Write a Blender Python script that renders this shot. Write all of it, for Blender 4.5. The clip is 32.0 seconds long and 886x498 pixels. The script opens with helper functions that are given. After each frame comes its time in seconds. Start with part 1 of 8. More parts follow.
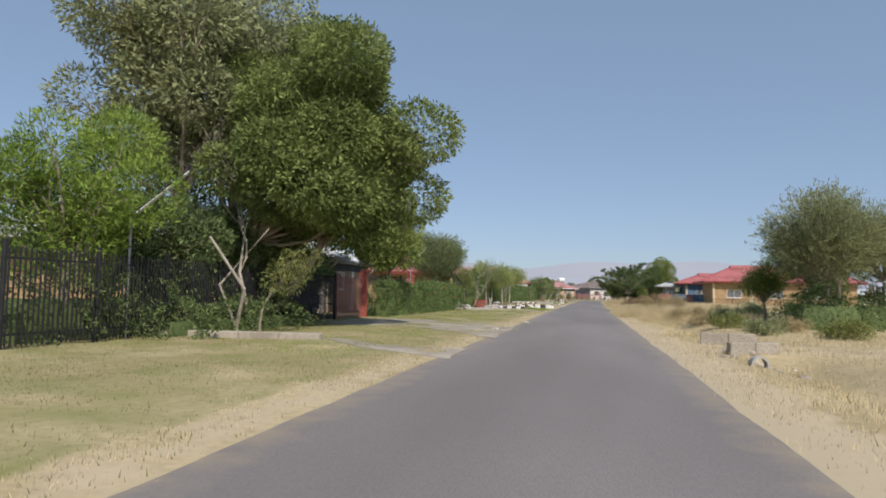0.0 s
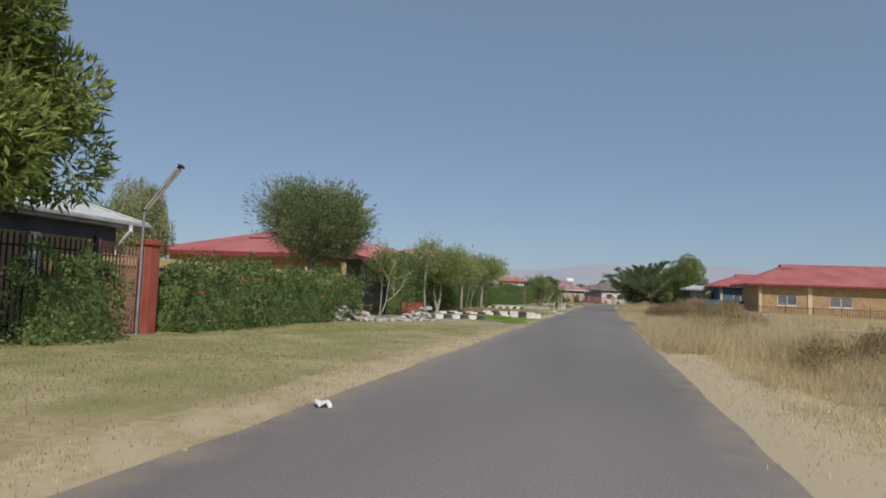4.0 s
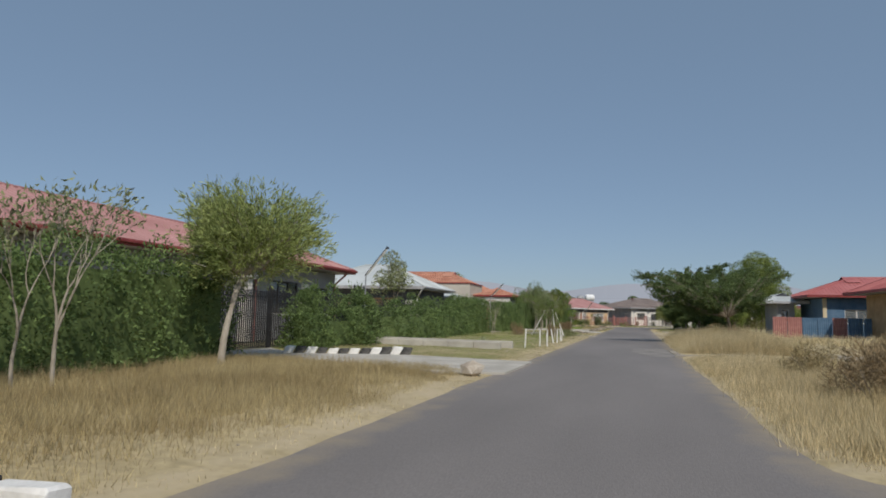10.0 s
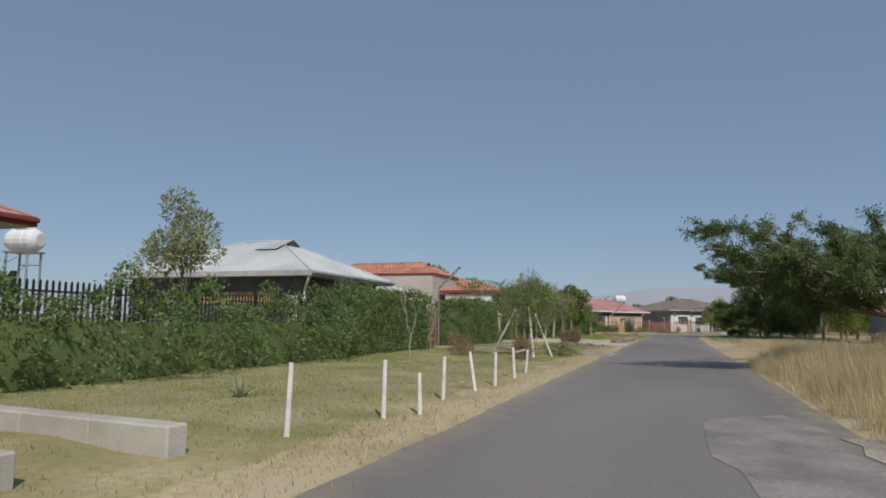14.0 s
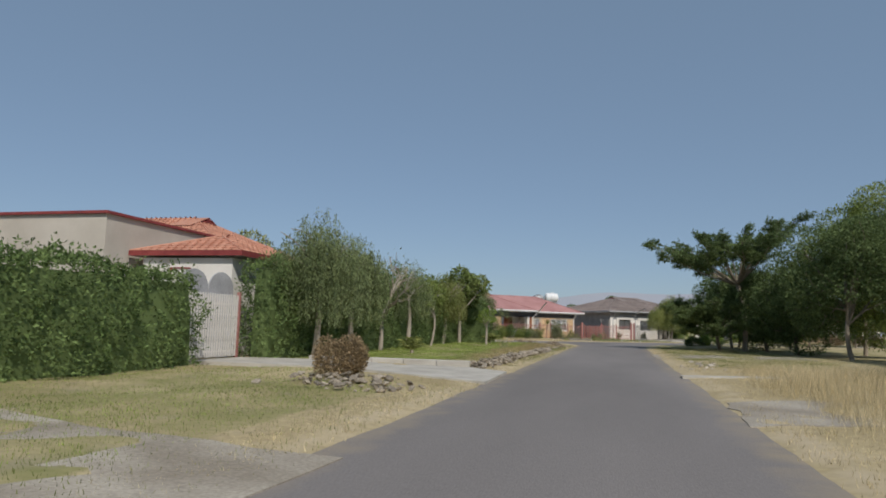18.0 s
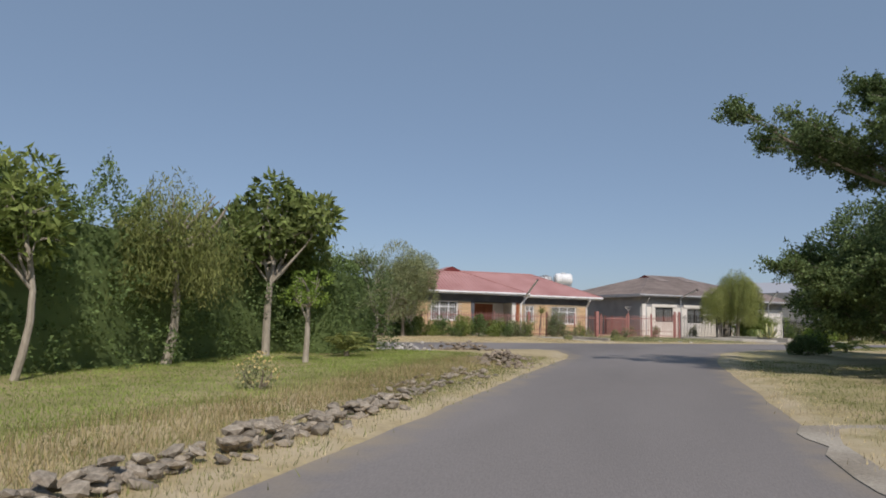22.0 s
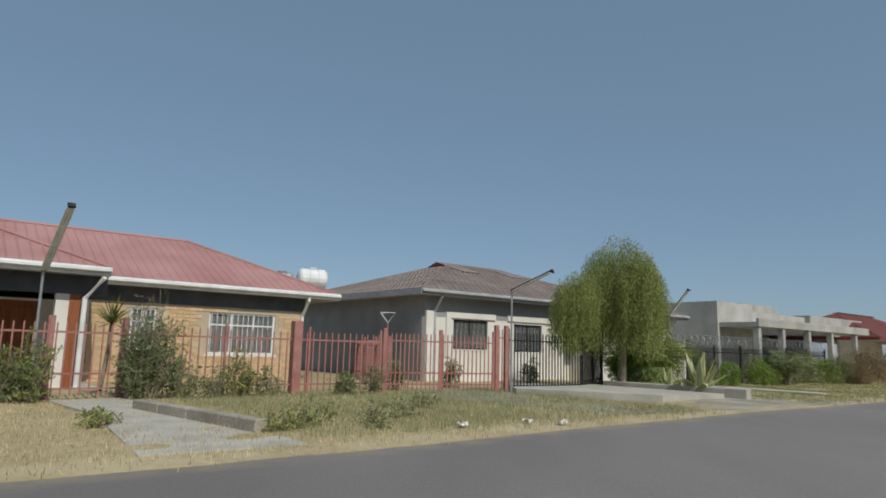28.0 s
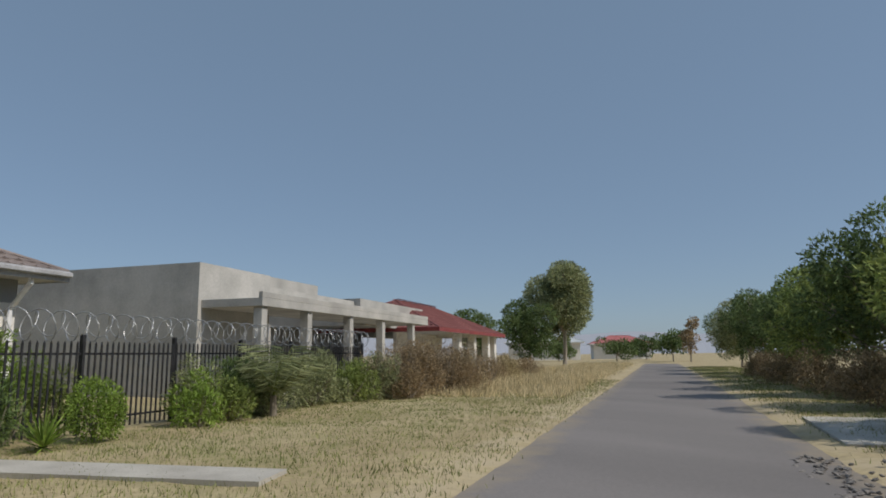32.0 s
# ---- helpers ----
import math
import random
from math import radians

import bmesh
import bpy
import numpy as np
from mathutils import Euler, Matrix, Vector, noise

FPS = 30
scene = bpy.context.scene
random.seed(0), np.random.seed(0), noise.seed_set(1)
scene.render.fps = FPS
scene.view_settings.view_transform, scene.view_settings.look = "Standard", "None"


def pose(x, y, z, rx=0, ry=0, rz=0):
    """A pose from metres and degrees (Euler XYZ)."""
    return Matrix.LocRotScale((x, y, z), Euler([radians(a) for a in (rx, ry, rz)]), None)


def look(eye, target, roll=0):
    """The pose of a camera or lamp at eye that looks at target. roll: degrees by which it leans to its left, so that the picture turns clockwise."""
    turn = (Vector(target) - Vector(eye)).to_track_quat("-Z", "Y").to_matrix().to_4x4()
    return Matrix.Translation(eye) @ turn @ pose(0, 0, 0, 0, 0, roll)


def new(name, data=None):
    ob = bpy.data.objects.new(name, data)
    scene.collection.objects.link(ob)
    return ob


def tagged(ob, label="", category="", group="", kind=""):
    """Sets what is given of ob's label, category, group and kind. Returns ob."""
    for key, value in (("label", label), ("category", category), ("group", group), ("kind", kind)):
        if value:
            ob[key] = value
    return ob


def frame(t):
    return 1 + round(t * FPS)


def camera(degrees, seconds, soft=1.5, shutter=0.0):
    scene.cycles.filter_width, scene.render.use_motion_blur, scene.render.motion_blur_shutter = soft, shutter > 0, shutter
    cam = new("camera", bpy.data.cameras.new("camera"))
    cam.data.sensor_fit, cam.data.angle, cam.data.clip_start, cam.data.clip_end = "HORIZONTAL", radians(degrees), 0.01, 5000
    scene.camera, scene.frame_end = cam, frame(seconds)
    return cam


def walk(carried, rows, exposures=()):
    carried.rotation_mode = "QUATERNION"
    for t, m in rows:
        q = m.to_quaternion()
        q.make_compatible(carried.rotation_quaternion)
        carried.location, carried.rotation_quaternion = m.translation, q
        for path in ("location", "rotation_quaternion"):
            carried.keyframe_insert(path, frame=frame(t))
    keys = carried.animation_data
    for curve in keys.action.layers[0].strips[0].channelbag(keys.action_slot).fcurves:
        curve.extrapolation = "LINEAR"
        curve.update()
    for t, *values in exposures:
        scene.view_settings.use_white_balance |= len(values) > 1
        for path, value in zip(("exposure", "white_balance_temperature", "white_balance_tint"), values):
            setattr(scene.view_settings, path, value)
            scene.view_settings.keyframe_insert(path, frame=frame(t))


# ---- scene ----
cam = camera(68.5, 32.0, soft=1.8)

PATH = [
    (0, (0.076, -31.846, 1.364), (-0.359, -29.899, 1.497), 1.1),
    (0.5, (0.109, -29.02, 1.346), (-0.335, -27.074, 1.475), 0.7),
    (1, (0.177, -25.671, 1.339), (-0.249, -23.722, 1.483), 1.3),
    (1.5, (0.214, -22.334, 1.335), (-0.231, -20.391, 1.491), 1.1),
    (2, (0.13, -19.513, 1.331), (-0.299, -17.567, 1.494), 1.6),
    (2.5, (0.217, -16.828, 1.342), (-0.205, -14.879, 1.492), 2.0),
    (3, (0.31, -14.25, 1.355), (-0.143, -12.307, 1.496), 2.2),
    (3.5, (0.393, -11.388, 1.369), (-0.065, -9.445, 1.495), 2.5),
    (5.5, (-0.004, 0.022, 1.383), (-0.61, 1.921, 1.548), 1.2),
    (6, (-0.014, 3.0, 1.375), (-0.677, 4.882, 1.515), 1.4),
    (6.5, (-0.018, 6.26, 1.346), (-0.706, 8.131, 1.513), 0.8),
    (7, (-0.015, 9.721, 1.313), (-0.596, 11.627, 1.487), 1.7),
    (7.5, (0.033, 13.011, 1.294), (-0.504, 14.927, 1.492), 2.0),
    (8, (0.029, 16.267, 1.296), (-0.512, 18.18, 1.511), 1.7),
    (8.5, (0.11, 19.157, 1.308), (-0.436, 21.072, 1.497), 1.9),
    (9, (0.237, 21.823, 1.333), (-0.304, 23.735, 1.563), 1.6),
    (9.5, (0.315, 24.569, 1.356), (-0.229, 26.484, 1.55), 1.6),
    (10, (0.287, 27.305, 1.376), (-0.26, 29.218, 1.578), 1.2),
    (10.5, (0.311, 29.875, 1.373), (-0.25, 31.788, 1.538), 2.4),
    (11, (0.29, 32.42, 1.368), (-0.322, 34.316, 1.537), 2.0),
    (11.5, (0.248, 35.137, 1.369), (-0.336, 37.036, 1.604), 1.7),
    (12, (0.191, 38.025, 1.365), (-0.44, 39.909, 1.588), 0.6),
    (12.5, (0.085, 40.805, 1.36), (-0.543, 42.688, 1.6), 0.8),
    (13, (0.014, 43.413, 1.344), (-0.613, 45.298, 1.58), 1.1),
    (13.5, (-0.033, 46.079, 1.345), (-0.668, 47.962, 1.569), 0.6),
    (14, (0.013, 48.727, 1.343), (-0.629, 50.608, 1.565), 0.6),
    (14.5, (0.288, 51.629, 1.347), (-0.354, 53.513, 1.552), 1.5),
    (16.5, (0.019, 62.754, 1.323), (-0.519, 64.666, 1.557), 1.6),
    (17, (0.189, 66.077, 1.325), (-0.33, 67.998, 1.529), 1.2),
    (17.5, (0.344, 69.432, 1.327), (-0.162, 71.354, 1.552), 1.0),
    (18, (0.515, 73.03, 1.332), (0.025, 74.955, 1.562), 1.5),
    (18.5, (0.662, 76.341, 1.351), (0.144, 78.259, 1.579), 1.4),
    (19, (0.806, 79.703, 1.37), (0.287, 81.62, 1.61), 1.8),
    (19.5, (0.903, 83.021, 1.38), (0.361, 84.93, 1.629), 1.9),
    (20, (0.994, 86.572, 1.366), (0.404, 88.472, 1.578), 1.1),
    (20.5, (0.701, 89.666, 1.359), (0.13, 91.571, 1.569), 1.6),
    (21, (0.715, 92.963, 1.347), (0.137, 94.869, 1.525), 1.6),
    (21.5, (0.809, 96.3, 1.345), (0.215, 98.2, 1.536), 1.7),
    (22, (0.888, 99.59, 1.352), (0.302, 101.491, 1.557), 1.3),
    (22.5, (0.775, 102.667, 1.359), (0.232, 104.583, 1.543), 1.6),
    (23, (0.638, 105.615, 1.362), (0.142, 107.543, 1.555), 1.7),
    (23.5, (0.531, 108.395, 1.353), (0.004, 110.317, 1.524), 2.4),
    (24, (0.405, 110.973, 1.342), (-0.107, 112.897, 1.524), 3.8),
    (24.5, (0.414, 113.634, 1.34), (0.006, 115.581, 1.55), 1.4),
    (26.5, (0.506, 124.198, 1.358), (0.287, 126.177, 1.555), 2.5),
    (27, (0.768, 126.504, 1.343), (0.616, 128.489, 1.539), 3.1),
    (27.5, (1.109, 128.545, 1.334), (1.019, 130.527, 1.586), 1.0),
    (28, (1.587, 130.54, 1.338), (1.571, 132.517, 1.638), 1.5),
    (28.5, (2.314, 132.749, 1.341), (2.403, 134.725, 1.635), 1.0),
    (29, (3.2, 134.651, 1.339), (3.484, 136.607, 1.646), -0.3),
    (29.5, (4.234, 136.552, 1.334), (4.709, 138.469, 1.654), 0.1),
    (30, (5.514, 138.315, 1.342), (6.152, 140.18, 1.677), 0.2),
    (30.5, (7.074, 140.127, 1.361), (7.85, 141.938, 1.704), -0.3),
    (31, (8.813, 142.071, 1.366), (9.689, 143.837, 1.7), -0.3),
    (31.5, (10.652, 144.241, 1.364), (11.64, 145.957, 1.646), -0.5),
    (32, (12.431, 146.696, 1.365), (13.52, 148.342, 1.686), -0.6),
]
walk(cam, [(t, look(eye, target, roll)) for t, eye, target, roll in PATH],
     exposures=((0, 0.44, 6560, 15), (1, 0.48, 6580, 17), (2, 0.34, 6540, 14), (3, 0.1, 6540, 14), (7, 0.05, 6510, 11), (8, 0.05, 6520, 12), (9, 0.12, 6550, 15), (10, 0.02, 6510, 11), (11, 0.1, 6540, 14), (12, -0.08, 6500, 10), (13, 0.02, 6530, 13),
                (15, 0.02, 6530, 13), (17, 0.12, 6540, 14), (18, 0.04, 6510, 11), (19, 0.02, 6500, 10), (20, 0.2, 6530, 13), (21, 0.17, 6530, 13), (22, 0.17, 6550, 15), (23, 0.15, 6540, 14), (24, 0.03, 6530, 13), (27, 0, 6470, 7), (28, -0.02, 6460, 6), (29, -0.12, 6460, 6), (30, -0.04, 6450, 5), (31, 0.04, 6520, 12), (32, 0.0, 6510, 11)))

# ---- daylight ----
SUN_AZ, SUN_EL = radians(147), radians(45)          # clockwise from +y
world = bpy.data.worlds.new("sky")
scene.world = world
world.use_nodes = True
wn = world.node_tree
sky = wn.nodes.new("ShaderNodeTexSky")
sky.sky_type, sky.sun_disc = "NISHITA", False
sky.sun_elevation, sky.sun_rotation = SUN_EL, SUN_AZ
sky.altitude, sky.air_density, sky.dust_density, sky.ozone_density = 2000, 1.0, 4.0, 1.2
haze = wn.nodes.new("ShaderNodeMix")                 # dusty dry-season air, the same all round
haze.data_type = "RGBA"
haze.inputs["Factor"].default_value = 0.66
haze.inputs["B"].default_value = (1.46, 2.14, 2.92, 1)
wn.links.new(sky.outputs[0], haze.inputs["A"])
wn.links.new(haze.outputs["Result"], wn.nodes["Background"].inputs[0])
wn.nodes["Background"].inputs[1].default_value = 0.12
sun = new("sun", bpy.data.lights.new("sun", "SUN"))
sun.data.energy, sun.data.angle, sun.data.color = 3.0, radians(0.6), (1.0, 0.94, 0.85)
sun_dir = Vector((math.sin(SUN_AZ) * math.cos(SUN_EL), math.cos(SUN_AZ) * math.cos(SUN_EL), math.sin(SUN_EL)))
sun.matrix_world = look(sun_dir * 50, (0, 0, 0))
scene.view_settings.exposure = 0.0


# ---- materials ----
def mat(name, c1, c2, scale=1.2, fine=30.0, rough=0.85, bump=0.2, metal=0.0, rnd=0.0, island=0.0, fine_amt=0.35, spec=0.3, stretch=(1, 1, 1)):
    """Two colours by a wide noise, grain by a fine one, relief, and a shift from piece to piece."""
    m = bpy.data.materials.new(name)
    m.use_nodes = True
    nt, ln = m.node_tree, m.node_tree.links
    bsdf = nt.nodes["Principled BSDF"]
    co = nt.nodes.new("ShaderNodeTexCoord")
    mp = nt.nodes.new("ShaderNodeMapping")
    mp.inputs["Scale"].default_value = stretch
    ln.new(co.outputs["Object"], mp.inputs["Vector"])
    wide = nt.nodes.new("ShaderNodeTexNoise")
    wide.inputs["Scale"].default_value, wide.inputs["Detail"].default_value = scale, 5
    ln.new(mp.outputs[0], wide.inputs["Vector"])
    ramp = nt.nodes.new("ShaderNodeValToRGB")
    ramp.color_ramp.elements[0].position, ramp.color_ramp.elements[1].position = 0.35, 0.65
    ramp.color_ramp.elements[0].color, ramp.color_ramp.elements[1].color = (*c1, 1), (*c2, 1)
    ln.new(wide.outputs["Fac"], ramp.inputs["Fac"])
    grain = nt.nodes.new("ShaderNodeTexNoise")
    grain.inputs["Scale"].default_value, grain.inputs["Detail"].default_value = fine, 3
    ln.new(mp.outputs[0], grain.inputs["Vector"])
    span = nt.nodes.new("ShaderNodeMapRange")
    span.inputs["To Min"].default_value, span.inputs["To Max"].default_value = 1 - fine_amt, 1 + fine_amt
    ln.new(grain.outputs["Fac"], span.inputs["Value"])
    hsv = nt.nodes.new("ShaderNodeHueSaturation")
    ln.new(ramp.outputs[0], hsv.inputs["Color"])
    val = span.outputs[0]
    if rnd or island:
        src = nt.nodes.new("ShaderNodeObjectInfo" if rnd else "ShaderNodeNewGeometry")
        vary = nt.nodes.new("ShaderNodeMapRange")
        amt = rnd or island
        vary.inputs["To Min"].default_value, vary.inputs["To Max"].default_value = 1 - amt, 1 + amt
        ln.new(src.outputs["Random" if rnd else "Random Per Island"], vary.inputs["Value"])
        mul = nt.nodes.new("ShaderNodeMath")
        mul.operation = "MULTIPLY"
        ln.new(val, mul.inputs[0]), ln.new(vary.outputs[0], mul.inputs[1])
        val = mul.outputs[0]
    ln.new(val, hsv.inputs["Value"])
    ln.new(hsv.outputs[0], bsdf.inputs["Base Color"])
    bsdf.inputs["Roughness"].default_value, bsdf.inputs["Metallic"].default_value = rough, metal
    bsdf.inputs["Specular IOR Level"].default_value = spec
    if bump:
        b = nt.nodes.new("ShaderNodeBump")
        b.inputs["Strength"].default_value, b.inputs["Distance"].default_value = bump, 0.02
        ln.new(grain.outputs["Fac"], b.inputs["Height"])
        ln.new(b.outputs[0], bsdf.inputs["Normal"])
    return m


def leaf_mat(name, c1, c2, through_amt=0.36, scale=0.6):
    m = mat(name, c1, c2, scale=scale, fine=4, rough=0.7, bump=0, island=0.5, fine_amt=0.25, spec=0.25)
    nt = m.node_tree
    bsdf, out = nt.nodes["Principled BSDF"], nt.nodes["Material Output"]
    tr = nt.nodes.new("ShaderNodeBsdfTranslucent")
    mix = nt.nodes.new("ShaderNodeMixShader")
    mix.inputs[0].default_value = through_amt
    col = bsdf.inputs["Base Color"].links[0].from_socket
    nt.links.new(col, tr.inputs["Color"])
    nt.links.new(bsdf.outputs[0], mix.inputs[1]), nt.links.new(tr.outputs[0], mix.inputs[2])
    nt.links.new(mix.outputs[0], out.inputs["Surface"])
    return m


def glass_mat():
    m = bpy.data.materials.new("window_glass")
    m.use_nodes = True
    b = m.node_tree.nodes["Principled BSDF"]
    b.inputs["Base Color"].default_value = (0.75, 0.8, 0.82, 1)
    b.inputs["Roughness"].default_value, b.inputs["Transmission Weight"].default_value, b.inputs["IOR"].default_value = 0.03, 0.9, 1.45
    return m


def ground_mat():
    """Earth, straw and grass, mixed by the sheet's own cover and by noise."""
    m = mat("ground_cover", (0.34, 0.275, 0.15), (0.45, 0.37, 0.22), scale=0.35, fine=9, rough=0.95, bump=0.5, fine_amt=0.4)
    nt, ln = m.node_tree, m.node_tree.links
    bsdf = nt.nodes["Principled BSDF"]
    base = bsdf.inputs["Base Color"].links[0].from_socket
    at = nt.nodes.new("ShaderNodeAttribute")
    at.attribute_name = "cover"
    sep = nt.nodes.new("ShaderNodeSeparateColor")
    ln.new(at.outputs["Color"], sep.inputs[0])
    co = nt.nodes.new("ShaderNodeTexCoord")

    def patch(scale, lo, hi, socket):
        n = nt.nodes.new("ShaderNodeTexNoise")
        n.inputs["Scale"].default_value, n.inputs["Detail"].default_value = scale, 6
        ln.new(co.outputs["Object"], n.inputs["Vector"])
        a = nt.nodes.new("ShaderNodeMath")
        a.operation = "ADD"
        ln.new(n.outputs["Fac"], a.inputs[0]), ln.new(socket, a.inputs[1])
        r = nt.nodes.new("ShaderNodeMapRange")
        r.inputs["From Min"].default_value, r.inputs["From Max"].default_value = lo, hi
        ln.new(a.outputs[0], r.inputs["Value"])
        return r.outputs[0]

    def mixed(fac, a, colour):
        x = nt.nodes.new("ShaderNodeMix")
        x.data_type = "RGBA"
        ln.new(fac, x.inputs["Factor"]), ln.new(a, x.inputs["A"])
        x.inputs["B"].default_value = (*colour, 1)
        return x.outputs["Result"]
    c = mixed(patch(0.9, 0.75, 1.25, sep.outputs[1]), base, (0.19, 0.20, 0.065))
    c = mixed(patch(1.6, 0.8, 1.15, sep.outputs[0]), c, (0.47, 0.39, 0.26))
    c = mixed(patch(1.1, 0.8, 1.2, sep.outputs[2]), c, (0.30, 0.26, 0.20))
    ln.new(c, bsdf.inputs["Base Color"])
    return m


ASPHALT = mat("worn_asphalt", (0.172, 0.159, 0.152), (0.228, 0.210, 0.200), scale=0.25, fine=60, rough=0.9, bump=0.25, fine_amt=0.22, stretch=(1, 0.25, 1))
def dusty(m):
    """Sand blown over the asphalt's margins, in patches, and darker worn streaks along the lanes."""
    nt, ln = m.node_tree, m.node_tree.links
    bsdf = nt.nodes["Principled BSDF"]
    base = bsdf.inputs["Base Color"].links[0].from_socket
    at_, co_ = nt.nodes.new("ShaderNodeAttribute"), nt.nodes.new("ShaderNodeTexCoord")
    at_.attribute_name = "dust"
    n = nt.nodes.new("ShaderNodeTexNoise")
    n.inputs["Scale"].default_value, n.inputs["Detail"].default_value = 1.7, 7
    ln.new(co_.outputs["Object"], n.inputs["Vector"])
    mul = nt.nodes.new("ShaderNodeMath")
    mul.operation = "MULTIPLY"
    ln.new(at_.outputs["Fac"], mul.inputs[0]), ln.new(n.outputs["Fac"], mul.inputs[1])
    r = nt.nodes.new("ShaderNodeMapRange")
    r.inputs["From Min"].default_value, r.inputs["From Max"].default_value, r.inputs["To Max"].default_value = 0.22, 0.62, 0.75
    ln.new(mul.outputs[0], r.inputs["Value"])
    x = nt.nodes.new("ShaderNodeMix")
    x.data_type = "RGBA"
    ln.new(r.outputs[0], x.inputs["Factor"]), ln.new(base, x.inputs["A"])
    x.inputs["B"].default_value = (0.34, 0.28, 0.19, 1)
    ln.new(x.outputs["Result"], bsdf.inputs["Base Color"])
    return m


dusty(ASPHALT)
GROUND = ground_mat()
CONC = mat("pale_concrete", (0.38, 0.355, 0.31), (0.50, 0.475, 0.42), scale=1.5, fine=40, bump=0.25, fine_amt=0.2)
PATCH = mat("gravelly_patch", (0.19, 0.175, 0.16), (0.29, 0.268, 0.245), scale=1.4, fine=22, bump=0.5, fine_amt=0.4)
GRAVEL = mat("gravel_apron", (0.27, 0.235, 0.185), (0.41, 0.37, 0.305), scale=0.9, fine=25, bump=0.6, fine_amt=0.45)
RAWCONC = mat("raw_grey_concrete", (0.35, 0.34, 0.315), (0.49, 0.475, 0.44), scale=0.8, fine=18, bump=0.25, fine_amt=0.2)
STONE = mat("grey_stone", (0.33, 0.285, 0.23), (0.47, 0.42, 0.35), scale=3, fine=20, bump=0.4, rnd=0.3)
BROWNSTONE = mat("earthy_brown_stone", (0.20, 0.16, 0.12), (0.33, 0.28, 0.22), scale=3, fine=20, bump=0.4, rnd=0.35)
WALLSTONE = mat("weathered_wall_stone", (0.21, 0.18, 0.14), (0.36, 0.315, 0.25), scale=4, fine=22, bump=0.45, rnd=0.35)
RUBBLE = mat("pale_rubble", (0.38, 0.36, 0.33), (0.52, 0.495, 0.46), scale=3, fine=20, bump=0.4, rnd=0.3)
WHITEPAINT = mat("worn_white_paint", (0.62, 0.61, 0.58), (0.80, 0.79, 0.76), scale=4, fine=25, bump=0.2, fine_amt=0.15)
BLACKPAINT = mat("worn_black_paint", (0.035, 0.035, 0.035), (0.13, 0.125, 0.115), scale=5, fine=25, bump=0.2)
REDROOF = mat("faded_red_roof_sheet", (0.36, 0.112, 0.108), (0.45, 0.162, 0.152), scale=0.5, fine=14, rough=0.55, bump=0.05, fine_amt=0.12)
PINKROOF = mat("bleached_red_roof_sheet", (0.355, 0.178, 0.168), (0.44, 0.243, 0.23), scale=0.5, fine=14, rough=0.6, bump=0.05, fine_amt=0.12)
ORANGETILE = mat("orange_roof_tile", (0.43, 0.195, 0.128), (0.52, 0.27, 0.187), scale=1.2, fine=14, rough=0.75, bump=0.15, island=0.15)
GREYTILE = mat("grey_brown_roof_tile", (0.20, 0.165, 0.15), (0.27, 0.225, 0.205), scale=0.8, fine=14, rough=0.8, bump=0.1, island=0.1)
SILVERROOF = mat("grey_roof_sheet", (0.40, 0.43, 0.43), (0.52, 0.55, 0.55), scale=0.4, fine=12, rough=0.5, bump=0.04, fine_amt=0.1)
DARKREDROOF = mat("dark_red_roof_tile", (0.16, 0.058, 0.054), (0.225, 0.085, 0.078), scale=0.8, fine=14, rough=0.7, bump=0.1)
FASCIA_W = mat("white_fascia_paint", (0.66, 0.66, 0.66), (0.80, 0.80, 0.80), scale=2.5, fine=20, rough=0.6, bump=0.05, fine_amt=0.1)
FASCIA_R = mat("dark_red_fascia", (0.20, 0.04, 0.04), (0.28, 0.06, 0.055), scale=2, fine=20, rough=0.5, bump=0.05)
FASCIA_G = mat("grey_fascia", (0.33, 0.33, 0.34), (0.44, 0.44, 0.45), scale=2, fine=20, rough=0.6, bump=0.05)
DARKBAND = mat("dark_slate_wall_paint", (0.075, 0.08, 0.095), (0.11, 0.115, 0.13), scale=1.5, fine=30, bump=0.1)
GREYWALL = mat("grey_wall_paint", (0.26, 0.265, 0.275), (0.33, 0.335, 0.34), scale=0.8, fine=30, bump=0.1, fine_amt=0.1)
WHITEWALL = mat("white_wall_paint", (0.66, 0.635, 0.585), (0.76, 0.735, 0.69), scale=0.8, fine=30, bump=0.1, fine_amt=0.08)
CREAMWALL = mat("cream_wall_paint", (0.56, 0.47, 0.30), (0.66, 0.56, 0.38), scale=0.8, fine=30, bump=0.1, fine_amt=0.1)
BEIGE = mat("beige_render", (0.46, 0.42, 0.36), (0.54, 0.50, 0.435), scale=0.8, fine=30, bump=0.1, fine_amt=0.08)
YELLOWWALL = mat("yellow_wall_paint", (0.60, 0.465, 0.20), (0.70, 0.555, 0.27), scale=0.8, fine=30, bump=0.1, fine_amt=0.1)
BRICK = mat("yellow_face_brick", (0.55, 0.385, 0.225), (0.64, 0.465, 0.29), scale=2, fine=25, bump=0.2, rnd=0.12)
MORTAR = mat("mortar", (0.44, 0.36, 0.27), (0.52, 0.44, 0.34), scale=2, fine=40, bump=0.2)
TANBRICK = mat("tan_brick_wall", (0.36, 0.235, 0.12), (0.45, 0.31, 0.17), scale=1.5, fine=12, bump=0.2)
REDIRON = mat("red_painted_iron", (0.31, 0.138, 0.122), (0.40, 0.198, 0.176), scale=3, fine=30, rough=0.6, bump=0.05)
REDPILLAR = mat("red_wall_paint", (0.30, 0.075, 0.055), (0.39, 0.11, 0.08), scale=2, fine=30, rough=0.8, bump=0.1)
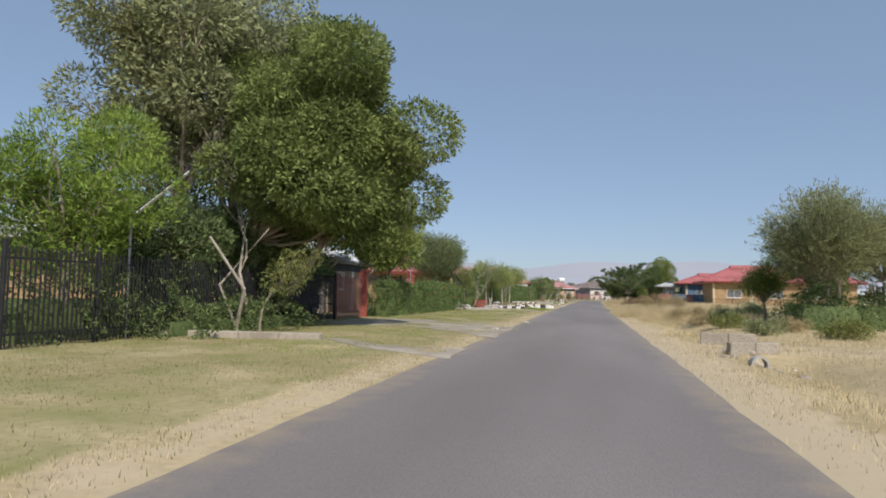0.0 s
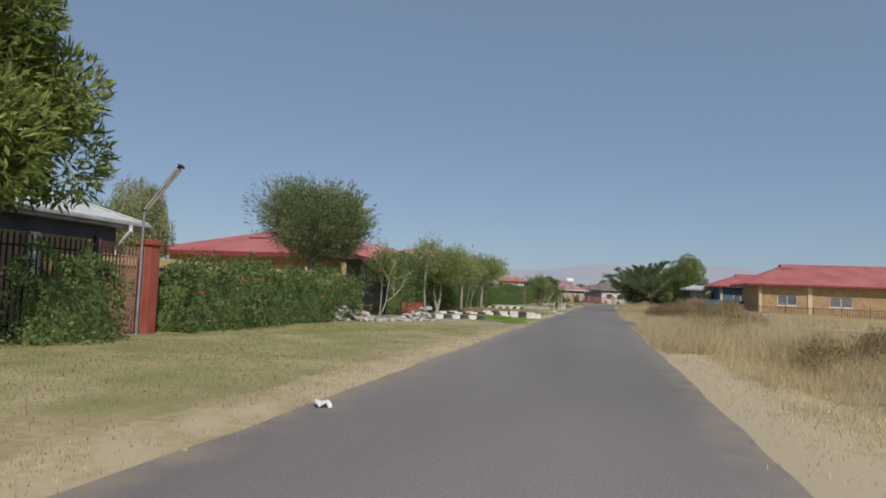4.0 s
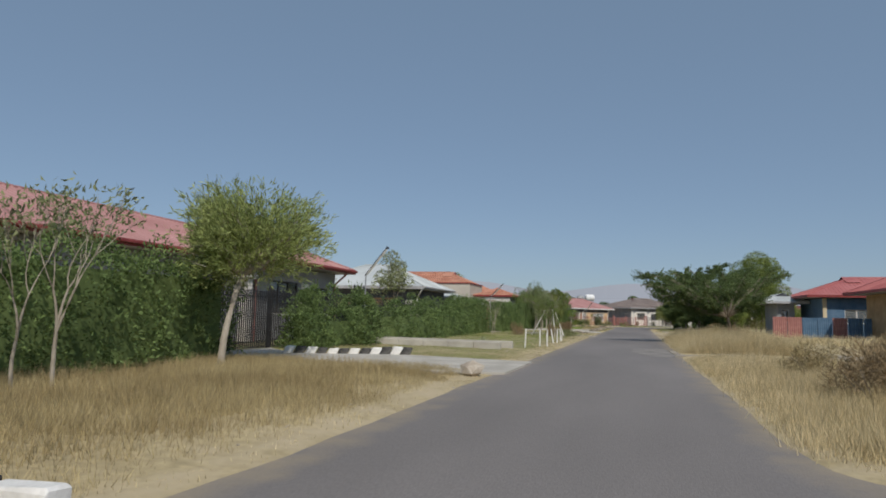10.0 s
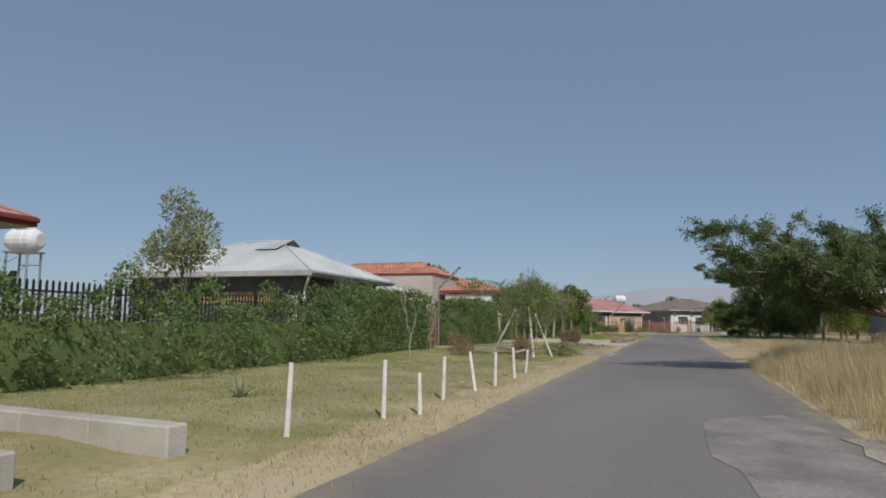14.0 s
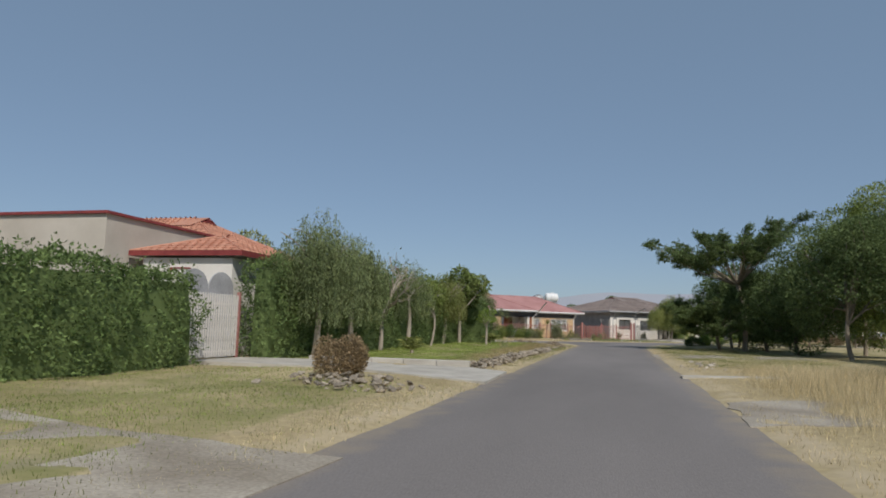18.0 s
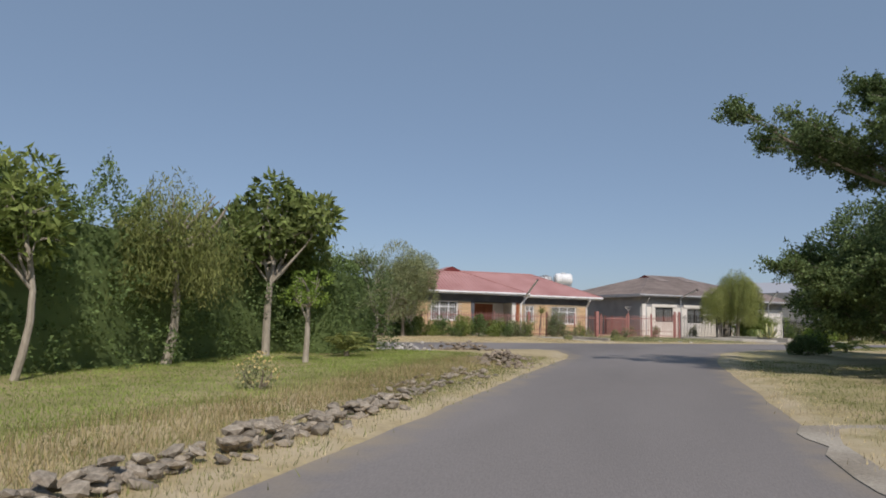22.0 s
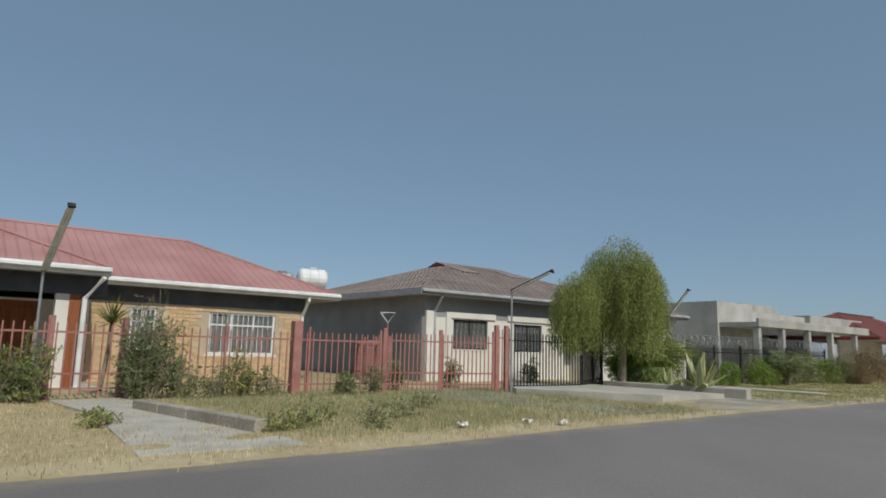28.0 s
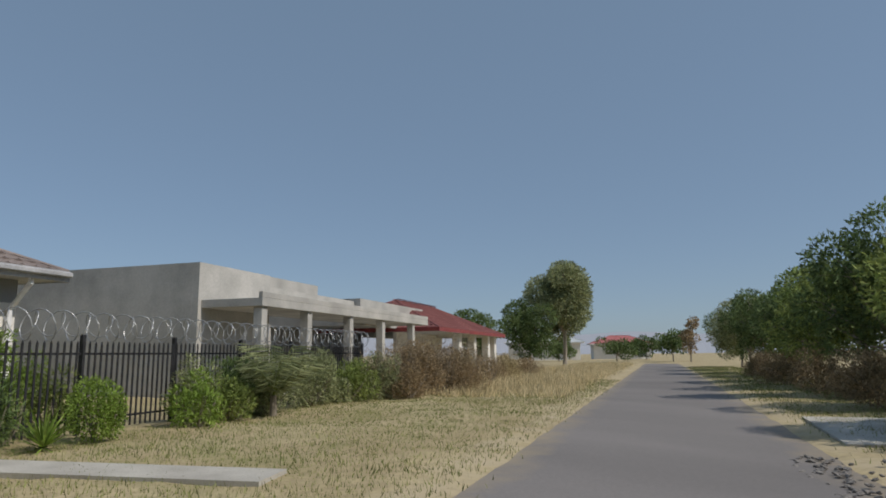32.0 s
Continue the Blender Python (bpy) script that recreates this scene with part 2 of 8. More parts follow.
BLACKIRON = mat("black_painted_iron", (0.018, 0.018, 0.02), (0.035, 0.035, 0.038), scale=3, fine=30, rough=0.55, bump=0.05)
GREYIRON = mat("galvanised_steel", (0.30, 0.31, 0.32), (0.42, 0.43, 0.44), scale=3, fine=30, rough=0.45, bump=0.05, metal=0.5)
WHITEIRON = mat("white_painted_iron", (0.60, 0.57, 0.53), (0.72, 0.69, 0.65), scale=3, fine=30, rough=0.6, bump=0.05)
BLUESHEET = mat("blue_painted_sheet", (0.075, 0.145, 0.235), (0.115, 0.195, 0.29), scale=2, fine=20, rough=0.6, bump=0.05)
BRONZE = mat("brown_wooden_door", (0.23, 0.075, 0.035), (0.31, 0.11, 0.05), scale=2, fine=25, rough=0.55, bump=0.1, stretch=(6, 6, 1))
DARKWOOD = mat("dark_frame_paint", (0.03, 0.025, 0.022), (0.06, 0.05, 0.045), scale=2, fine=25, rough=0.5, bump=0.05)
TANKPLASTIC = mat("white_plastic", (0.70, 0.71, 0.71), (0.80, 0.81, 0.81), scale=2, fine=20, rough=0.4, bump=0.02, fine_amt=0.06)
REDBOX = mat("faded_red_metal", (0.32, 0.07, 0.065), (0.42, 0.12, 0.11), scale=3, fine=20, rough=0.6, bump=0.1)
CARPAINT = mat("dark_blue_car_paint", (0.03, 0.05, 0.10), (0.035, 0.06, 0.12), scale=1, fine=20, rough=0.25, bump=0.0, fine_amt=0.05, spec=0.5)
RUBBER = mat("black_rubber", (0.015, 0.015, 0.015), (0.03, 0.03, 0.03), scale=3, fine=30, rough=0.9)
GLASS = glass_mat()
BARK = mat("grey_bark", (0.20, 0.165, 0.125), (0.32, 0.275, 0.215), scale=3, fine=25, bump=0.5, stretch=(1, 1, 0.3))
PALEBARK = mat("pale_bark", (0.29, 0.255, 0.205), (0.41, 0.37, 0.305), scale=3, fine=25, bump=0.4, stretch=(1, 1, 0.3))
STICK = mat("weathered_pole_wood", (0.40, 0.36, 0.29), (0.55, 0.50, 0.42), scale=3, fine=25, bump=0.3, stretch=(1, 1, 0.2))
L_DARK = leaf_mat("dark_green_leaves", (0.100, 0.145, 0.054), (0.168, 0.228, 0.086))
L_MID = leaf_mat("mid_green_leaves", (0.165, 0.222, 0.057), (0.286, 0.336, 0.100))
L_BROAD = leaf_mat("broad_dark_leaves", (0.130, 0.180, 0.052), (0.245, 0.295, 0.096))
L_TIPS = leaf_mat("yellow_green_needles", (0.28, 0.335, 0.115), (0.43, 0.475, 0.195), through_amt=0.45)
L_OLIVE = leaf_mat("grey_olive_leaves", (0.225, 0.256, 0.124), (0.352, 0.375, 0.192))
L_FRESH = leaf_mat("fresh_green_leaves", (0.163, 0.250, 0.044), (0.275, 0.375, 0.075))
L_WILLOW = leaf_mat("willow_leaves", (0.186, 0.217, 0.066), (0.287, 0.302, 0.106))
L_GREYGREEN = leaf_mat("grey_green_hanging_leaves", (0.160, 0.205, 0.090), (0.255, 0.300, 0.140))
L_HEDGE = leaf_mat("hedge_leaves", (0.108, 0.165, 0.056), (0.190, 0.262, 0.094), scale=1.5)
L_BROWN = leaf_mat("brown_dry_leaves", (0.255, 0.190, 0.108), (0.385, 0.290, 0.170))
L_AGAVE_EDGE = leaf_mat("agave_leaf_edges", (0.42, 0.40, 0.17), (0.56, 0.53, 0.27), through_amt=0.05)
L_AGAVE = leaf_mat("agave_leaves", (0.22, 0.26, 0.15), (0.34, 0.37, 0.22), through_amt=0.05)
STRAW = leaf_mat("dry_straw_grass", (0.52, 0.43, 0.25), (0.66, 0.56, 0.35), through_amt=0.3, scale=0.4)
RUSTGRASS = leaf_mat("rusty_dry_grass", (0.34, 0.27, 0.14), (0.46, 0.38, 0.21), through_amt=0.3, scale=0.5)
GREENLAWN = leaf_mat("green_lawn_grass", (0.205, 0.275, 0.060), (0.320, 0.400, 0.110), through_amt=0.3, scale=0.5)
L_SALIX = leaf_mat("fine_willow_leaves", (0.235, 0.270, 0.085), (0.365, 0.395, 0.140), through_amt=0.42)
LAWN = leaf_mat("short_lawn_grass", (0.184, 0.209, 0.065), (0.290, 0.299, 0.119), through_amt=0.3, scale=0.5)
PETAL = leaf_mat("red_petals", (0.45, 0.05, 0.03), (0.55, 0.12, 0.06))
MAGENTA = leaf_mat("magenta_petals", (0.30, 0.04, 0.16), (0.42, 0.09, 0.24))
# distant haze is painted in: the hills glow an even grey-blue
HAZE = mat("hills_haze_glow", (0.10, 0.105, 0.12), (0.12, 0.125, 0.14), scale=0.002, fine=0.01, rough=1, bump=0, fine_amt=0.05)
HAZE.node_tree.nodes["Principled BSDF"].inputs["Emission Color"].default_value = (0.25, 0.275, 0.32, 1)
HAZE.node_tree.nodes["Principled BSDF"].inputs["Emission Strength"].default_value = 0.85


# ---- building blocks ----
def part(name, data, material, parent=None, label="", m=None):
    """One mesh object, from a bmesh, a mesh, or (vertices, faces), under a thing or a part."""
    if isinstance(data, bpy.types.Mesh):
        me = data
    else:
        me = bpy.data.meshes.new(name)
        if isinstance(data, tuple):
            me.from_pydata([tuple(v) for v in data[0]], [], data[1])
        else:
            data.to_mesh(me)
            data.free()
        me.update()
    if material is not None and not me.materials:
        me.materials.append(material)
    ob = new(name, me)
    if parent is not None:
        ob.parent = parent
    if m is not None:
        ob.matrix_basis = m
    if label:
        ob["label"] = label
    return ob


def thing(name, label, category, m, group="", kind=""):
    ob = tagged(new(name), label, category, group, kind)
    ob.empty_display_size = 0.3
    ob.matrix_basis = m
    return ob


def box(bm, x0, x1, y0, y1, z0, z1, m=None):
    v = [bm.verts.new(p) for p in ((x0, y0, z0), (x1, y0, z0), (x1, y1, z0), (x0, y1, z0), (x0, y0, z1), (x1, y0, z1), (x1, y1, z1), (x0, y1, z1))]
    for f in ((3, 2, 1, 0), (4, 5, 6, 7), (0, 1, 5, 4), (1, 2, 6, 5), (2, 3, 7, 6), (3, 0, 4, 7)):
        bm.faces.new([v[i] for i in f])
    if m is not None:
        bmesh.ops.transform(bm, matrix=m, verts=v)
    return v


def boxes(*specs, bevel=0.0):
    bm = bmesh.new()
    for s in specs:
        box(bm, *s)
    if bevel:
        bmesh.ops.bevel(bm, geom=bm.edges[:], offset=bevel, segments=1, affect="EDGES")
    return bm


def wall_run(bm, x0, x1, y0, y1, z0, z1, holes=()):
    """A wall from x0 to x1, cut through by holes (xa, xb, za, zb)."""
    xs = sorted({x0, x1, *(h[0] for h in holes), *(h[1] for h in holes)})
    zs = sorted({z0, z1, *(z for h in holes for z in h[2:4] if z0 < z < z1)})
    solid = {(i, k) for i in range(len(xs) - 1) for k in range(len(zs) - 1)
             if not any(h[0] < (xs[i] + xs[i + 1]) / 2 < h[1] and h[2] < (zs[k] + zs[k + 1]) / 2 < h[3] for h in holes)}
    verts = {}

    def v(i, j, k):
        if (i, j, k) not in verts:
            verts[i, j, k] = bm.verts.new((xs[i], (y0, y1)[j], zs[k]))
        return verts[i, j, k]

    for i, k in sorted(solid):
        bm.faces.new((v(i, 0, k), v(i + 1, 0, k), v(i + 1, 0, k + 1), v(i, 0, k + 1)))
        bm.faces.new((v(i + 1, 1, k), v(i, 1, k), v(i, 1, k + 1), v(i + 1, 1, k + 1)))
        if (i - 1, k) not in solid:
            bm.faces.new((v(i, 1, k), v(i, 0, k), v(i, 0, k + 1), v(i, 1, k + 1)))
        if (i + 1, k) not in solid:
            bm.faces.new((v(i + 1, 0, k), v(i + 1, 1, k), v(i + 1, 1, k + 1), v(i + 1, 0, k + 1)))
        if (i, k - 1) not in solid:
            bm.faces.new((v(i, 1, k), v(i + 1, 1, k), v(i + 1, 0, k), v(i, 0, k)))
        if (i, k + 1) not in solid:
            bm.faces.new((v(i, 0, k + 1), v(i + 1, 0, k + 1), v(i + 1, 1, k + 1), v(i, 1, k + 1)))


def tube(pts, r0, r1, sides=6):
    """Vertices and faces of a tapered round bar along points."""
    p = np.array(pts, float)
    n = len(p)
    V, F = [], []
    for i in range(n):
        d = p[min(i + 1, n - 1)] - p[max(i - 1, 0)]
        d /= np.linalg.norm(d) + 1e-9
        s = np.cross(d, (0.0, 0.31, 1.0) if abs(d[2]) < 0.9 else (1.0, 0.2, 0))
        s /= np.linalg.norm(s) + 1e-9
        u = np.cross(s, d)
        r = r0 + (r1 - r0) * i / max(n - 1, 1)
        for k in range(sides):
            a = 2 * math.pi * k / sides
            V.append(p[i] + r * (math.cos(a) * s + math.sin(a) * u))
    for i in range(n - 1):
        for k in range(sides):
            a, b = i * sides + k, i * sides + (k + 1) % sides
            F.append((a, b, b + sides, a + sides))
    F.append(tuple(range(sides - 1, -1, -1)))
    F.append(tuple(range((n - 1) * sides, n * sides)))
    return V, F


def tubes(list_of):
    V, F = [], []
    for t in list_of:
        v, f = tube(*t)
        F += [tuple(i + len(V) for i in q) for q in f]
        V += v
    return V, F


def quad_mesh(name, Q):
    """A mesh of loose leaves from an array (n, corners, 3)."""
    Q = np.asarray(Q, np.float32)
    n, k = Q.shape[:2]
    me = bpy.data.meshes.new(name)
    me.vertices.add(k * n), me.loops.add(k * n), me.polygons.add(n)
    me.vertices.foreach_set("co", Q.reshape(-1))
    me.loops.foreach_set("vertex_index", np.arange(k * n, dtype=np.int32))
    me.polygons.foreach_set("loop_start", np.arange(0, k * n, k, dtype=np.int32))
    me.update(calc_edges=True)
    return me


def unit(v):
    return v / (np.linalg.norm(v, axis=-1, keepdims=True) + 1e-9)


def leaf_quads(rng, P, D, length, width):
    """Pointed leaves at P that point along D."""
    n = len(P)
    D = unit(D)
    S = unit(np.cross(D, unit(rng.normal(size=(n, 3)))))
    L = (length * rng.uniform(0.7, 1.3, n))[:, None]
    W = (width * rng.uniform(0.7, 1.3, n))[:, None]
    if length < 0.21:
        return np.stack([P - S * W * 0.2, P + D * L * 0.5 + S * W * 0.75, P + D * L], 1)
    mid = P + D * L * 0.45
    return np.stack([P, mid + S * W * 0.5, P + D * L, mid - S * W * 0.5], 1)


def stone_mesh(seed, sx=1.0, sy=0.8, sz=0.6):
    rng = np.random.default_rng(seed)
    bm = bmesh.new()
    bmesh.ops.create_icosphere(bm, subdivisions=1, radius=0.5)
    for v in bm.verts:
        v.co = Vector((v.co.x * sx, v.co.y * sy, v.co.z * sz)) * float(rng.uniform(0.75, 1.2))
    me = bpy.data.meshes.new("stone")
    bm.to_mesh(me)
    bm.free()
    return me


# ---- the plan ----
END_O = np.array([-6.3, 143.9])                       # corner of the end houses' fence, and its directions
END_A = np.array([0.78, 0.6258])
END_N = np.array([-0.6258, 0.78])
END_RZ = math.degrees(math.atan2(0.6258, 0.78))


def E(a, n):
    p = END_O + a * END_A + n * END_N
    return float(p[0]), float(p[1])


ROADS = [                                              # centre lines and half widths
    ([(-0.53, -80), (-0.53, 20), (-0.35, 45), (0.05, 78), (0.35, 100), (0.6, 116), (0.9, 126), (1.6, 130.5), (3.6, 135), (6.8, 139.6), (11, 143.9)], 2.4),
    ([(0.4, 127), (-0.8, 133.5)], 2.5),
    ([E(-60, -11.5), E(-6, -11.5)], 2.9),
    ([E(-60, -10.3), E(-6, -10.4), E(6, -9.9), E(20, -9.6), E(70, -10.0), E(110, -10.2)], 2.0),
]
SIDE = ([(1.0, 30.0), (14, 31.0), (60, 36)], 3.4)


def seg_dist(X, Y, pts):
    best = np.full(X.shape, 1e9)
    for (ax, ay), (bx, by) in zip(pts, pts[1:]):
        dx, dy = bx - ax, by - ay
        t = np.clip(((X - ax) * dx + (Y - ay) * dy) / (dx * dx + dy * dy), 0, 1)
        best = np.minimum(best, np.hypot(X - ax - t * dx, Y - ay - t * dy))
    return best


def road_dist(X, Y):
    """Metres outside the asphalt's edge; below nought on it."""
    X, Y = np.asarray(X, float), np.asarray(Y, float)
    k = 0.7
    d = seg_dist(X, Y, ROADS[0][0]) - ROADS[0][1]
    for p, w in ROADS[1:]:
        d2 = seg_dist(X, Y, p) - w
        d = -k * np.log(np.exp(-np.clip(d, -8, 60) / k) + np.exp(-np.clip(d2, -8, 60) / k))
    ks = 0.5
    d3 = seg_dist(X, Y, SIDE[0]) - SIDE[1]
    d = -ks * np.log(np.exp(-np.clip(d, -8, 60) / ks) + np.exp(-np.clip(d3, -8, 60) / ks))
    return d + 0.03 * np.sin(Y * 0.9 + np.sin(X * 1.3)) * np.sin(Y * 0.37 + X * 0.21) + 0.022 * np.sin(Y * 2.9 + X * 2.1) * np.sin(Y * 0.6)


def gz(X, Y):
    """The ground's height."""
    X, Y = np.asarray(X, float), np.asarray(Y, float)
    d = road_dist(X, Y)
    z = np.clip(0.02 + 0.10 * d, -0.08, 0.05)
    left = (X < -1) & (Y < 121)
    z = z + np.where(left, 0.10 * np.clip((d - 0.4) / 2.5, 0, 1), 0.02 * np.clip(d / 2, 0, 1))
    ditch = (X > 1) & (Y < 24)
    over = np.clip(np.maximum(Y + 12.2, -15.4 - Y) / 0.4, 0, 1)          # the crossing over the culvert
    z = z - np.where(ditch, 0.30 * np.exp(-((X - 4.4) / 0.8) ** 2) * over, 0)
    bumps = 0.025 * np.sin(X * 1.7 + 0.4 * Y) * np.sin(Y * 1.1 - 0.3 * X) + 0.015 * np.sin(X * 4.1) * np.sin(Y * 3.3)
    return z + bumps * np.clip(d, 0, 1)


def gz1(x, y):
    return float(gz(np.array([x]), np.array([y]))[0])


def at(x, y, rz=0.0, dz=0.0):
    return pose(x, y, gz1(x, y) + dz, 0, 0, rz)


def grid_mesh(name, xs, ys, zf, keep=None):
    X, Y = np.meshgrid(xs, ys)
    Z = zf(X, Y)
    V = np.stack([X, Y, Z], -1).reshape(-1, 3)
    nx, ny = len(xs), len(ys)
    i = (np.arange(ny - 1)[:, None] * nx + np.arange(nx - 1)[None, :]).reshape(-1)
    Fq = np.stack([i, i + 1, i + 1 + nx, i + nx], 1)
    if keep is not None:
        c = V[Fq].mean(1)
        Fq = Fq[keep(c[:, 0], c[:, 1])]
        used, inv = np.unique(Fq.reshape(-1), return_inverse=True)
        V, Fq = V[used], inv.reshape(-1, 4)
    me = bpy.data.meshes.new(name)
    n = len(Fq)
    me.vertices.add(len(V)), me.loops.add(4 * n), me.polygons.add(n)
    me.vertices.foreach_set("co", V.astype(np.float32).reshape(-1))
    me.loops.foreach_set("vertex_index", Fq.astype(np.int32).reshape(-1))
    me.polygons.foreach_set("loop_start", np.arange(0, 4 * n, 4, dtype=np.int32))
    me.update(calc_edges=True)
    return me


# ---- ground, road, aprons, hills ----
gx = np.concatenate([[-50 - 1500 * (f ** 2) for f in np.linspace(1, 0.06, 16)], np.arange(-50, -12, 1.0), np.arange(-12, -4.6, 0.42), np.arange(-4.6, 5.2, 0.2), np.arange(5.2, 30, 0.42), np.arange(30, 82, 1.0), [82 + 1500 * (f ** 2) for f in np.linspace(0.06, 1, 16)]])
gy = np.concatenate([[-45 - 1500 * (f ** 2) for f in np.linspace(1, 0.06, 16)], np.arange(-45, 178, 0.5), np.arange(178, 212, 1.0), [212 + 1500 * (f ** 2) for f in np.linspace(0.06, 1, 16)]])
ground_me = grid_mesh("ground", gx, gy, gz)
co = np.empty(len(ground_me.vertices) * 3, np.float32)
ground_me.vertices.foreach_get("co", co)
co = co.reshape(-1, 3)
GD = road_dist(co[:, 0], co[:, 1])
x_, y_ = co[:, 0], co[:, 1]
sand = np.clip(1.0 - np.abs(GD - 0.3) / 1.0, 0, 1) * 0.55
sand += np.where((x_ > 1) & (y_ < 20), np.clip(1.6 - GD / 1.2, 0, 1) * 0.4, 0)
sand += np.where((x_ > 1) & (x_ < 8) & (y_ > -15.3) & (y_ < -12.2), 0.5, 0)
near_row = (x_ > -16) & (x_ < 45)
green = np.where((x_ < -3.6) & (y_ < 15), 0.46, 0.0) + np.where((x_ < -3.5) & (y_ > 20) & (y_ < 29), 0.55, 0) + np.where((x_ < -3.4) & (y_ > 46) & (y_ < 86), 0.48, 0)
green += np.where((x_ < -4.4) & (y_ > 92) & (y_ < 121), 0.50, 0) + np.where((x_ > 3) & (y_ > 102) & (y_ < 136), 0.42, 0)
green += np.where((x_ > 8) & (y_ > 148) & (GD > 1.5), 0.30, 0)
green = green * near_row
earth = near_row * np.where((x_ < -4) & (y_ > 55) & (y_ < 67), 0.35, 0.0) + np.where((x_ < -3) & (y_ > 75) & (y_ < 88), 0.25, 0)
cover = np.stack([sand, green, earth, np.ones(len(sand))], 1).astype(np.float32)
ca = ground_me.color_attributes.new("cover", "FLOAT_COLOR", "POINT")
ca.data.foreach_set("color", cover.reshape(-1))
ground = part("ground", ground_me, GROUND)
tagged(ground, "dry grass and sandy earth verge beside the asphalt", "ground", kind="structure")
road_me = grid_mesh("road", np.arange(-45, 80, 0.5), np.arange(-80, 210, 0.5), lambda X, Y: 0.02 + 0 * X, keep=lambda X, Y: road_dist(X, Y) < 0.42)
road = part("road", road_me, ASPHALT)
rc = np.empty(len(road_me.vertices) * 3, np.float32)
road_me.vertices.foreach_get("co", rc)
rc = rc.reshape(-1, 3)
dust = np.clip(1 + road_dist(rc[:, 0], rc[:, 1]) / 0.9, 0, 1)
road_me.color_attributes.new("dust", "FLOAT_COLOR", "POINT").data.foreach_set("color", np.stack([dust, dust, dust, 1 + 0 * dust], 1).astype(np.float32).reshape(-1))
tagged(road, "narrow worn grey asphalt road with crumbling edges", "road", kind="structure")


def slab(name, pts, z, thick, material, label, category="pavement"):
    """A flat slab over a polygon, its top at z above the ground; gravel and dirt have ragged edges."""
    if material in (GRAVEL, PATCH):
        rr, out = random.Random(int(pts[0][1] * 10)), []
        for (ax, ay), (bx, by) in zip(pts, pts[1:] + pts[:1]):
            k = max(int(math.hypot(bx - ax, by - ay) / 0.45), 1)
            for i in range(k):
                t = i / k
                out.append((ax + (bx - ax) * t + rr.uniform(-0.09, 0.09), ay + (by - ay) * t + rr.uniform(-0.09, 0.09)))
        pts, thick, z = out, 0.3, 0.005 if material is PATCH else min(z, 0.012)
    bm = bmesh.new()
    base = [max(gz1(x, y), 0.02) for x, y in pts]
    hi = [bm.verts.new((x, y, b + z)) for (x, y), b in zip(pts, base)]
    bm.faces.new(hi)
    if material is not PATCH:
        lo = [bm.verts.new((x, y, b + z - thick)) for (x, y), b in zip(pts, base)]
        bm.faces.new(lo[::-1])
        for i in range(len(pts)):
            j = (i + 1) % len(pts)
            bm.faces.new((lo[i], lo[j], hi[j], hi[i]))
    bmesh.ops.recalc_face_normals(bm, faces=bm.faces[:])
    bmesh.ops.triangulate(bm, faces=bm.faces[:])
    ob = part(name, bm, material)
    return tagged(ob, label, category, kind="structure")


slab("pavement", [(-2.7, -12.5), (-2.75, -5.5), (-6, -4.2), (-9.6, -4.0), (-9.6, -9.5), (-6, -9.6)], 0.03, 0.2, GRAVEL, "pale gravel drive from the road to the shaded gate")
slab("pavement", [(-6.3, -16.6), (-4.0, -17.0), (-2.7, -16.4), (-2.7, -18.9), (-4.9, -18.1)], 0.02, 0.2, GRAVEL, "pale bare patch on the verge")
slab("pavement", [(-2.75, 17.4), (-2.8, 20.5), (-5.0, 21.7), (-7.4, 20.0), (-9.9, 21.5), (-10.1, 18.6), (-7.0, 18.3)], 0.04, 0.2, GRAVEL, "pale gravel drive before the black iron gate")
slab("pavement", [(-2.5, 42.6), (-2.45, 46.6), (-5.8, 45.4), (-9.0, 44.2), (-11.0, 46.5), (-11.0, 42.6), (-6.2, 42.4), (-3.8, 41.4)], 0.05, 0.2, CONC, "pale concrete driveway across the verge")
slab("pavement", [(1.85, 52.0), (1.2, 52.6), (0.8, 53.8), (0.45, 56.0), (0.4, 58.2), (0.9, 59.2), (1.6, 59.6), (1.95, 58.2), (1.9, 56), (2.0, 53.5)], 0.012, 0.05, PATCH, "worn gravelly concrete patch in the asphalt")
slab("pavement", [(2.02, 53.2), (1.95, 57.6), (5.0, 57.4), (9.5, 57.4), (9.2, 54.2), (5.5, 53.6)], 0.03, 0.2, GRAVEL, "sandy crossing over the dry verge")
slab("pavement", [(2.5, 83.0), (2.6, 86.2), (6.0, 87.6), (11, 88.6), (11, 84.6), (6, 84.0)], 0.03, 0.2, GRAVEL, "sandy crossing over the dry verge")
slab("pavement", [(2.5, 92.2), (2.5, 92.7), (10, 95.0), (10, 94.4)], 0.07, 0.2, CONC, "narrow concrete strip across the verge")
slab("pavement", [(-2.15, 87.6), (-2.2, 91.2), (-3.2, 91.6), (-8.4, 91.2), (-10.1, 90.7), (-10.1, 87.9), (-6.0, 88.4)], 0.06, 0.25, CONC, "pale concrete driveway before the white gate")
slab("pavement", [(2.7, 104.8), (2.75, 109.2), (6, 110.0), (10, 111.0), (10.2, 107.5), (6, 106.5)], 0.04, 0.2, GRAVEL, "sandy crossing over the verge")
slab("pavement", [(-2.1, 75.5), (-2.0, 79.0), (-5.5, 79.2), (-10.4, 80.0), (-10.4, 77.4), (-6, 76.6)], 0.035, 0.2, GRAVEL, "bare earth drive to the red gate posts")
slab("pavement", [E(-0.2, -7.5), E(1.9, -7.4), E(1.7, -2.5), E(1.3, 0.0), E(-0.1, 0.0), E(0.2, -3)], 0.02, 0.2, CONC, "grey concrete path to the small red gate")
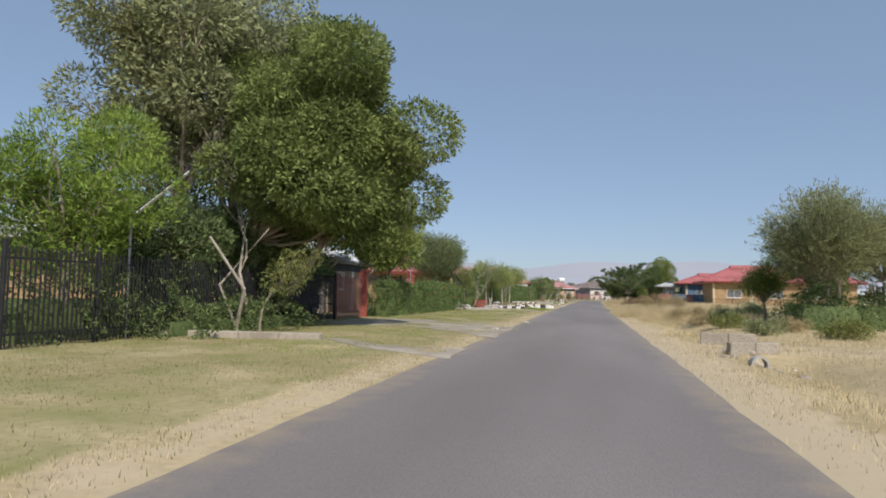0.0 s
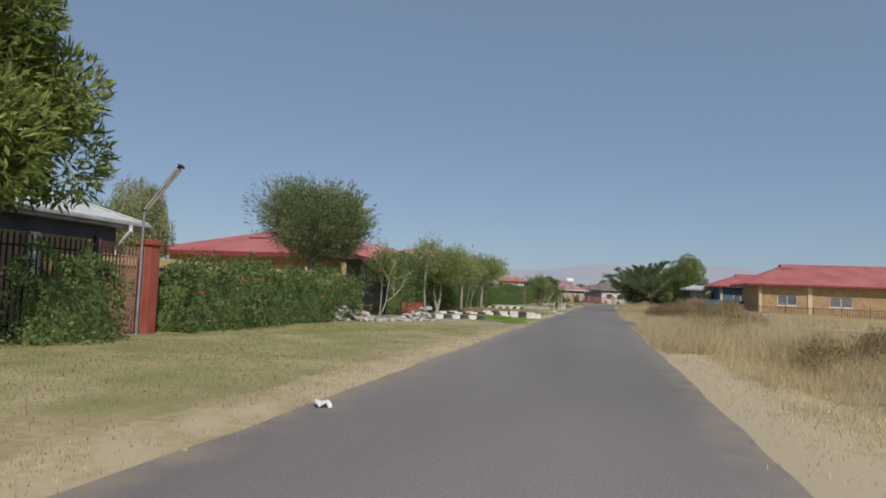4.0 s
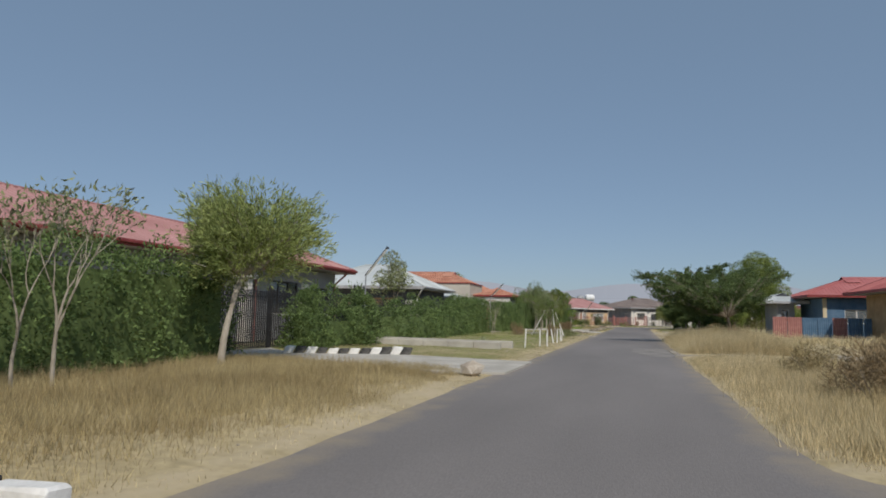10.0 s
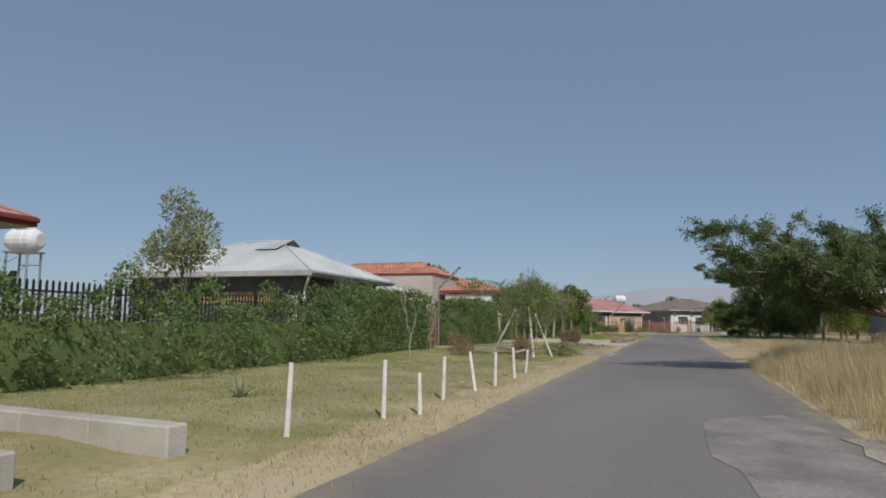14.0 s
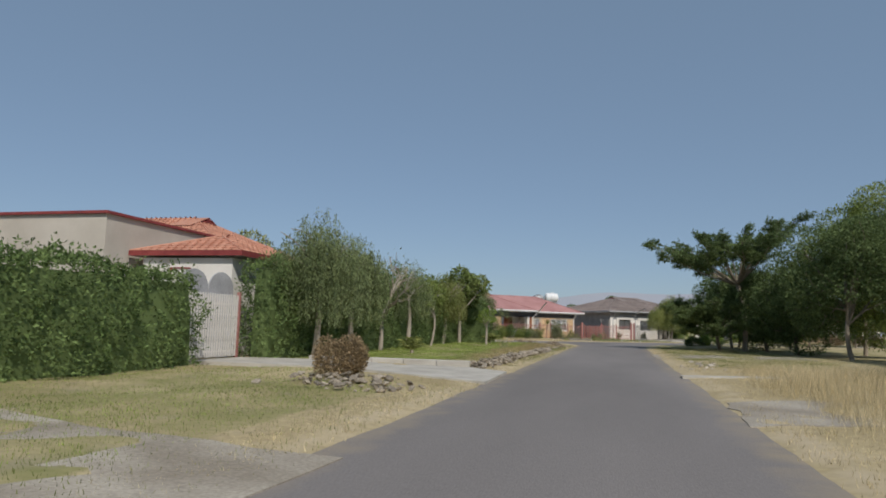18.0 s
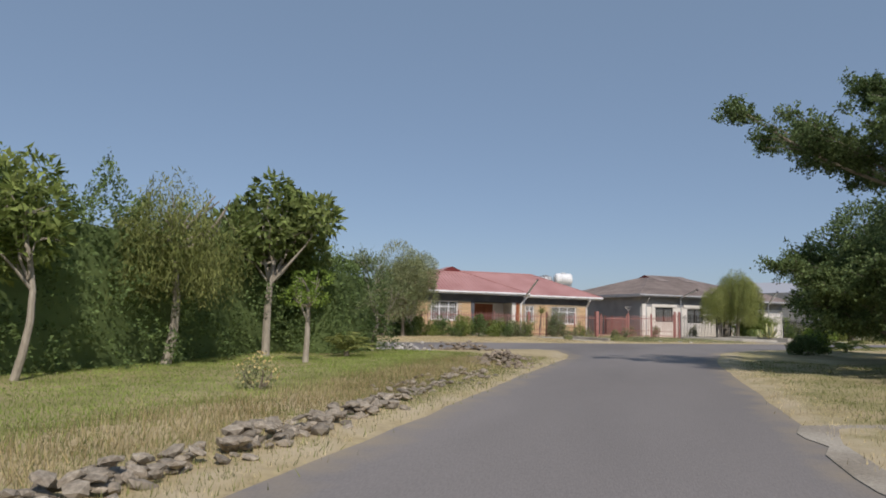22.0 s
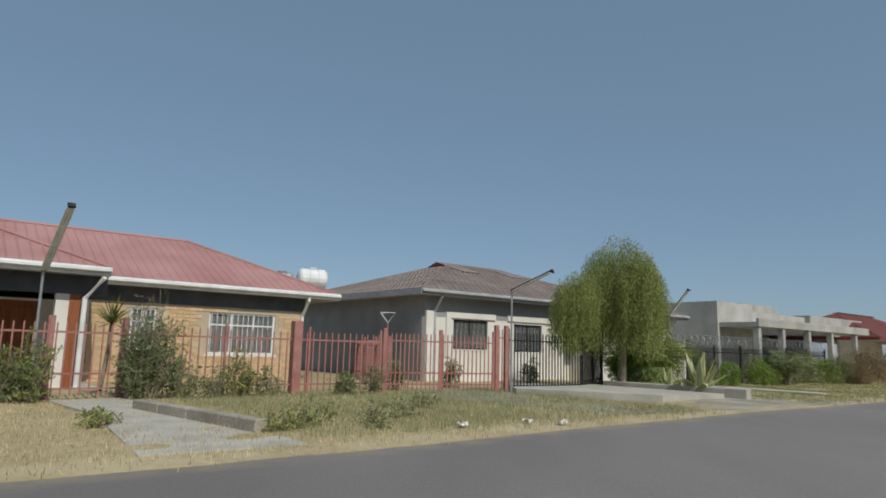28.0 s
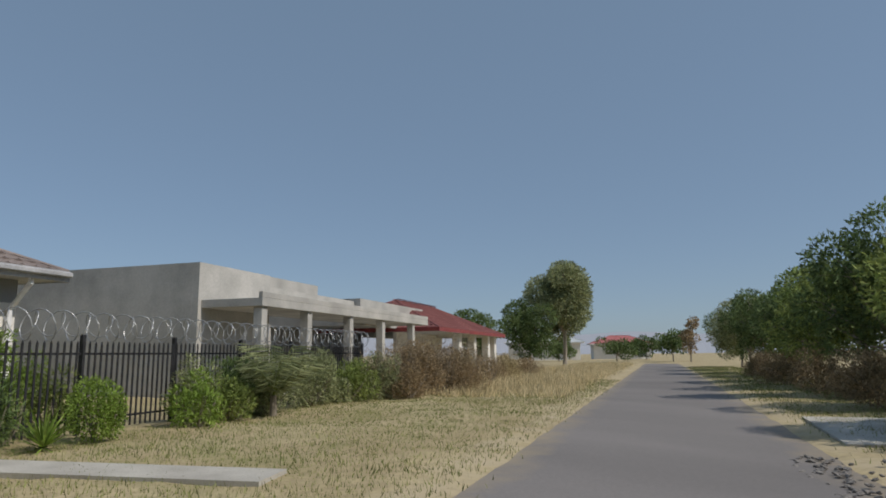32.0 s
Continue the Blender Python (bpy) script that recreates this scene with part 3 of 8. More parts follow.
slab("pavement", [E(9.0, -6.6), E(14.5, -7.5), E(20.5, -7.4), E(16.8, -4.6), E(12.6, -4.8), E(12.9, 0.0), E(8.3, 0.0), E(8.2, -3)], 0.025, 0.2, GRAVEL, "crushed gravel apron before the red gate")
slab("pavement", [E(11.4, -1.7), E(12.1, -3.5), E(13.2, -5.3), E(16.5, -5.2), E(16.3, -1.6), E(16.3, 0.2), E(12.7, 0.2)], 0.17, 0.3, CONC, "raised concrete slab before the dark gate")
slab("pavement", [E(21.9, -0.6), E(22.4, -5.6), E(23.1, -5.5), E(22.6, -0.6)], 0.05, 0.2, CONC, "narrow concrete path strip in the lawn")
slab("pavement", [E(27, -12.0), E(31, -12.2), E(31, -17), E(27, -17)], 0.03, 0.2, CONC, "pale driveway across the opposite verge")

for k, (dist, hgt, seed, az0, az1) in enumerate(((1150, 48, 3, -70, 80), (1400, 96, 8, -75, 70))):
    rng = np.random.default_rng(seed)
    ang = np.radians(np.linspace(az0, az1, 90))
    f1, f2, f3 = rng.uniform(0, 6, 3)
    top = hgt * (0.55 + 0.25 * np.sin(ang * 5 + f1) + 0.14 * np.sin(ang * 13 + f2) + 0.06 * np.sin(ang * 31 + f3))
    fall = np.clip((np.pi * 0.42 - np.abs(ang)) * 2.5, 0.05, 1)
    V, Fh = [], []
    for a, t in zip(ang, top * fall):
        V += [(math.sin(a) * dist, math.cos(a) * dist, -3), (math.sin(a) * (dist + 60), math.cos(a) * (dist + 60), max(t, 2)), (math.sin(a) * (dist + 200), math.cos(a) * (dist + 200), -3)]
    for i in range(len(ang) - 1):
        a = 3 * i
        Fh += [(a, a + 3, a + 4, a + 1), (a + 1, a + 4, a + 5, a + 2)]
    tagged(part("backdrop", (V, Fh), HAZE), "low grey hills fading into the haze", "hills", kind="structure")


# ---- plants ----
def blob(rng, c, r, n, inner=0.72):
    d = unit(rng.normal(size=(n, 3)))
    f = rng.uniform(inner, 1.05, n)[:, None]
    return np.array(c) + d * np.array(r) * f, d


def crown_leaves(rng, blobs, per_area, length, width, up=0.0, spread=0.8, out=1.0, hang=None):
    Q = []
    for c, r in blobs:
        r = np.array(r if np.ndim(r) else (r, r, r), float)
        n = int(per_area * 4 * math.pi * (r[0] * r[1] * r[2]) ** (2 / 3))
        P, d = blob(rng, c, r, n)
        D = d * out + rng.normal(size=(n, 3)) * spread + np.array((0, 0, up))
        Q.append(leaf_quads(rng, P, D, length, width))
    return np.concatenate(Q)


def limb(rng, a, b, sag=0.15, n=5):
    a, b = np.array(a, float), np.array(b, float)
    t = np.linspace(0, 1, n)[:, None]
    bend = rng.normal(size=3) * sag * np.linalg.norm(b - a) * 0.4
    return a + (b - a) * t + np.sin(t * math.pi) * bend


def spread_blobs(rng, c, r, k, size, flat=1.0):
    out = []
    for i in range(k):
        d = unit(rng.normal(size=3))
        f = rng.uniform(0.25, 0.82)
        s = size * rng.uniform(0.75, 1.25)
        out.append((np.array(c) + d * np.array(r) * f, (s, s, s * flat)))
    return out


def grow(name, label, x, y, trunks, blobs, leaf, length, width, density, seed, bark=None, up=0.0, spread=0.8, category="tree", group="", extra=(), rz=0.0):
    """A tree: tapered trunks (foot, top, radius), limbs to each clump of leaves, and the clumps."""
    rng = np.random.default_rng(seed)
    ob = thing(name, label, category, at(x, y, rz), group)
    wood, tops = [], []
    for foot, top, r in trunks:
        p = limb(rng, (*foot[:2], foot[2] - 0.1), top, 0.10, 6)
        wood.append((p, r, r * 0.55, 8))
        tops.append((p, r))
    for c, r in blobs:
        p, tr = tops[int(rng.integers(len(tops)))] if len(tops) > 1 else tops[0]
        s = p[int(rng.integers(3, 6))]
        wood.append((limb(rng, s, c, 0.2), tr * 0.42, tr * 0.08, 5))
        rr = float(np.max(r))
        for _ in range(3):
            wood.append((limb(rng, np.array(c) * 0.75 + s * 0.25, np.array(c) + unit(rng.normal(size=3)) * rr * 0.9, 0.2, 4), tr * 0.16, tr * 0.04, 4))
    wood += list(extra)
    part("trunk", tubes(wood), bark or BARK, ob)
    if leaf is not None:
        part("crown", quad_mesh("crown", crown_leaves(rng, blobs, density, length, width, up, spread)), leaf, ob)
    return ob


def round_tree(name, label, x, y, h, r, z0, leaf, seed, length=0.14, width=0.05, density=130, k=16, size=0.42, lean=(0, 0), tr=0.11, up=0.1, bark=None, trunks=1, flat=0.85, spread=0.8, squash=1.0, group=""):
    rng = np.random.default_rng(seed + 100)
    c = np.array((lean[0], lean[1], (h + z0) / 2))
    rad = np.array((r, r * squash, (h - z0) / 2))
    bl = spread_blobs(rng, c, rad, k, min(r, (h - z0) / 2) * size, flat)
    ts = []
    for i in range(trunks):
        o = rng.normal(size=2) * 0.12 * (trunks > 1)
        e = rng.normal(size=2) * 0.25 * r * (trunks > 1)
        ts.append(((o[0], o[1], 0), (c[0] * 0.8 + e[0], c[1] * 0.8 + e[1], z0 + (h - z0) * 0.35), tr))
    return grow(name, label, x, y, ts, bl, leaf, length, width, density, seed, bark, up, spread, group=group)


def willow(name, label, x, y, h, r, seed, leaf=None, low=0.6, strands=420, lean=(0, 0), length=0.14, width=0.03, tr=0.12, trunks=1, z0=1.4, bark=None, group="", more=()):
    """A weeping tree: arching limbs from which leafy strands hang."""
    rng = np.random.default_rng(seed)
    ob = thing(name, label, "tree", at(x, y), group)
    wood = []
    hub = np.array((lean[0] * 0.6, lean[1] * 0.6, z0 + (h - z0) * 0.4))
    for i in range(trunks):
        o = rng.normal(size=2) * 0.15 * (trunks > 1)
        wood.append((limb(rng, (o[0], o[1], -0.1), hub + rng.normal(size=3) * 0.15 * (trunks > 1), 0.1, 6), tr, tr * 0.5, 8))
    Q = []
    arch = []
    for i in range(14):
        a = rng.uniform(0, 2 * math.pi)
        rr = r * rng.uniform(0.25, 0.85)
        end = np.array((lean[0] + math.cos(a) * rr, lean[1] + math.sin(a) * rr, h * rng.uniform(0.6, 0.86)))
        p = limb(rng, hub, end, 0.25, 6)
        wood.append((p, tr * 0.4, 0.012, 5))
        arch.append(p)
    lobes = [(lean[0], lean[1], 0.5 * r, h)]
    for i in range(9):
        a, f = rng.uniform(0, 2 * math.pi) if i > 4 else 1.257 * i + rng.uniform(-0.4, 0.4), rng.uniform(0.3, 0.68)
        lobes.append((lean[0] + r * f * math.cos(a), lean[1] + r * f * math.sin(a), r * rng.uniform(0.28, 0.42), h * (1 - 0.32 * f) + rng.uniform(-0.09, 0.06) * h))
    lobes += more
    for s in range(int(strands * 1.9)):
        lx, ly, lr, lz = lobes[int(rng.integers(len(lobes)))]
        f, a = math.sqrt(rng.uniform(0.02, 1.0)), rng.uniform(0, 2 * math.pi)
        st = np.array((lx + lr * f * math.cos(a), ly + lr * f * math.sin(a), lz - 0.9 * lr * f ** 2.5 - rng.uniform(0, 0.4) ** 2 * h))
        ln = min(rng.uniform(0.25, 1.0) * (st[2] - low), st[2] - low * rng.uniform(0.7, 1.5))
        if ln < 0.2:
            continue
        n = max(int(ln / 0.055), 4)
        t = np.linspace(0, 1, n)
        outw = np.array((st[0] - lean[0], st[1] - lean[1], 0)) * 0.09
        P = st + t[:, None] * np.array((0, 0, -ln)) + np.sqrt(t)[:, None] * outw + rng.normal(size=(n, 3)) * 0.03
        D = np.array((0, 0, -1.0)) + rng.normal(size=(n, 3)) * 0.55
        Q.append(leaf_quads(rng, P, D, length, width))
    part("trunk", tubes(wood), bark or BARK, ob)
    part("crown", quad_mesh("crown", np.concatenate(Q)), leaf or L_WILLOW, ob)
    return ob


def brush_tree(name, label, x, y, h, r, z0, seed, leaf=None, twigs=2600, lean=(0, 0), tr=0.09, squash=1.0, bark=None, trunks=1, leafy=1.0, group=""):
    """A feathery tree: fine upswept twigs thick with needle leaves, dense at the outside."""
    rng = np.random.default_rng(seed)
    ob = thing(name, label, "tree", at(x, y), group)
    wood, Q = [], []
    hub = np.array((lean[0] * 0.5, lean[1] * 0.5, z0 + (h - z0) * 0.12))
    for i in range(trunks):
        o = rng.normal(size=2) * 0.1 * (trunks > 1)
        wood.append((limb(rng, (o[0], o[1], -0.1), hub + rng.normal(size=3) * np.array((0.2, 0.2, 0.1)) * (trunks > 1), 0.12, 6), tr, tr * 0.6, 8))
    c = np.array((lean[0], lean[1], z0 + (h - z0) * 0.42))
    ends = []
    for i in range(26):
        d = unit(rng.normal(size=3))
        d[2] = abs(d[2]) * 0.9 - 0.12
        e = c + d * np.array((r, r * squash, (h - z0) * 0.55)) * rng.uniform(0.55, 0.85)
        p = limb(rng, hub, e, 0.15, 5)
        wood.append((p, tr * 0.38, 0.012, 5))
        ends.append(p)
    for i in range(twigs):
        p = ends[int(rng.integers(len(ends)))]
        s = p[int(rng.integers(2, 5))] + np.clip(rng.normal(size=3), -1.7, 1.7) * 0.15 * r
        d = unit((s - c) / np.array((r, r * squash, h - z0)) * 1.6 + np.array((0, 0, 0.55)) + rng.normal(size=3) * 0.3)
        ln = rng.uniform(0.3, 0.62) * (0.42 + 0.16 * r)
        n = int(9 * leafy)
        t = rng.uniform(0.1, 1, n)[:, None]
        P = s + d * ln * t + rng.normal(size=(n, 3)) * 0.035
        Q.append(leaf_quads(rng, P, d + rng.normal(size=(n, 3)) * 0.42, 0.16, 0.030))
        if i % 8 == 0:
            wood.append(([s - d * ln * 0.8, s + d * ln * 0.5], 0.009, 0.004, 3))
    part("trunk", tubes(wood), bark or BARK, ob)
    part("crown", quad_mesh("crown", np.concatenate(Q)), leaf or L_OLIVE, ob)
    return ob


def bare_tree(name, label, x, y, h, seed, leaves=None, tr=0.07, spread=0.55, depth=5, lean=(0.0, 0.0), bark=None, n_leaf=3, leaf_len=0.12, leaf_w=0.045, trunk_h=0.32):
    rng = np.random.default_rng(seed)
    ob = thing(name, label, "tree", at(x, y), "")
    wood, tips = [], []

    def fork(p, d, ln, r, k):
        q = p + d * ln
        wood.append((limb(rng, p, q, 0.12, 4), r, r * 0.65, 6 if r > 0.02 else 4))
        if k == 0:
            tips.append((q, d))
            return
        for _ in range(2 if rng.random() < 0.6 else 3):
            nd = unit(d + rng.normal(size=3) * spread + np.array((0, 0, 0.18)))
            fork(q, nd, ln * rng.uniform(0.62, 0.85), r * 0.6, k - 1)
        if k <= 2:
            tips.append((q, d))
    fork(np.array((0, 0, -0.1)), unit(np.array((lean[0], lean[1], 1.0))), h * trunk_h, tr, depth)
    part("trunk", tubes(wood), bark or PALEBARK, ob)
    if leaves is not None:
        P = np.concatenate([q + rng.normal(size=(n_leaf, 3)) * 0.12 for q, d in tips])
        D = np.concatenate([d + rng.normal(size=(n_leaf, 3)) * 0.8 for q, d in tips])
        part("crown", quad_mesh("crown", leaf_quads(rng, P, D, leaf_len, leaf_w)), leaves, ob)
    return ob


def hedge(name, label, x0, x1, y0, y1, h, seed, leaf=None, per=300, length=0.10, width=0.055, rough=0.12, m=None, category="hedge", group="", shape=0.0, petals=None):
    """A clipped row of shrubs: leaves over an uneven body, denser than the light can pass."""
    rng = np.random.default_rng(seed)
    cx, cy = (x0 + x1) / 2, (y0 + y1) / 2
    ob = thing(name, label, category, m if m is not None else at(cx, cy), group)
    hx, hy = (x1 - x0) / 2, (y1 - y0) / 2
    f1, f2 = rng.uniform(0, 6, 2)

    def surf(P, d):
        n = np.sin(P[:, 1:2] * 2.3 + f1) * np.sin(P[:, 2:3] * 2.9 + P[:, 0:1] * 2 + f2) + 0.7 * np.sin(P[:, 1:2] * 4.9 + P[:, 0:1] * 4 + f2) * np.sin(P[:, 2:3] * 4.3 + f1) + 0.5 * np.sin(P[:, 2:3] * 8.1 + P[:, 1:2] * 7.3 + f1) + 0.6 * np.sin(P[:, 1:2] * 1.1 + f2)
        return P + d * n * rough * 1.5
    spec = [((1, 0, 0), hy * 2 * h), ((-1, 0, 0), hy * 2 * h), ((0, 1, 0), hx * 2 * h), ((0, -1, 0), hx * 2 * h), ((0, 0, 1), hx * hy * 4)]
    Qs = []
    for d, area in spec:
        n = int(area * per)
        P = np.stack([rng.uniform(-hx, hx, n), rng.uniform(-hy, hy, n), rng.uniform(0.02, h, n)], 1)
        d = np.array(d, float)
        if d[0]:
            P[:, 0] = d[0] * hx
        elif d[1]:
            P[:, 1] = d[1] * hy
        else:
            P[:, 2] = h
        if shape:
            f = 1 - shape * (P[:, 2] / h) ** 3
            P[:, 0] *= f
            P[:, 1] *= 1 - (1 - f) * min(1, hx / hy)
        P = surf(P, d) - d * (rng.uniform(0, 0.16, n) - 0.22 * (rng.random(n) < 0.06))[:, None]
        Qs.append(leaf_quads(rng, P, d * 0.8 + rng.normal(size=(n, 3)) * 0.8 + np.array((0, 0, 0.25)), length, width))
    Q = np.concatenate(Qs)
    # added solid filler inside the leaves, dark green in their gaps
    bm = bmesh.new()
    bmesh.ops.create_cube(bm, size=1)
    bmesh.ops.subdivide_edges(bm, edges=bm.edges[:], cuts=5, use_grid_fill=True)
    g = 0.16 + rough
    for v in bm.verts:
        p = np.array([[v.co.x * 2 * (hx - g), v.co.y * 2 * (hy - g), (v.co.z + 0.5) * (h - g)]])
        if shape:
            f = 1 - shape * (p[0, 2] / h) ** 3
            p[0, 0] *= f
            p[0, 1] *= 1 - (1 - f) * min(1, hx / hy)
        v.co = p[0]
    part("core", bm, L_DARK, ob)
    part("foliage", quad_mesh("foliage", Q), leaf or L_HEDGE, ob)
    if petals is not None:
        n = int(hy * 2 * h * 2)
        P = np.stack([np.full(n, hx + 0.05), rng.uniform(-hy, hy, n), rng.uniform(h * 0.45, h, n)], 1)
        part("blossom", quad_mesh("blossom", leaf_quads(rng, P, rng.normal(size=(n, 3)) + np.array((1.0, 0, 0)), 0.11, 0.11)), petals, ob)
    return ob


def ball_bush(name, label, x, y, r, h, leaf, seed, per=420, length=0.07, width=0.045, category="bush", group="", lumps=7, rough=0.35):
    rng = np.random.default_rng(seed)
    ob = thing(name, label, category, at(x, y), group)
    clipped = per > 500
    bl = [((0, 0, h * 0.5), (r * 0.9, r * 0.9, h * 0.48))] if clipped else [((0, 0, h * 0.36), (r * 0.68, r * 0.68, h * 0.36))]
    for i in range(lumps if clipped else 15):
        a = rng.uniform(0, 6.28)
        if clipped:
            bl.append(((math.cos(a) * r * 0.55, math.sin(a) * r * 0.55, h * rng.uniform(0.3, 0.75)), (r * rough, r * rough, h * rough)))
        else:
            q, s, zz = r * rng.uniform(0.15, 0.85), rng.uniform(0.16, 0.34), rng.uniform(0.2, 0.92)
            q *= 1.15 - 0.6 * zz
            bl.append(((math.cos(a) * q, math.sin(a) * q, h * zz), (r * s, r * s, min(h, 1.6 * r) * s * 1.15)))
    Q = crown_leaves(rng, bl, per, length, width, up=0.3)
    Q = Q[Q[:, :, 2].min(1) > -0.02]
    wood = []
    for i in range(7):
        a = rng.uniform(0, 6.28)
        wood.append((limb(rng, (0, 0, -0.05), (math.cos(a) * r * 0.6, math.sin(a) * r * 0.6, h * 0.6), 0.2, 4), 0.02, 0.006, 4))
    part("stem", tubes(wood), BARK, ob)
    part("foliage", quad_mesh("foliage", Q), leaf, ob)
    return ob


def palm(name, label, x, y, n, ln, seed, leaf=None, stem=0.15, lift=(0.35, 1.1), bow=0.55):
    """Fronds that arch from a short stem, each with leaflets on both sides."""
    rng = np.random.default_rng(seed)
    ob = thing(name, label, "palm", at(x, y))
    part("stem", tubes([([(0, 0, -0.05), (0, 0, stem)], 0.09, 0.07, 8)]), BARK, ob)
    for i in range(n):
        a = 2 * math.pi * i / n + rng.uniform(-0.2, 0.2)
        rise = rng.uniform(*lift)
        d = np.array((math.cos(a), math.sin(a), 0))
        t = np.linspace(0, 1, 9)[:, None]
        L = ln * rng.uniform(0.8, 1.15)
        P = np.array((0, 0, stem)) + d * L * t * math.cos(rise) + np.array((0, 0, 1.0)) * (L * t * math.sin(rise) - bow * L * t ** 2.2)
        s = np.cross(d, (0, 0, 1))
        k = 26
        tt = np.linspace(0.12, 1, k)
        C = np.stack([np.interp(tt, t[:, 0], P[:, j]) for j in range(3)], 1)
        Q = []
        for sg in (1, -1):
            D = sg * s + d * 0.7 + rng.normal(size=(k, 3)) * 0.12 + np.array((0, 0, -0.15))
            Q.append(leaf_quads(rng, C, D, 0.32 * L, 0.03))
        fr = part("frond", quad_mesh("frond", np.concatenate(Q)), leaf or L_MID, ob)
        part("rib", tubes([(P, 0.012, 0.004, 4)]), L_MID, fr)
    return ob


def agave(name, label, x, y, n, ln, seed, leaf=None, striped=False):
    rng = np.random.default_rng(seed)
    ob = thing(name, label, "agave", at(x, y))
    for i in range(n):
        a = i * 2.4 + rng.uniform(-0.2, 0.2)
        rise = radians(np.interp(i, (0, n), (82, 18)))
        d = np.array((math.cos(a), math.sin(a), 0))
        s = np.array((-math.sin(a), math.cos(a), 0))
        L = ln * rng.uniform(0.85, 1.1)
        V, Fc, rim = [], [], []
        bend = rng.uniform(0.0, 0.5) * (i > n * 0.4)
        for j in range(8):
            t = j / 7
            p = d * L * t * math.cos(rise) + np.array((0, 0, L * (t * math.sin(rise) - bend * t ** 3)))
            w = L * 0.105 * math.sin(math.pi * min(0.25 + t * 0.75, 1)) * (1 - 0.3 * t) + 0.003
            nrm = np.cross(s, d * math.cos(rise) + np.array((0, 0, math.sin(rise))))
            V += [p - s * w, p - nrm * 0.02 * (1 - t), p + s * w, p + nrm * 0.03 * (1 - t)]
            rim += [p - s * (w + 0.006), p - s * w * 0.66 + nrm * 0.016 * (1 - t), p + s * w * 0.66 + nrm * 0.016 * (1 - t), p + s * (w + 0.006), p + s * w * 0.66 - nrm * 0.012 * (1 - t), p - s * w * 0.66 - nrm * 0.012 * (1 - t)]
        for j in range(7):
            b = 4 * j
            for k in range(4):
                Fc.append((b + k, b + (k + 1) % 4, b + 4 + (k + 1) % 4, b + 4 + k))
        lf = part("leaf", (V, Fc), leaf or L_AGAVE, ob)
        if striped:
            Fr = []
            for j in range(7):
                b = 6 * j
                Fr += [(b + u, b + v, b + 6 + v, b + 6 + u) for u, v in ((0, 1), (2, 3), (3, 4), (5, 0))]
            part("leaf_edge", (rim, Fr), L_AGAVE_EDGE, lf, "pale yellow leaf edge")
    return ob


def yucca(name, label, x, y, stem, n, ln, seed, leaf=None, lean=(0.0, 0.0)):
    """A rosette of stiff narrow blades on a thin bare stem."""
    rng = np.random.default_rng(seed)
    ob = thing(name, label, "yucca", at(x, y))
    top = np.array((lean[0], lean[1], stem))
    if stem > 0.1:
        part("stem", tubes([(limb(rng, (0, 0, -0.05), top, 0.08, 5), 0.055, 0.045, 8)]), BARK, ob)
    D = unit(rng.normal(size=(n, 3)) * np.array((1, 1, 0.55)) + np.array((0, 0, 0.75)))
    D[:, 2] = np.maximum(D[:, 2], -0.15)
    L = ln * rng.uniform(0.7, 1.1, n)
    side = unit(np.cross(D, (0, 0, 1.0))) * 0.016
    mid = top + D * L[:, None] * 0.5
    tip = top + D * L[:, None] - np.array((0, 0, 0.10)) * L[:, None]
    Q = np.concatenate([np.stack([top + side * 0.7 + 0 * mid, mid + side, mid - side, top - side * 0.7 + 0 * mid], 1), np.stack([mid + side, tip + side * 0.05, tip - side * 0.05, mid - side], 1)])
    part("foliage", quad_mesh("foliage", Q), leaf or L_WILLOW, ob)
    return ob


def wispy_shrub(name, label, x, y, r, h, leaf, seed, stems=16, twigs=9, per=7, ll=0.055, lw=0.028, bark=None):
    """A loose shrub: thin arching stems with side twigs and a few leaves on each, so that light passes through."""
    rng = np.random.default_rng(seed)
    ob = thing(name, label, "shrub", at(x, y))
    wood, Q = [], []
    for i in range(stems):
        a, q = rng.uniform(0, 6.283), r * math.sqrt(rng.uniform(0.02, 1))
        foot = np.array((math.cos(a) * q * 0.35, math.sin(a) * q * 0.35, -0.04))
        end = np.array((math.cos(a) * q, math.sin(a) * q, h * rng.uniform(0.45, 1.0) * (1.05 - 0.35 * (q / r) ** 2)))
        p = limb(rng, foot, end, 0.16, 6)
        wood.append((p, 0.012, 0.004, 4))
        for _ in range(twigs):
            f = rng.uniform(0.15, 1.0)
            b = np.array([np.interp(f * 5, range(6), p[:, j]) for j in range(3)])
            d = unit(rng.normal(size=3) * np.array((1, 1, 0.6)) + np.array((0, 0, 0.45)))
            ln = rng.uniform(0.12, 0.34) * (0.6 + 0.4 * h)
            wood.append(([b, b + d * ln], 0.004, 0.002, 3))
            P = b + d * ln * rng.uniform(0.1, 1, per)[:, None] + rng.normal(size=(per, 3)) * 0.02
            Q.append(leaf_quads(rng, P, d + rng.normal(size=(per, 3)) * 0.8, ll, lw))
    Q = np.concatenate(Q)
    part("stem", tubes(wood), bark or BARK, ob)
    part("foliage", quad_mesh("foliage", Q[Q[:, :, 2].min(1) > -0.02]), leaf, ob)
    return ob


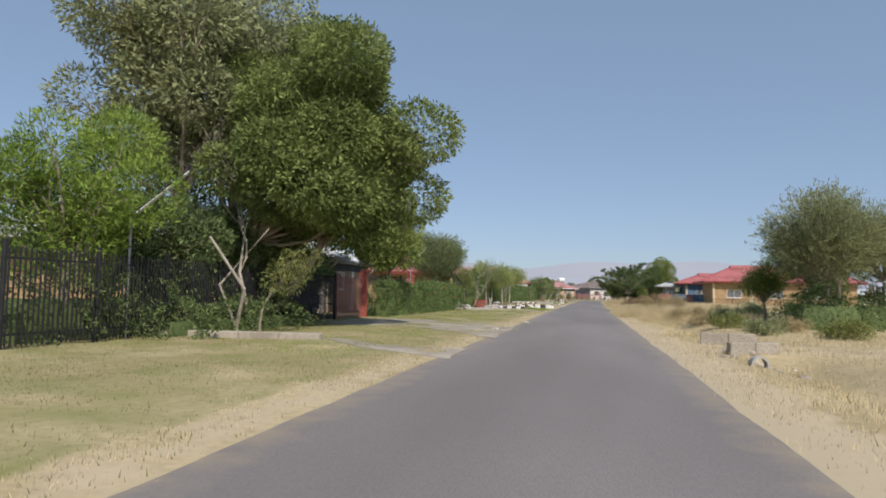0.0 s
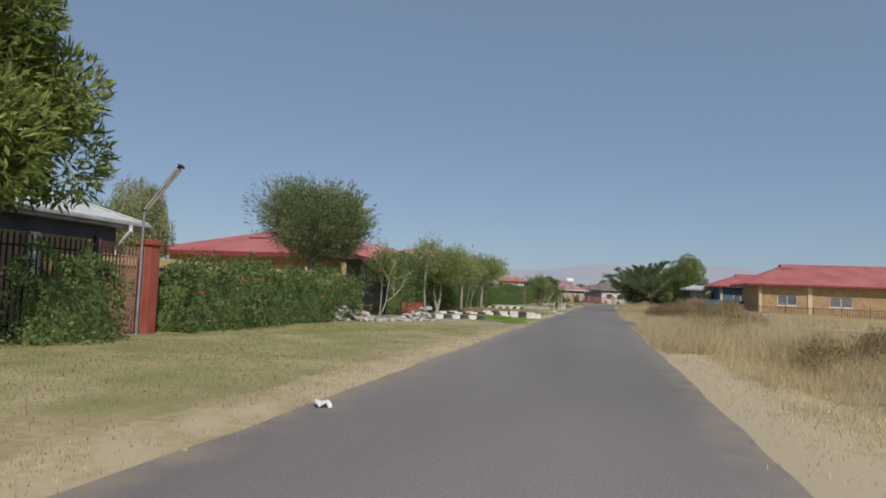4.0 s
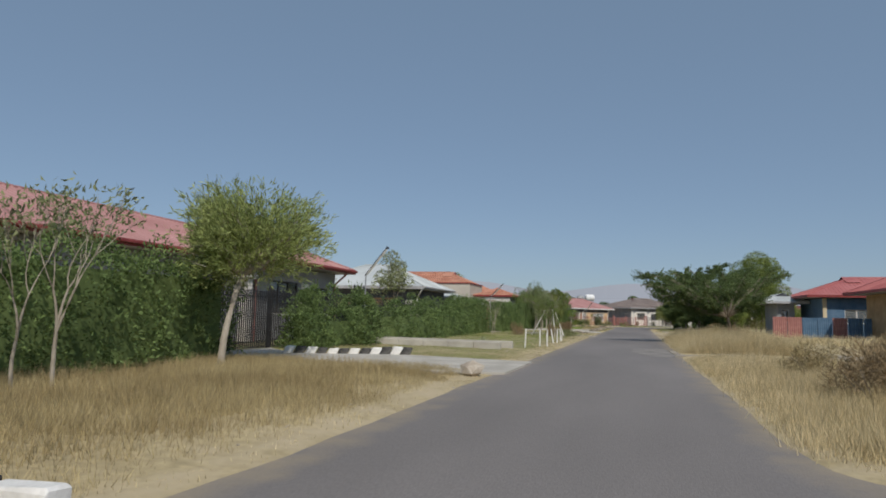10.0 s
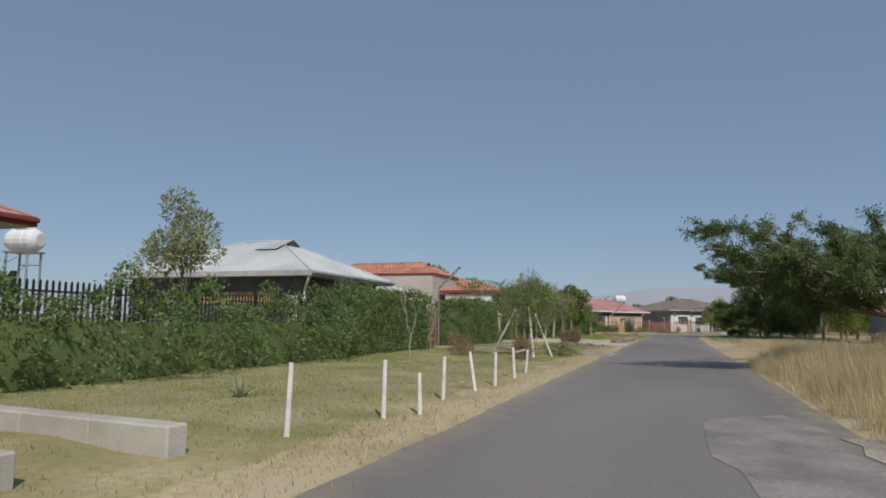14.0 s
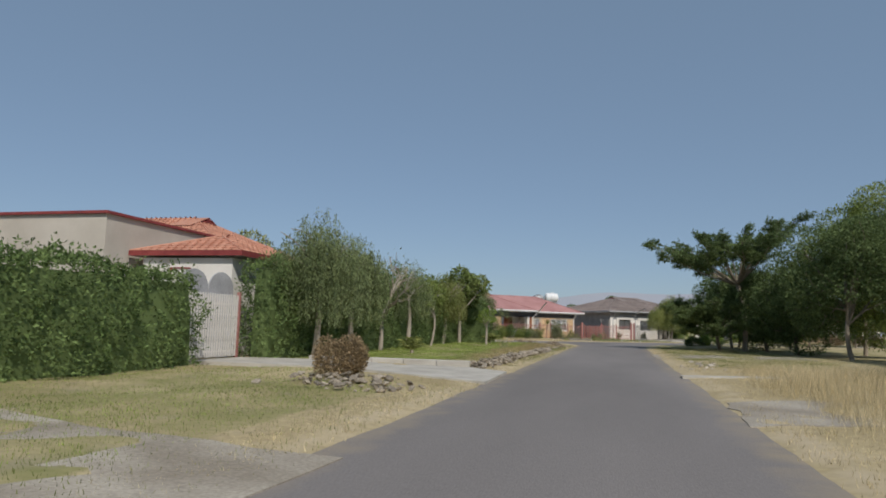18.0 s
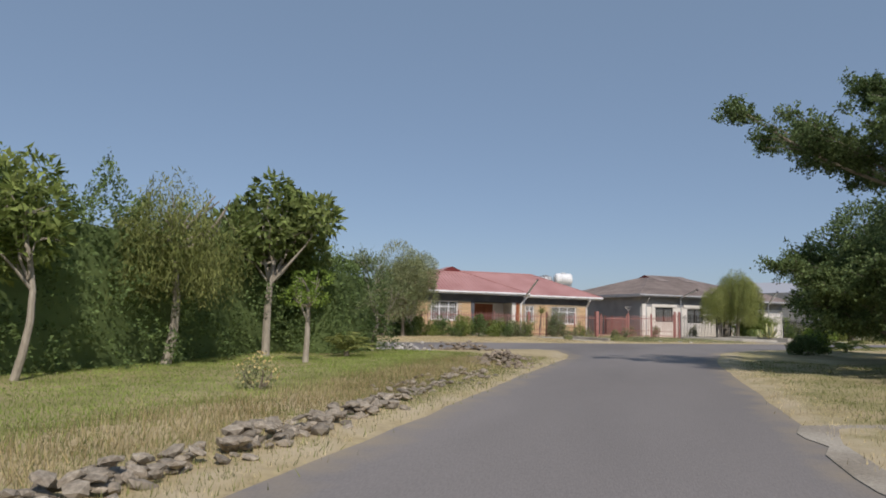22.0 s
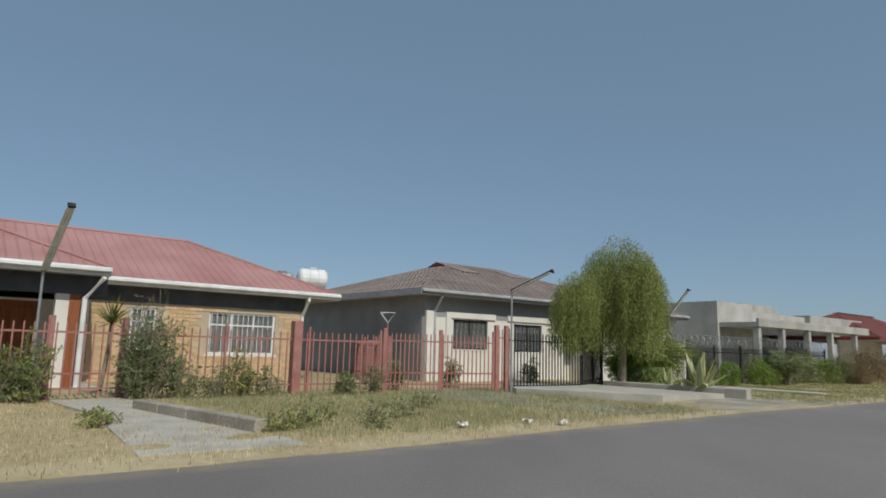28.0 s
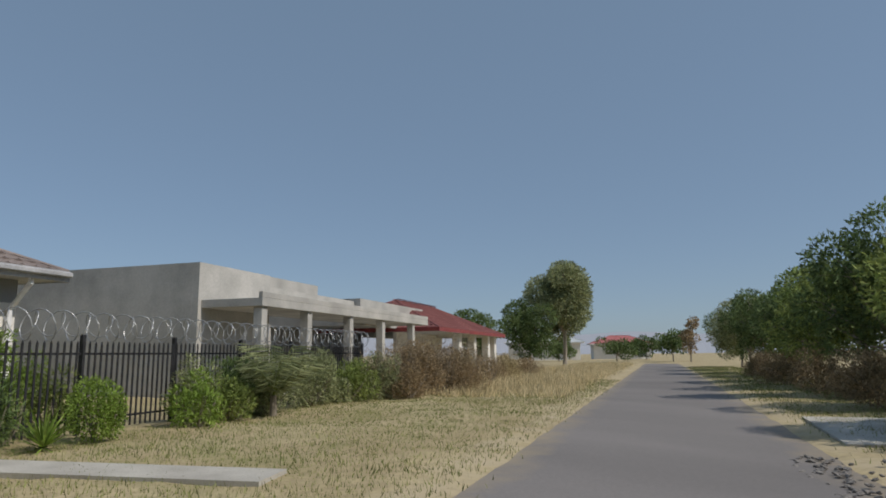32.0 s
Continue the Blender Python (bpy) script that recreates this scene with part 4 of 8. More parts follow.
def grass(name, label, pick, n, seed, material, hgt, width=0.008, blades=9, spread=0.09, category="grass", lean=0.35):
    """Tufts of thin blades; pick(rng, n) gives the places."""
    rng = np.random.default_rng(seed)
    X, Y, S = pick(rng, n)
    Z = gz(X, Y)
    m = len(X)
    P = np.repeat(np.stack([X, Y, Z], 1), blades, 0)
    S = np.repeat(S, blades)
    k = len(P)
    P[:, :2] += rng.normal(size=(k, 2)) * spread * S[:, None]
    D = unit(np.array((0, 0, 1.0)) + rng.normal(size=(k, 3)) * np.array((lean, lean, 0.1)))
    H = (hgt * S * rng.uniform(0.5, 1.25, k))[:, None]
    side = unit(np.cross(D, unit(rng.normal(size=(k, 3))))) * (width * (0.6 + 0.6 * S))[:, None]
    tipb = rng.normal(size=(k, 3)) * 0.12 * H
    tipb[:, 2] = -np.abs(tipb[:, 2]) * 0.4
    top = P + D * H + tipb
    Q = np.stack([P - side - np.array((0, 0, 0.02)), P + side - np.array((0, 0, 0.02)), top], 1)
    ob = part(name, quad_mesh(name, Q), material)
    return tagged(ob, label, category, kind="stuff")


# ---- buildings ----
def roof_faces(x0, x1, y0, y1, ze, zr, ridge=None):
    """Hip roof: four sloped faces, each with its eave first, and the ridge's ends."""
    w, d = x1 - x0, y1 - y0
    if (ridge or ("x" if w >= d else "y")) == "x":
        r0, r1 = (x0 + d / 2 if w > d else x0 + w * 0.48, (y0 + y1) / 2, zr), (x1 - d / 2 if w > d else x1 - w * 0.48, (y0 + y1) / 2, zr)
        fs = [[(x0, y0, ze), (x1, y0, ze), r1, r0], [(x1, y1, ze), (x0, y1, ze), r0, r1], [(x1, y0, ze), (x1, y1, ze), r1], [(x0, y1, ze), (x0, y0, ze), r0]]
    else:
        r0, r1 = ((x0 + x1) / 2, y0 + w / 2 if d > w else y0 + d * 0.48, zr), ((x0 + x1) / 2, y1 - w / 2 if d > w else y1 - d * 0.48, zr)
        fs = [[(x1, y0, ze), (x1, y1, ze), r1, r0], [(x0, y1, ze), (x0, y0, ze), r0, r1], [(x0, y0, ze), (x1, y0, ze), r0], [(x1, y1, ze), (x0, y1, ze), r1]]
    return fs, (r0, r1)


def face_frame(poly):
    p = np.array(poly, float)
    o, u = p[0], unit(p[1] - p[0])
    n = unit(np.cross(u, p[2] - p[0]))
    v = np.cross(n, u)
    q = np.stack([(p - o) @ u, (p - o) @ v], 1)
    return o, u, v, n, q


def cut_at(q, axis, value):
    """Where the outline q crosses axis = value: the span on the other axis."""
    hit = []
    for i in range(len(q)):
        a, b = q[i], q[(i + 1) % len(q)]
        if (a[axis] - value) * (b[axis] - value) < 0:
            t = (value - a[axis]) / (b[axis] - a[axis])
            hit.append(a[1 - axis] + t * (b[1 - axis] - a[1 - axis]))
    return (min(hit), max(hit)) if len(hit) >= 2 else None


def roof_mesh(polys, thick=0.04, ribs=0.0, courses=0.0, rib_h=0.028):
    """Roof skin with real ribs up the slope (sheet) or stepped courses (tile)."""
    V, Fc = [], []
    for poly in polys:
        o, u, v, n, q = face_frame(poly)
        b = len(V)
        k = len(poly)
        V += [np.array(p, float) for p in poly] + [np.array(p, float) - n * thick for p in poly]
        Fc.append(tuple(range(b, b + k)))
        Fc.append(tuple(range(b + 2 * k - 1, b + k - 1, -1)))
        for i in range(k):
            j = (i + 1) % k
            Fc.append((b + i, b + k + i, b + k + j, b + j))
        if ribs:
            s = ribs * 0.5
            while s < q[:, 0].max():
                span = cut_at(q, 0, s)
                if span and span[1] - span[0] > 0.1:
                    b = len(V)
                    for t in span:
                        c = o + u * s + v * t
                        V += [c - u * 0.035, c + n * rib_h, c + u * 0.035]
                    Fc += [(b, b + 1, b + 4, b + 3), (b + 1, b + 2, b + 5, b + 4), (b, b + 2, b + 1), (b + 3, b + 4, b + 5)]
                s += ribs
        if courses:
            t = 0.0
            top = q[:, 1].max()
            while t < top - 0.05:
                lo, hi = cut_at(q, 1, t + 0.01), cut_at(q, 1, min(t + courses, top - 0.02))
                if lo and hi:
                    step = 0.30
                    b = len(V)
                    for (a0, a1), tt, lift in ((lo, t - 0.01, 0.05), (hi, min(t + courses, top - 0.02), 0.012)):
                        V += [o + u * a0 + v * tt + n * lift, o + u * a1 + v * tt + n * lift]
                    V += [o + u * lo[0] + v * (t - 0.01) + n * 0.004, o + u * lo[1] + v * (t - 0.01) + n * 0.004]
                    Fc += [(b, b + 1, b + 3, b + 2), (b + 4, b + 5, b + 1, b)]
                    s = lo[0] + (0.15 if int(t / courses) % 2 else 0.0) + step / 2
                    while s < lo[1] - 0.1:
                        if hi[0] <= s <= hi[1]:
                            b = len(V)
                            c0, c1 = o + u * s + v * (t - 0.012), o + u * s + v * (t + courses)
                            V += [c0 - u * 0.06 + n * 0.045, c0 + n * 0.085, c0 + u * 0.06 + n * 0.045, c1 - u * 0.06 + n * 0.008, c1 + n * 0.045, c1 + u * 0.06 + n * 0.008]
                            Fc += [(b, b + 1, b + 4, b + 3), (b + 1, b + 2, b + 5, b + 4), (b, b + 2, b + 1)]
                        s += step
                t += courses
    return V, Fc


def hips_mesh(polys, r=0.05):
    """Ridge and hip caps along all edges but the eaves."""
    seen, items = set(), []
    for poly in polys:
        k = len(poly)
        for i in range(1, k):
            a, b = poly[i], poly[(i + 1) % k]
            key = tuple(sorted((tuple(np.round(a, 3)), tuple(np.round(b, 3)))))
            if key not in seen:
                seen.add(key)
                items.append(([np.array(a) + (0, 0, 0.02), np.array(b) + (0, 0, 0.02)], r, r, 5))
    return tubes(items)


def roof_on(house, x0, x1, y0, y1, ze, zr, material, fascia, ribs=0.0, courses=0.0, ridge=None, gablets=(0, 1), fas_h=0.20, gutter=None, open_y=()):
    fs, ends = roof_faces(x0, x1, y0, y1, ze, zr, ridge)
    r = part("roof", roof_mesh(fs, ribs=ribs, courses=courses), material, house)
    part("ridge_cap", hips_mesh(fs), material, r)
    t = 0.03
    part("fascia", boxes((x0 - t, x1 + t, y0 - t, y0, ze - fas_h, ze + 0.03), (x0 - t, x1 + t, y1, y1 + t, ze - fas_h, ze + 0.03), (x0 - t, x0, y0, y1, ze - fas_h, ze + 0.03), (x1, x1 + t, y0, y1, ze - fas_h, ze + 0.03)), fascia, house)
    part("soffit", boxes((x0, x1, y0, y1, ze - fas_h + 0.02, ze - fas_h + 0.05)), FASCIA_G, house)
    if gutter is not None:
        part("gutter", boxes((x0 - 0.02, x1 + 0.02, y0 - 0.15, y0 - 0.035, ze - 0.11, ze - 0.005), bevel=0.02), gutter, house)
    rx = abs(ends[0][0] - ends[1][0]) > abs(ends[0][1] - ends[1][1])
    for g in gablets:
        e, f = np.array(ends[g]), np.array(ends[1 - g])
        if np.linalg.norm(e - f) < 0.05:
            d = np.array((0, -1.0, 0)) if not rx else np.array((-1.0, 0, 0))
        else:
            d = unit(e - f)
        s = np.array((-d[1], d[0], 0))
        half = (y1 - y0) / 2 if rx else (x1 - x0) / 2
        slope = (zr - ze) / half
        ext, drop = 0.75, 0.62
        tip = e + d * ext + np.array((0, 0, 0.05))
        w = drop / slope + 0.12
        L_, R_ = tip + s * w - np.array((0, 0, drop)), tip - s * w - np.array((0, 0, drop))
        back = e - d * 0.5 + np.array((0, 0, 0.05))
        Lb, Rb = back + s * w - np.array((0, 0, drop)), back - s * w - np.array((0, 0, drop))
        gb = part("gablet", ([tip, L_, R_, back, Lb, Rb], [(0, 1, 4, 3), (0, 3, 5, 2), (1, 2, 5, 4)]), material, house)
        inn = d * -0.08
        V, Fc = [], []
        V += [tip + inn, L_ + inn, R_ + inn]
        Fc.append((0, 1, 2))
        for k in range(4):
            h0 = 0.16 + 0.2 * k
            ww = w * h0
            c = tip + inn * 0.3 - np.array((0, 0, drop * h0))
            b = len(V)
            V += [c + s * ww, c - s * ww, c - s * ww - np.array((0, 0, 0.05)) + d * 0.04, c + s * ww - np.array((0, 0, 0.05)) + d * 0.04]
            Fc.append((b, b + 1, b + 2, b + 3))
        part("vent", (V, Fc), FASCIA_R if material in (REDROOF, PINKROOF, ORANGETILE, GREYTILE) else DARKBAND, gb)
    return fs


def window_in(house, x0, x1, z0, z1, y, frame=None, panes=2, bars=0, sill=True, transom=False):
    """A window in a wall that faces -y: frame, panes, sill, and a grille of bars."""
    fr = frame or DARKWOOD
    w = 0.06
    V = [(x, yy, z) for yy in (y - 0.03, y + 0.06) for x, z in ((x0, z0), (x1, z0), (x1, z1), (x0, z1), (x0 + w, z0 + w), (x1 - w, z0 + w), (x1 - w, z1 - w), (x0 + w, z1 - w))]
    Fc = []
    for i in range(4):
        j = (i + 1) % 4
        Fc += [(i, j, j + 4, i + 4), (i + 8, i + 12, j + 12, j + 8), (i, i + 8, j + 8, j), (i + 4, j + 4, j + 12, i + 12)]
    win = part("window", (V, Fc), fr, house)
    for i in range(1, panes):
        x = x0 + (x1 - x0) * i / panes
        part("mullion", boxes((x - w / 2, x + w / 2, y - 0.02, y + 0.05, z0 + w, z1 - w)), fr, win)
    if transom:
        for i in range(panes):
            xa, xb = x0 + (x1 - x0) * i / panes + w / 2, x0 + (x1 - x0) * (i + 1) / panes - w / 2
            part("transom", boxes((xa, xb, y - 0.02, y + 0.05, z1 - 0.42, z1 - 0.37)), fr, win)
    for i in range(panes):
        a = x0 + w + (x1 - x0 - 2 * w) * i / panes
        b = x0 + w + (x1 - x0 - 2 * w) * (i + 1) / panes
        g = part("pane", boxes((a, b, y + 0.012, y + 0.018, z0 + w, z1 - w)), GLASS, win)
        g.visible_shadow = False
    if sill:
        part("sill", boxes((x0 - 0.08, x1 + 0.08, y - 0.10, y + 0.02, z0 - 0.07, z0 - 0.003)), WHITEWALL, win)
    for i in range(bars):
        x = x0 + (x1 - x0) * (i + 0.5) / bars
        part("bar", boxes((x - 0.009, x + 0.009, y - 0.075, y - 0.057, z0, z1)), fr, win)
    return win


def downpipe(house, x, y, z_top, material, reach=0.5):
    pts = [(x, y - reach, z_top - 0.05), (x, y - reach, z_top - 0.22), (x, y - 0.08, z_top - 0.75), (x, y - 0.08, 0.1)]
    part("downpipe", tubes([(pts, 0.06, 0.06, 10)]), material, house)


def brick_face(house, x0, x1, y, z0, z1, holes=(), w=0.40, h=0.115, limit=260):
    """Courses of face brick, each a piece of its own, laid proud of their wall."""
    me = bpy.data.meshes.new("brick")
    bm = boxes((0.006, w - 0.006, -0.018, 0.0, 0.006, h - 0.006), bevel=0.004)
    bm.to_mesh(me)
    bm.free()
    me.materials.append(BRICK)
    n = 0
    rows = int((z1 - z0) / h)
    for r in range(rows):
        x = x0 - (w / 2 if r % 2 else 0)
        while x < x1 - 0.02:
            a, b, zc = max(x, x0), min(x + w, x1), z0 + (r + 0.5) * h
            if b - a > 0.06 and not any(a < hx1 - 0.01 and b > hx0 + 0.01 and hz0 < zc < hz1 for hx0, hx1, hz0, hz1 in holes) and n < limit:
                o = part("brick", me, None, house, m=pose(a, y, z0 + r * h) @ Matrix.Diagonal(((b - a) / w, 1, 1, 1)))
                n += 1
            x += w


def picket_mesh(w, hgt, t=0.02, point=0.05):
    V = [(-w / 2, -t / 2, 0), (w / 2, -t / 2, 0), (w / 2, t / 2, 0), (-w / 2, t / 2, 0), (-w / 2, -t / 2, hgt - point), (w / 2, -t / 2, hgt - point), (w / 2, t / 2, hgt - point), (-w / 2, t / 2, hgt - point), (0, -t / 2, hgt), (0, t / 2, hgt)]
    Fc = [(3, 2, 1, 0), (0, 1, 5, 4), (2, 3, 7, 6), (1, 2, 6, 5), (3, 0, 4, 7), (4, 5, 8), (6, 7, 9), (5, 6, 9, 8), (7, 4, 8, 9)]
    me = bpy.data.meshes.new("picket")
    me.from_pydata(V, [], Fc)
    me.update()
    return me


def fence(name, label, p0, p1, hgt, material, gap=0.13, w=0.035, posts=2.4, rails=(0.25, 0.85), post_w=0.08, post_extra=0.12, category="fence", base=0.08, end_posts=(1, 1), wall=None, group="", point=0.05):
    (x0, y0), (x1, y1) = p0, p1
    ln = math.hypot(x1 - x0, y1 - y0)
    rz = math.degrees(math.atan2(y1 - y0, x1 - x0))
    zb = min(gz1(x0, y0), gz1(x1, y1)) - 0.02
    ob = thing(name, label, category, pose(x0, y0, zb, 0, 0, rz), group)
    if wall:
        part("plinth", boxes((0, ln, -0.10, 0.10, -0.1, wall), bevel=0.01), CONC, ob)
        base = wall + 0.04
    me = picket_mesh(w, hgt - base, point=point)
    me.materials.append(material)
    n = max(int(ln / gap), 2)
    for i in range(n):
        x = (i + 0.5) * ln / n
        part("picket", me, None, ob, m=pose(x, -0.022, base))
    for f in rails:
        z = base + (hgt - base) * f
        part("rail", boxes((0, ln, 0.0, 0.03, z - 0.02, z + 0.02)), material, ob)
    k = max(int(round(ln / posts)), 1)
    for i in range(k + 1):
        if (i == 0 and not end_posts[0]) or (i == k and not end_posts[1]):
            continue
        x = ln * i / k
        part("post", boxes((x - post_w / 2, x + post_w / 2, -post_w / 2 + 0.03, post_w / 2 + 0.03, -0.1, hgt + post_extra), bevel=0.008), material, ob)
    return ob


def tube_lamp(name, label, x, y, h, tip, seed=0, material=None):
    """A thin post with a long fluorescent batten that slants up from its top."""
    ob = thing(name, label, "street lamp", at(x, y))
    g = gz1(x, y)
    part("pole", tubes([([(0, 0, -0.1), (0, 0, h - g)], 0.035, 0.028, 8)]), material or GREYIRON, ob)
    d = Vector((tip[0] - x, tip[1] - y, tip[2] - h))
    L = d.length
    q = d.to_track_quat("X", "Z").to_matrix().to_4x4()
    m = Matrix.Translation((0, 0, h - g)) @ q
    arm = part("housing", boxes((0.0, L, -0.045, 0.045, 0.0, 0.05), bevel=0.01), BLACKIRON, ob, m=m)
    part("reflector", boxes((0.06, L - 0.05, -0.075, 0.075, -0.02, -0.002)), WHITEPAINT, arm)
    part("tube", tubes([([(0.1, 0, -0.035), (L - 0.1, 0, -0.035)], 0.016, 0.016, 8)]), WHITEPAINT, arm)
    part("end_cap", boxes((L, L + 0.04, -0.07, 0.07, -0.05, 0.05)), BLACKIRON, arm)
    return ob


def kerb_row(label, p0, p1, n, h=0.28, w=0.22, first=0, skew=0.0):
    """Painted kerb stones, black and white by turns; each is a thing of its own."""
    (x0, y0), (x1, y1) = p0, p1
    ln = math.hypot(x1 - x0, y1 - y0) / n
    rz = math.degrees(math.atan2(y1 - y0, x1 - x0))
    rng = random.Random(int(x0 * 100 + y0))
    for i in range(n):
        t = (i + 0.5) / n
        x, y = x0 + (x1 - x0) * t, y0 + (y1 - y0) * t
        white = (i + first) % 2 == 0
        bm = boxes((-ln / 2 + 0.012, ln / 2 - 0.012, -w / 2, w / 2, -0.12, h), bevel=0.02)
        for v in bm.verts:
            v.co += Vector((rng.uniform(-1, 1), rng.uniform(-1, 1), rng.uniform(-1, 1))) * 0.012
            v.co.x += skew * v.co.z
        ob = part("kerb_stone", bm, WHITEPAINT if white else BLACKPAINT, m=at(x, y, rz + rng.uniform(-2, 2)))
        tagged(ob, ("white" if white else "black") + label, "kerb stone", "painted kerb stones")


STONES = [stone_mesh(s) for s in range(5)]


def stone_heap(name, label, places, material, category="rubble", size=(0.12, 0.3), seed=1):
    """Loose stones at (x, y, height above ground)."""
    rng = random.Random(seed)
    cx, cy = sum(p[0] for p in places) / len(places), sum(p[1] for p in places) / len(places)
    g = gz1(cx, cy)
    ob = thing(name, label, category, pose(cx, cy, g))
    mats = []
    for s in STONES:
        me = s.copy()
        me.materials.append(material)
        mats.append(me)
    for x, y, z in places:
        k = rng.uniform(*size)
        m = pose(x - cx, y - cy, gz1(x, y) - g + z, rng.uniform(-25, 25), rng.uniform(-25, 25), rng.uniform(0, 360)) @ Matrix.Diagonal((k, k, k * rng.uniform(0.5, 0.95), 1))
        part("stone", rng.choice(mats), None, ob, m=m)
    return ob


# ---- the house with the red roof at the bend ----
EM = pose(END_O[0], END_O[1], 0.0, 0, 0, END_RZ)
LM = pose(0, 0, 0.0, 0, 0, 90)                        # left row: along the road, then away from it


def shell(house, name, material, runs, z0=0.0, z1=2.45):
    for r in runs:
        bm = bmesh.new()
        wall_run(bm, *r[:4], z0, z1, r[4] if len(r) > 4 else ())
        part(name, bm, material, house)


rh = thing("house", "yellow brick house with faded red sheet roof behind red fence", "house", EM)
rh_runs = [(-7.1, -2.7, 3.6, 3.8, [(-6.04, -4.0, 1.1, 2.42)]), (-7.1, -6.9, 3.8, 13.0), (-6.9, 8.25, 12.8, 13.0), (8.05, 8.25, 5.7, 12.8),
           (1.5, 8.05, 5.7, 5.9, [(2.6, 3.35, 1.05, 2.3), (4.95, 7.2, 0.95, 2.28)])]
shell(rh, "wall", MORTAR, rh_runs, -0.05)
shell(rh, "porch_wall", WHITEWALL, [(-2.9, -2.7, 3.8, 6.9), (-2.7, 1.5, 6.9, 7.1, [(-1.25, 0.38, 0.0, 2.38)]), (1.3, 1.5, 5.7, 6.9)], -0.05)
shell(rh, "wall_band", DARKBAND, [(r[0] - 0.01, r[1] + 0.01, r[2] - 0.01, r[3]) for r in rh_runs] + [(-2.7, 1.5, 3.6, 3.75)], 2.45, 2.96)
part("porch_column", boxes((0.35, 0.65, 3.6, 3.9, -0.05, 2.45)), WHITEWALL, rh)
part("porch_column", boxes((-2.98, -2.72, 3.56, 3.82, -0.05, 2.45)), DARKBAND, rh)
part("porch_floor", boxes((-2.7, 1.5, 3.6, 6.9, -0.05, 0.12)), CONC, rh)
for xa, xb in ((-1.25, -0.44), (-0.43, 0.38)):
    d = part("door", boxes((xa, xb, 6.93, 6.98, 0.12, 2.38)), BRONZE, rh)
    for za, zb in ((0.3, 1.1), (1.25, 2.2)):
        part("panel", boxes((xa + 0.12, xb - 0.12, 6.905, 6.93, za, zb), bevel=0.01), BRONZE, d)
window_in(rh, -6.04, -4.0, 1.1, 2.42, 3.68, FASCIA_W, 3, 12, transom=True)
window_in(rh, 2.6, 3.35, 1.05, 2.3, 5.78, FASCIA_W, 2, 6, transom=True)
window_in(rh, 4.95, 7.2, 0.95, 2.28, 5.78, FASCIA_W, 3, 13, transom=True)
window_in(rh, -2.3, -1.6, 0.7, 2.3, 6.9, FASCIA_W, 1, 5)
roof_on(rh, -7.7, 9.35, 5.2, 13.6, 3.1, 5.0, PINKROOF, FASCIA_W, ribs=0.28, gutter=FASCIA_W, gablets=())
roof_on(rh, -7.7, 1.42, 3.0, 12.6, 3.13, 5.1, PINKROOF, FASCIA_W, ribs=0.28, ridge="y", gutter=FASCIA_W, gablets=(0,))
downpipe(rh, 8.15, 5.7, 3.05, FASCIA_W, 0.55)
part("downpipe", tubes([([(1.3, 3.02, 3.05), (1.3, 3.02, 2.88), (0.97, 3.42, 2.35), (0.97, 3.44, 0.05)], 0.065, 0.065, 10)]), FASCIA_W, rh)
part("porch_column", boxes((0.652, 0.9, 3.58, 3.9, -0.05, 2.45)), BRONZE, rh)

gh = thing("house", "single-storey white and grey house with grey-brown tile roof and dark windows", "house", EM)
gh_holes = [(14.0, 15.8, 1.3, 2.45), (17.3, 19.0, 1.25, 2.4)]
gh_runs = [(12.6, 20.8, 4.4, 4.6, gh_holes), (12.6, 12.8, 4.6, 15.6), (12.8, 26.4, 15.4, 15.6), (26.2, 26.4, 2.9, 15.4), (20.8, 26.2, 2.9, 3.1, [(22.2, 24.0, 1.1, 2.3)]), (20.8, 21.0, 3.1, 4.6)]
shell(gh, "wall", WHITEWALL, [gh_runs[0], *gh_runs[2:]], -0.05, 2.5)
# side turned from the sun: its shade is put into a grey wall colour
shell(gh, "side_wall", GREYWALL, [gh_runs[1]], -0.05, 2.5)
shell(gh, "wall_band", GREYWALL, [(r[0], r[1], r[2], r[3]) for r in gh_runs], 2.5, 3.3)
part("window_surround", boxes((13.6, 16.2, 4.33, 4.4, 2.5, 2.72), (13.6, 13.85, 4.33, 4.4, 1.0, 2.5), (16.9, 19.5, 4.33, 4.4, 2.5, 2.72), (12.6, 12.95, 4.3, 4.4, 0.0, 2.72)), WHITEWALL, gh)
window_in(gh, 14.0, 15.8, 1.3, 2.45, 4.48, DARKWOOD, 2, 8)
window_in(gh, 17.3, 19.0, 1.25, 2.4, 4.48, DARKWOOD, 2, 8)
window_in(gh, 22.2, 24.0, 1.1, 2.3, 2.98, DARKWOOD, 2, 0)
roof_on(gh, 12.0, 27.3, 3.85, 16.2, 3.48, 5.5, GREYTILE, FASCIA_G, courses=0.36, gablets=(0, 1), gutter=FASCIA_G)
roof_on(gh, 20.3, 26.95, 2.2, 10.5, 3.16, 4.6, GREYTILE, FASCIA_G, courses=0.36, ridge="y", gablets=(), gutter=FASCIA_G)
downpipe(gh, 13.0, 4.4, 3.45, FASCIA_G, 0.5)
downpipe(gh, 26.2, 2.9, 3.1, FASCIA_W, 0.6)

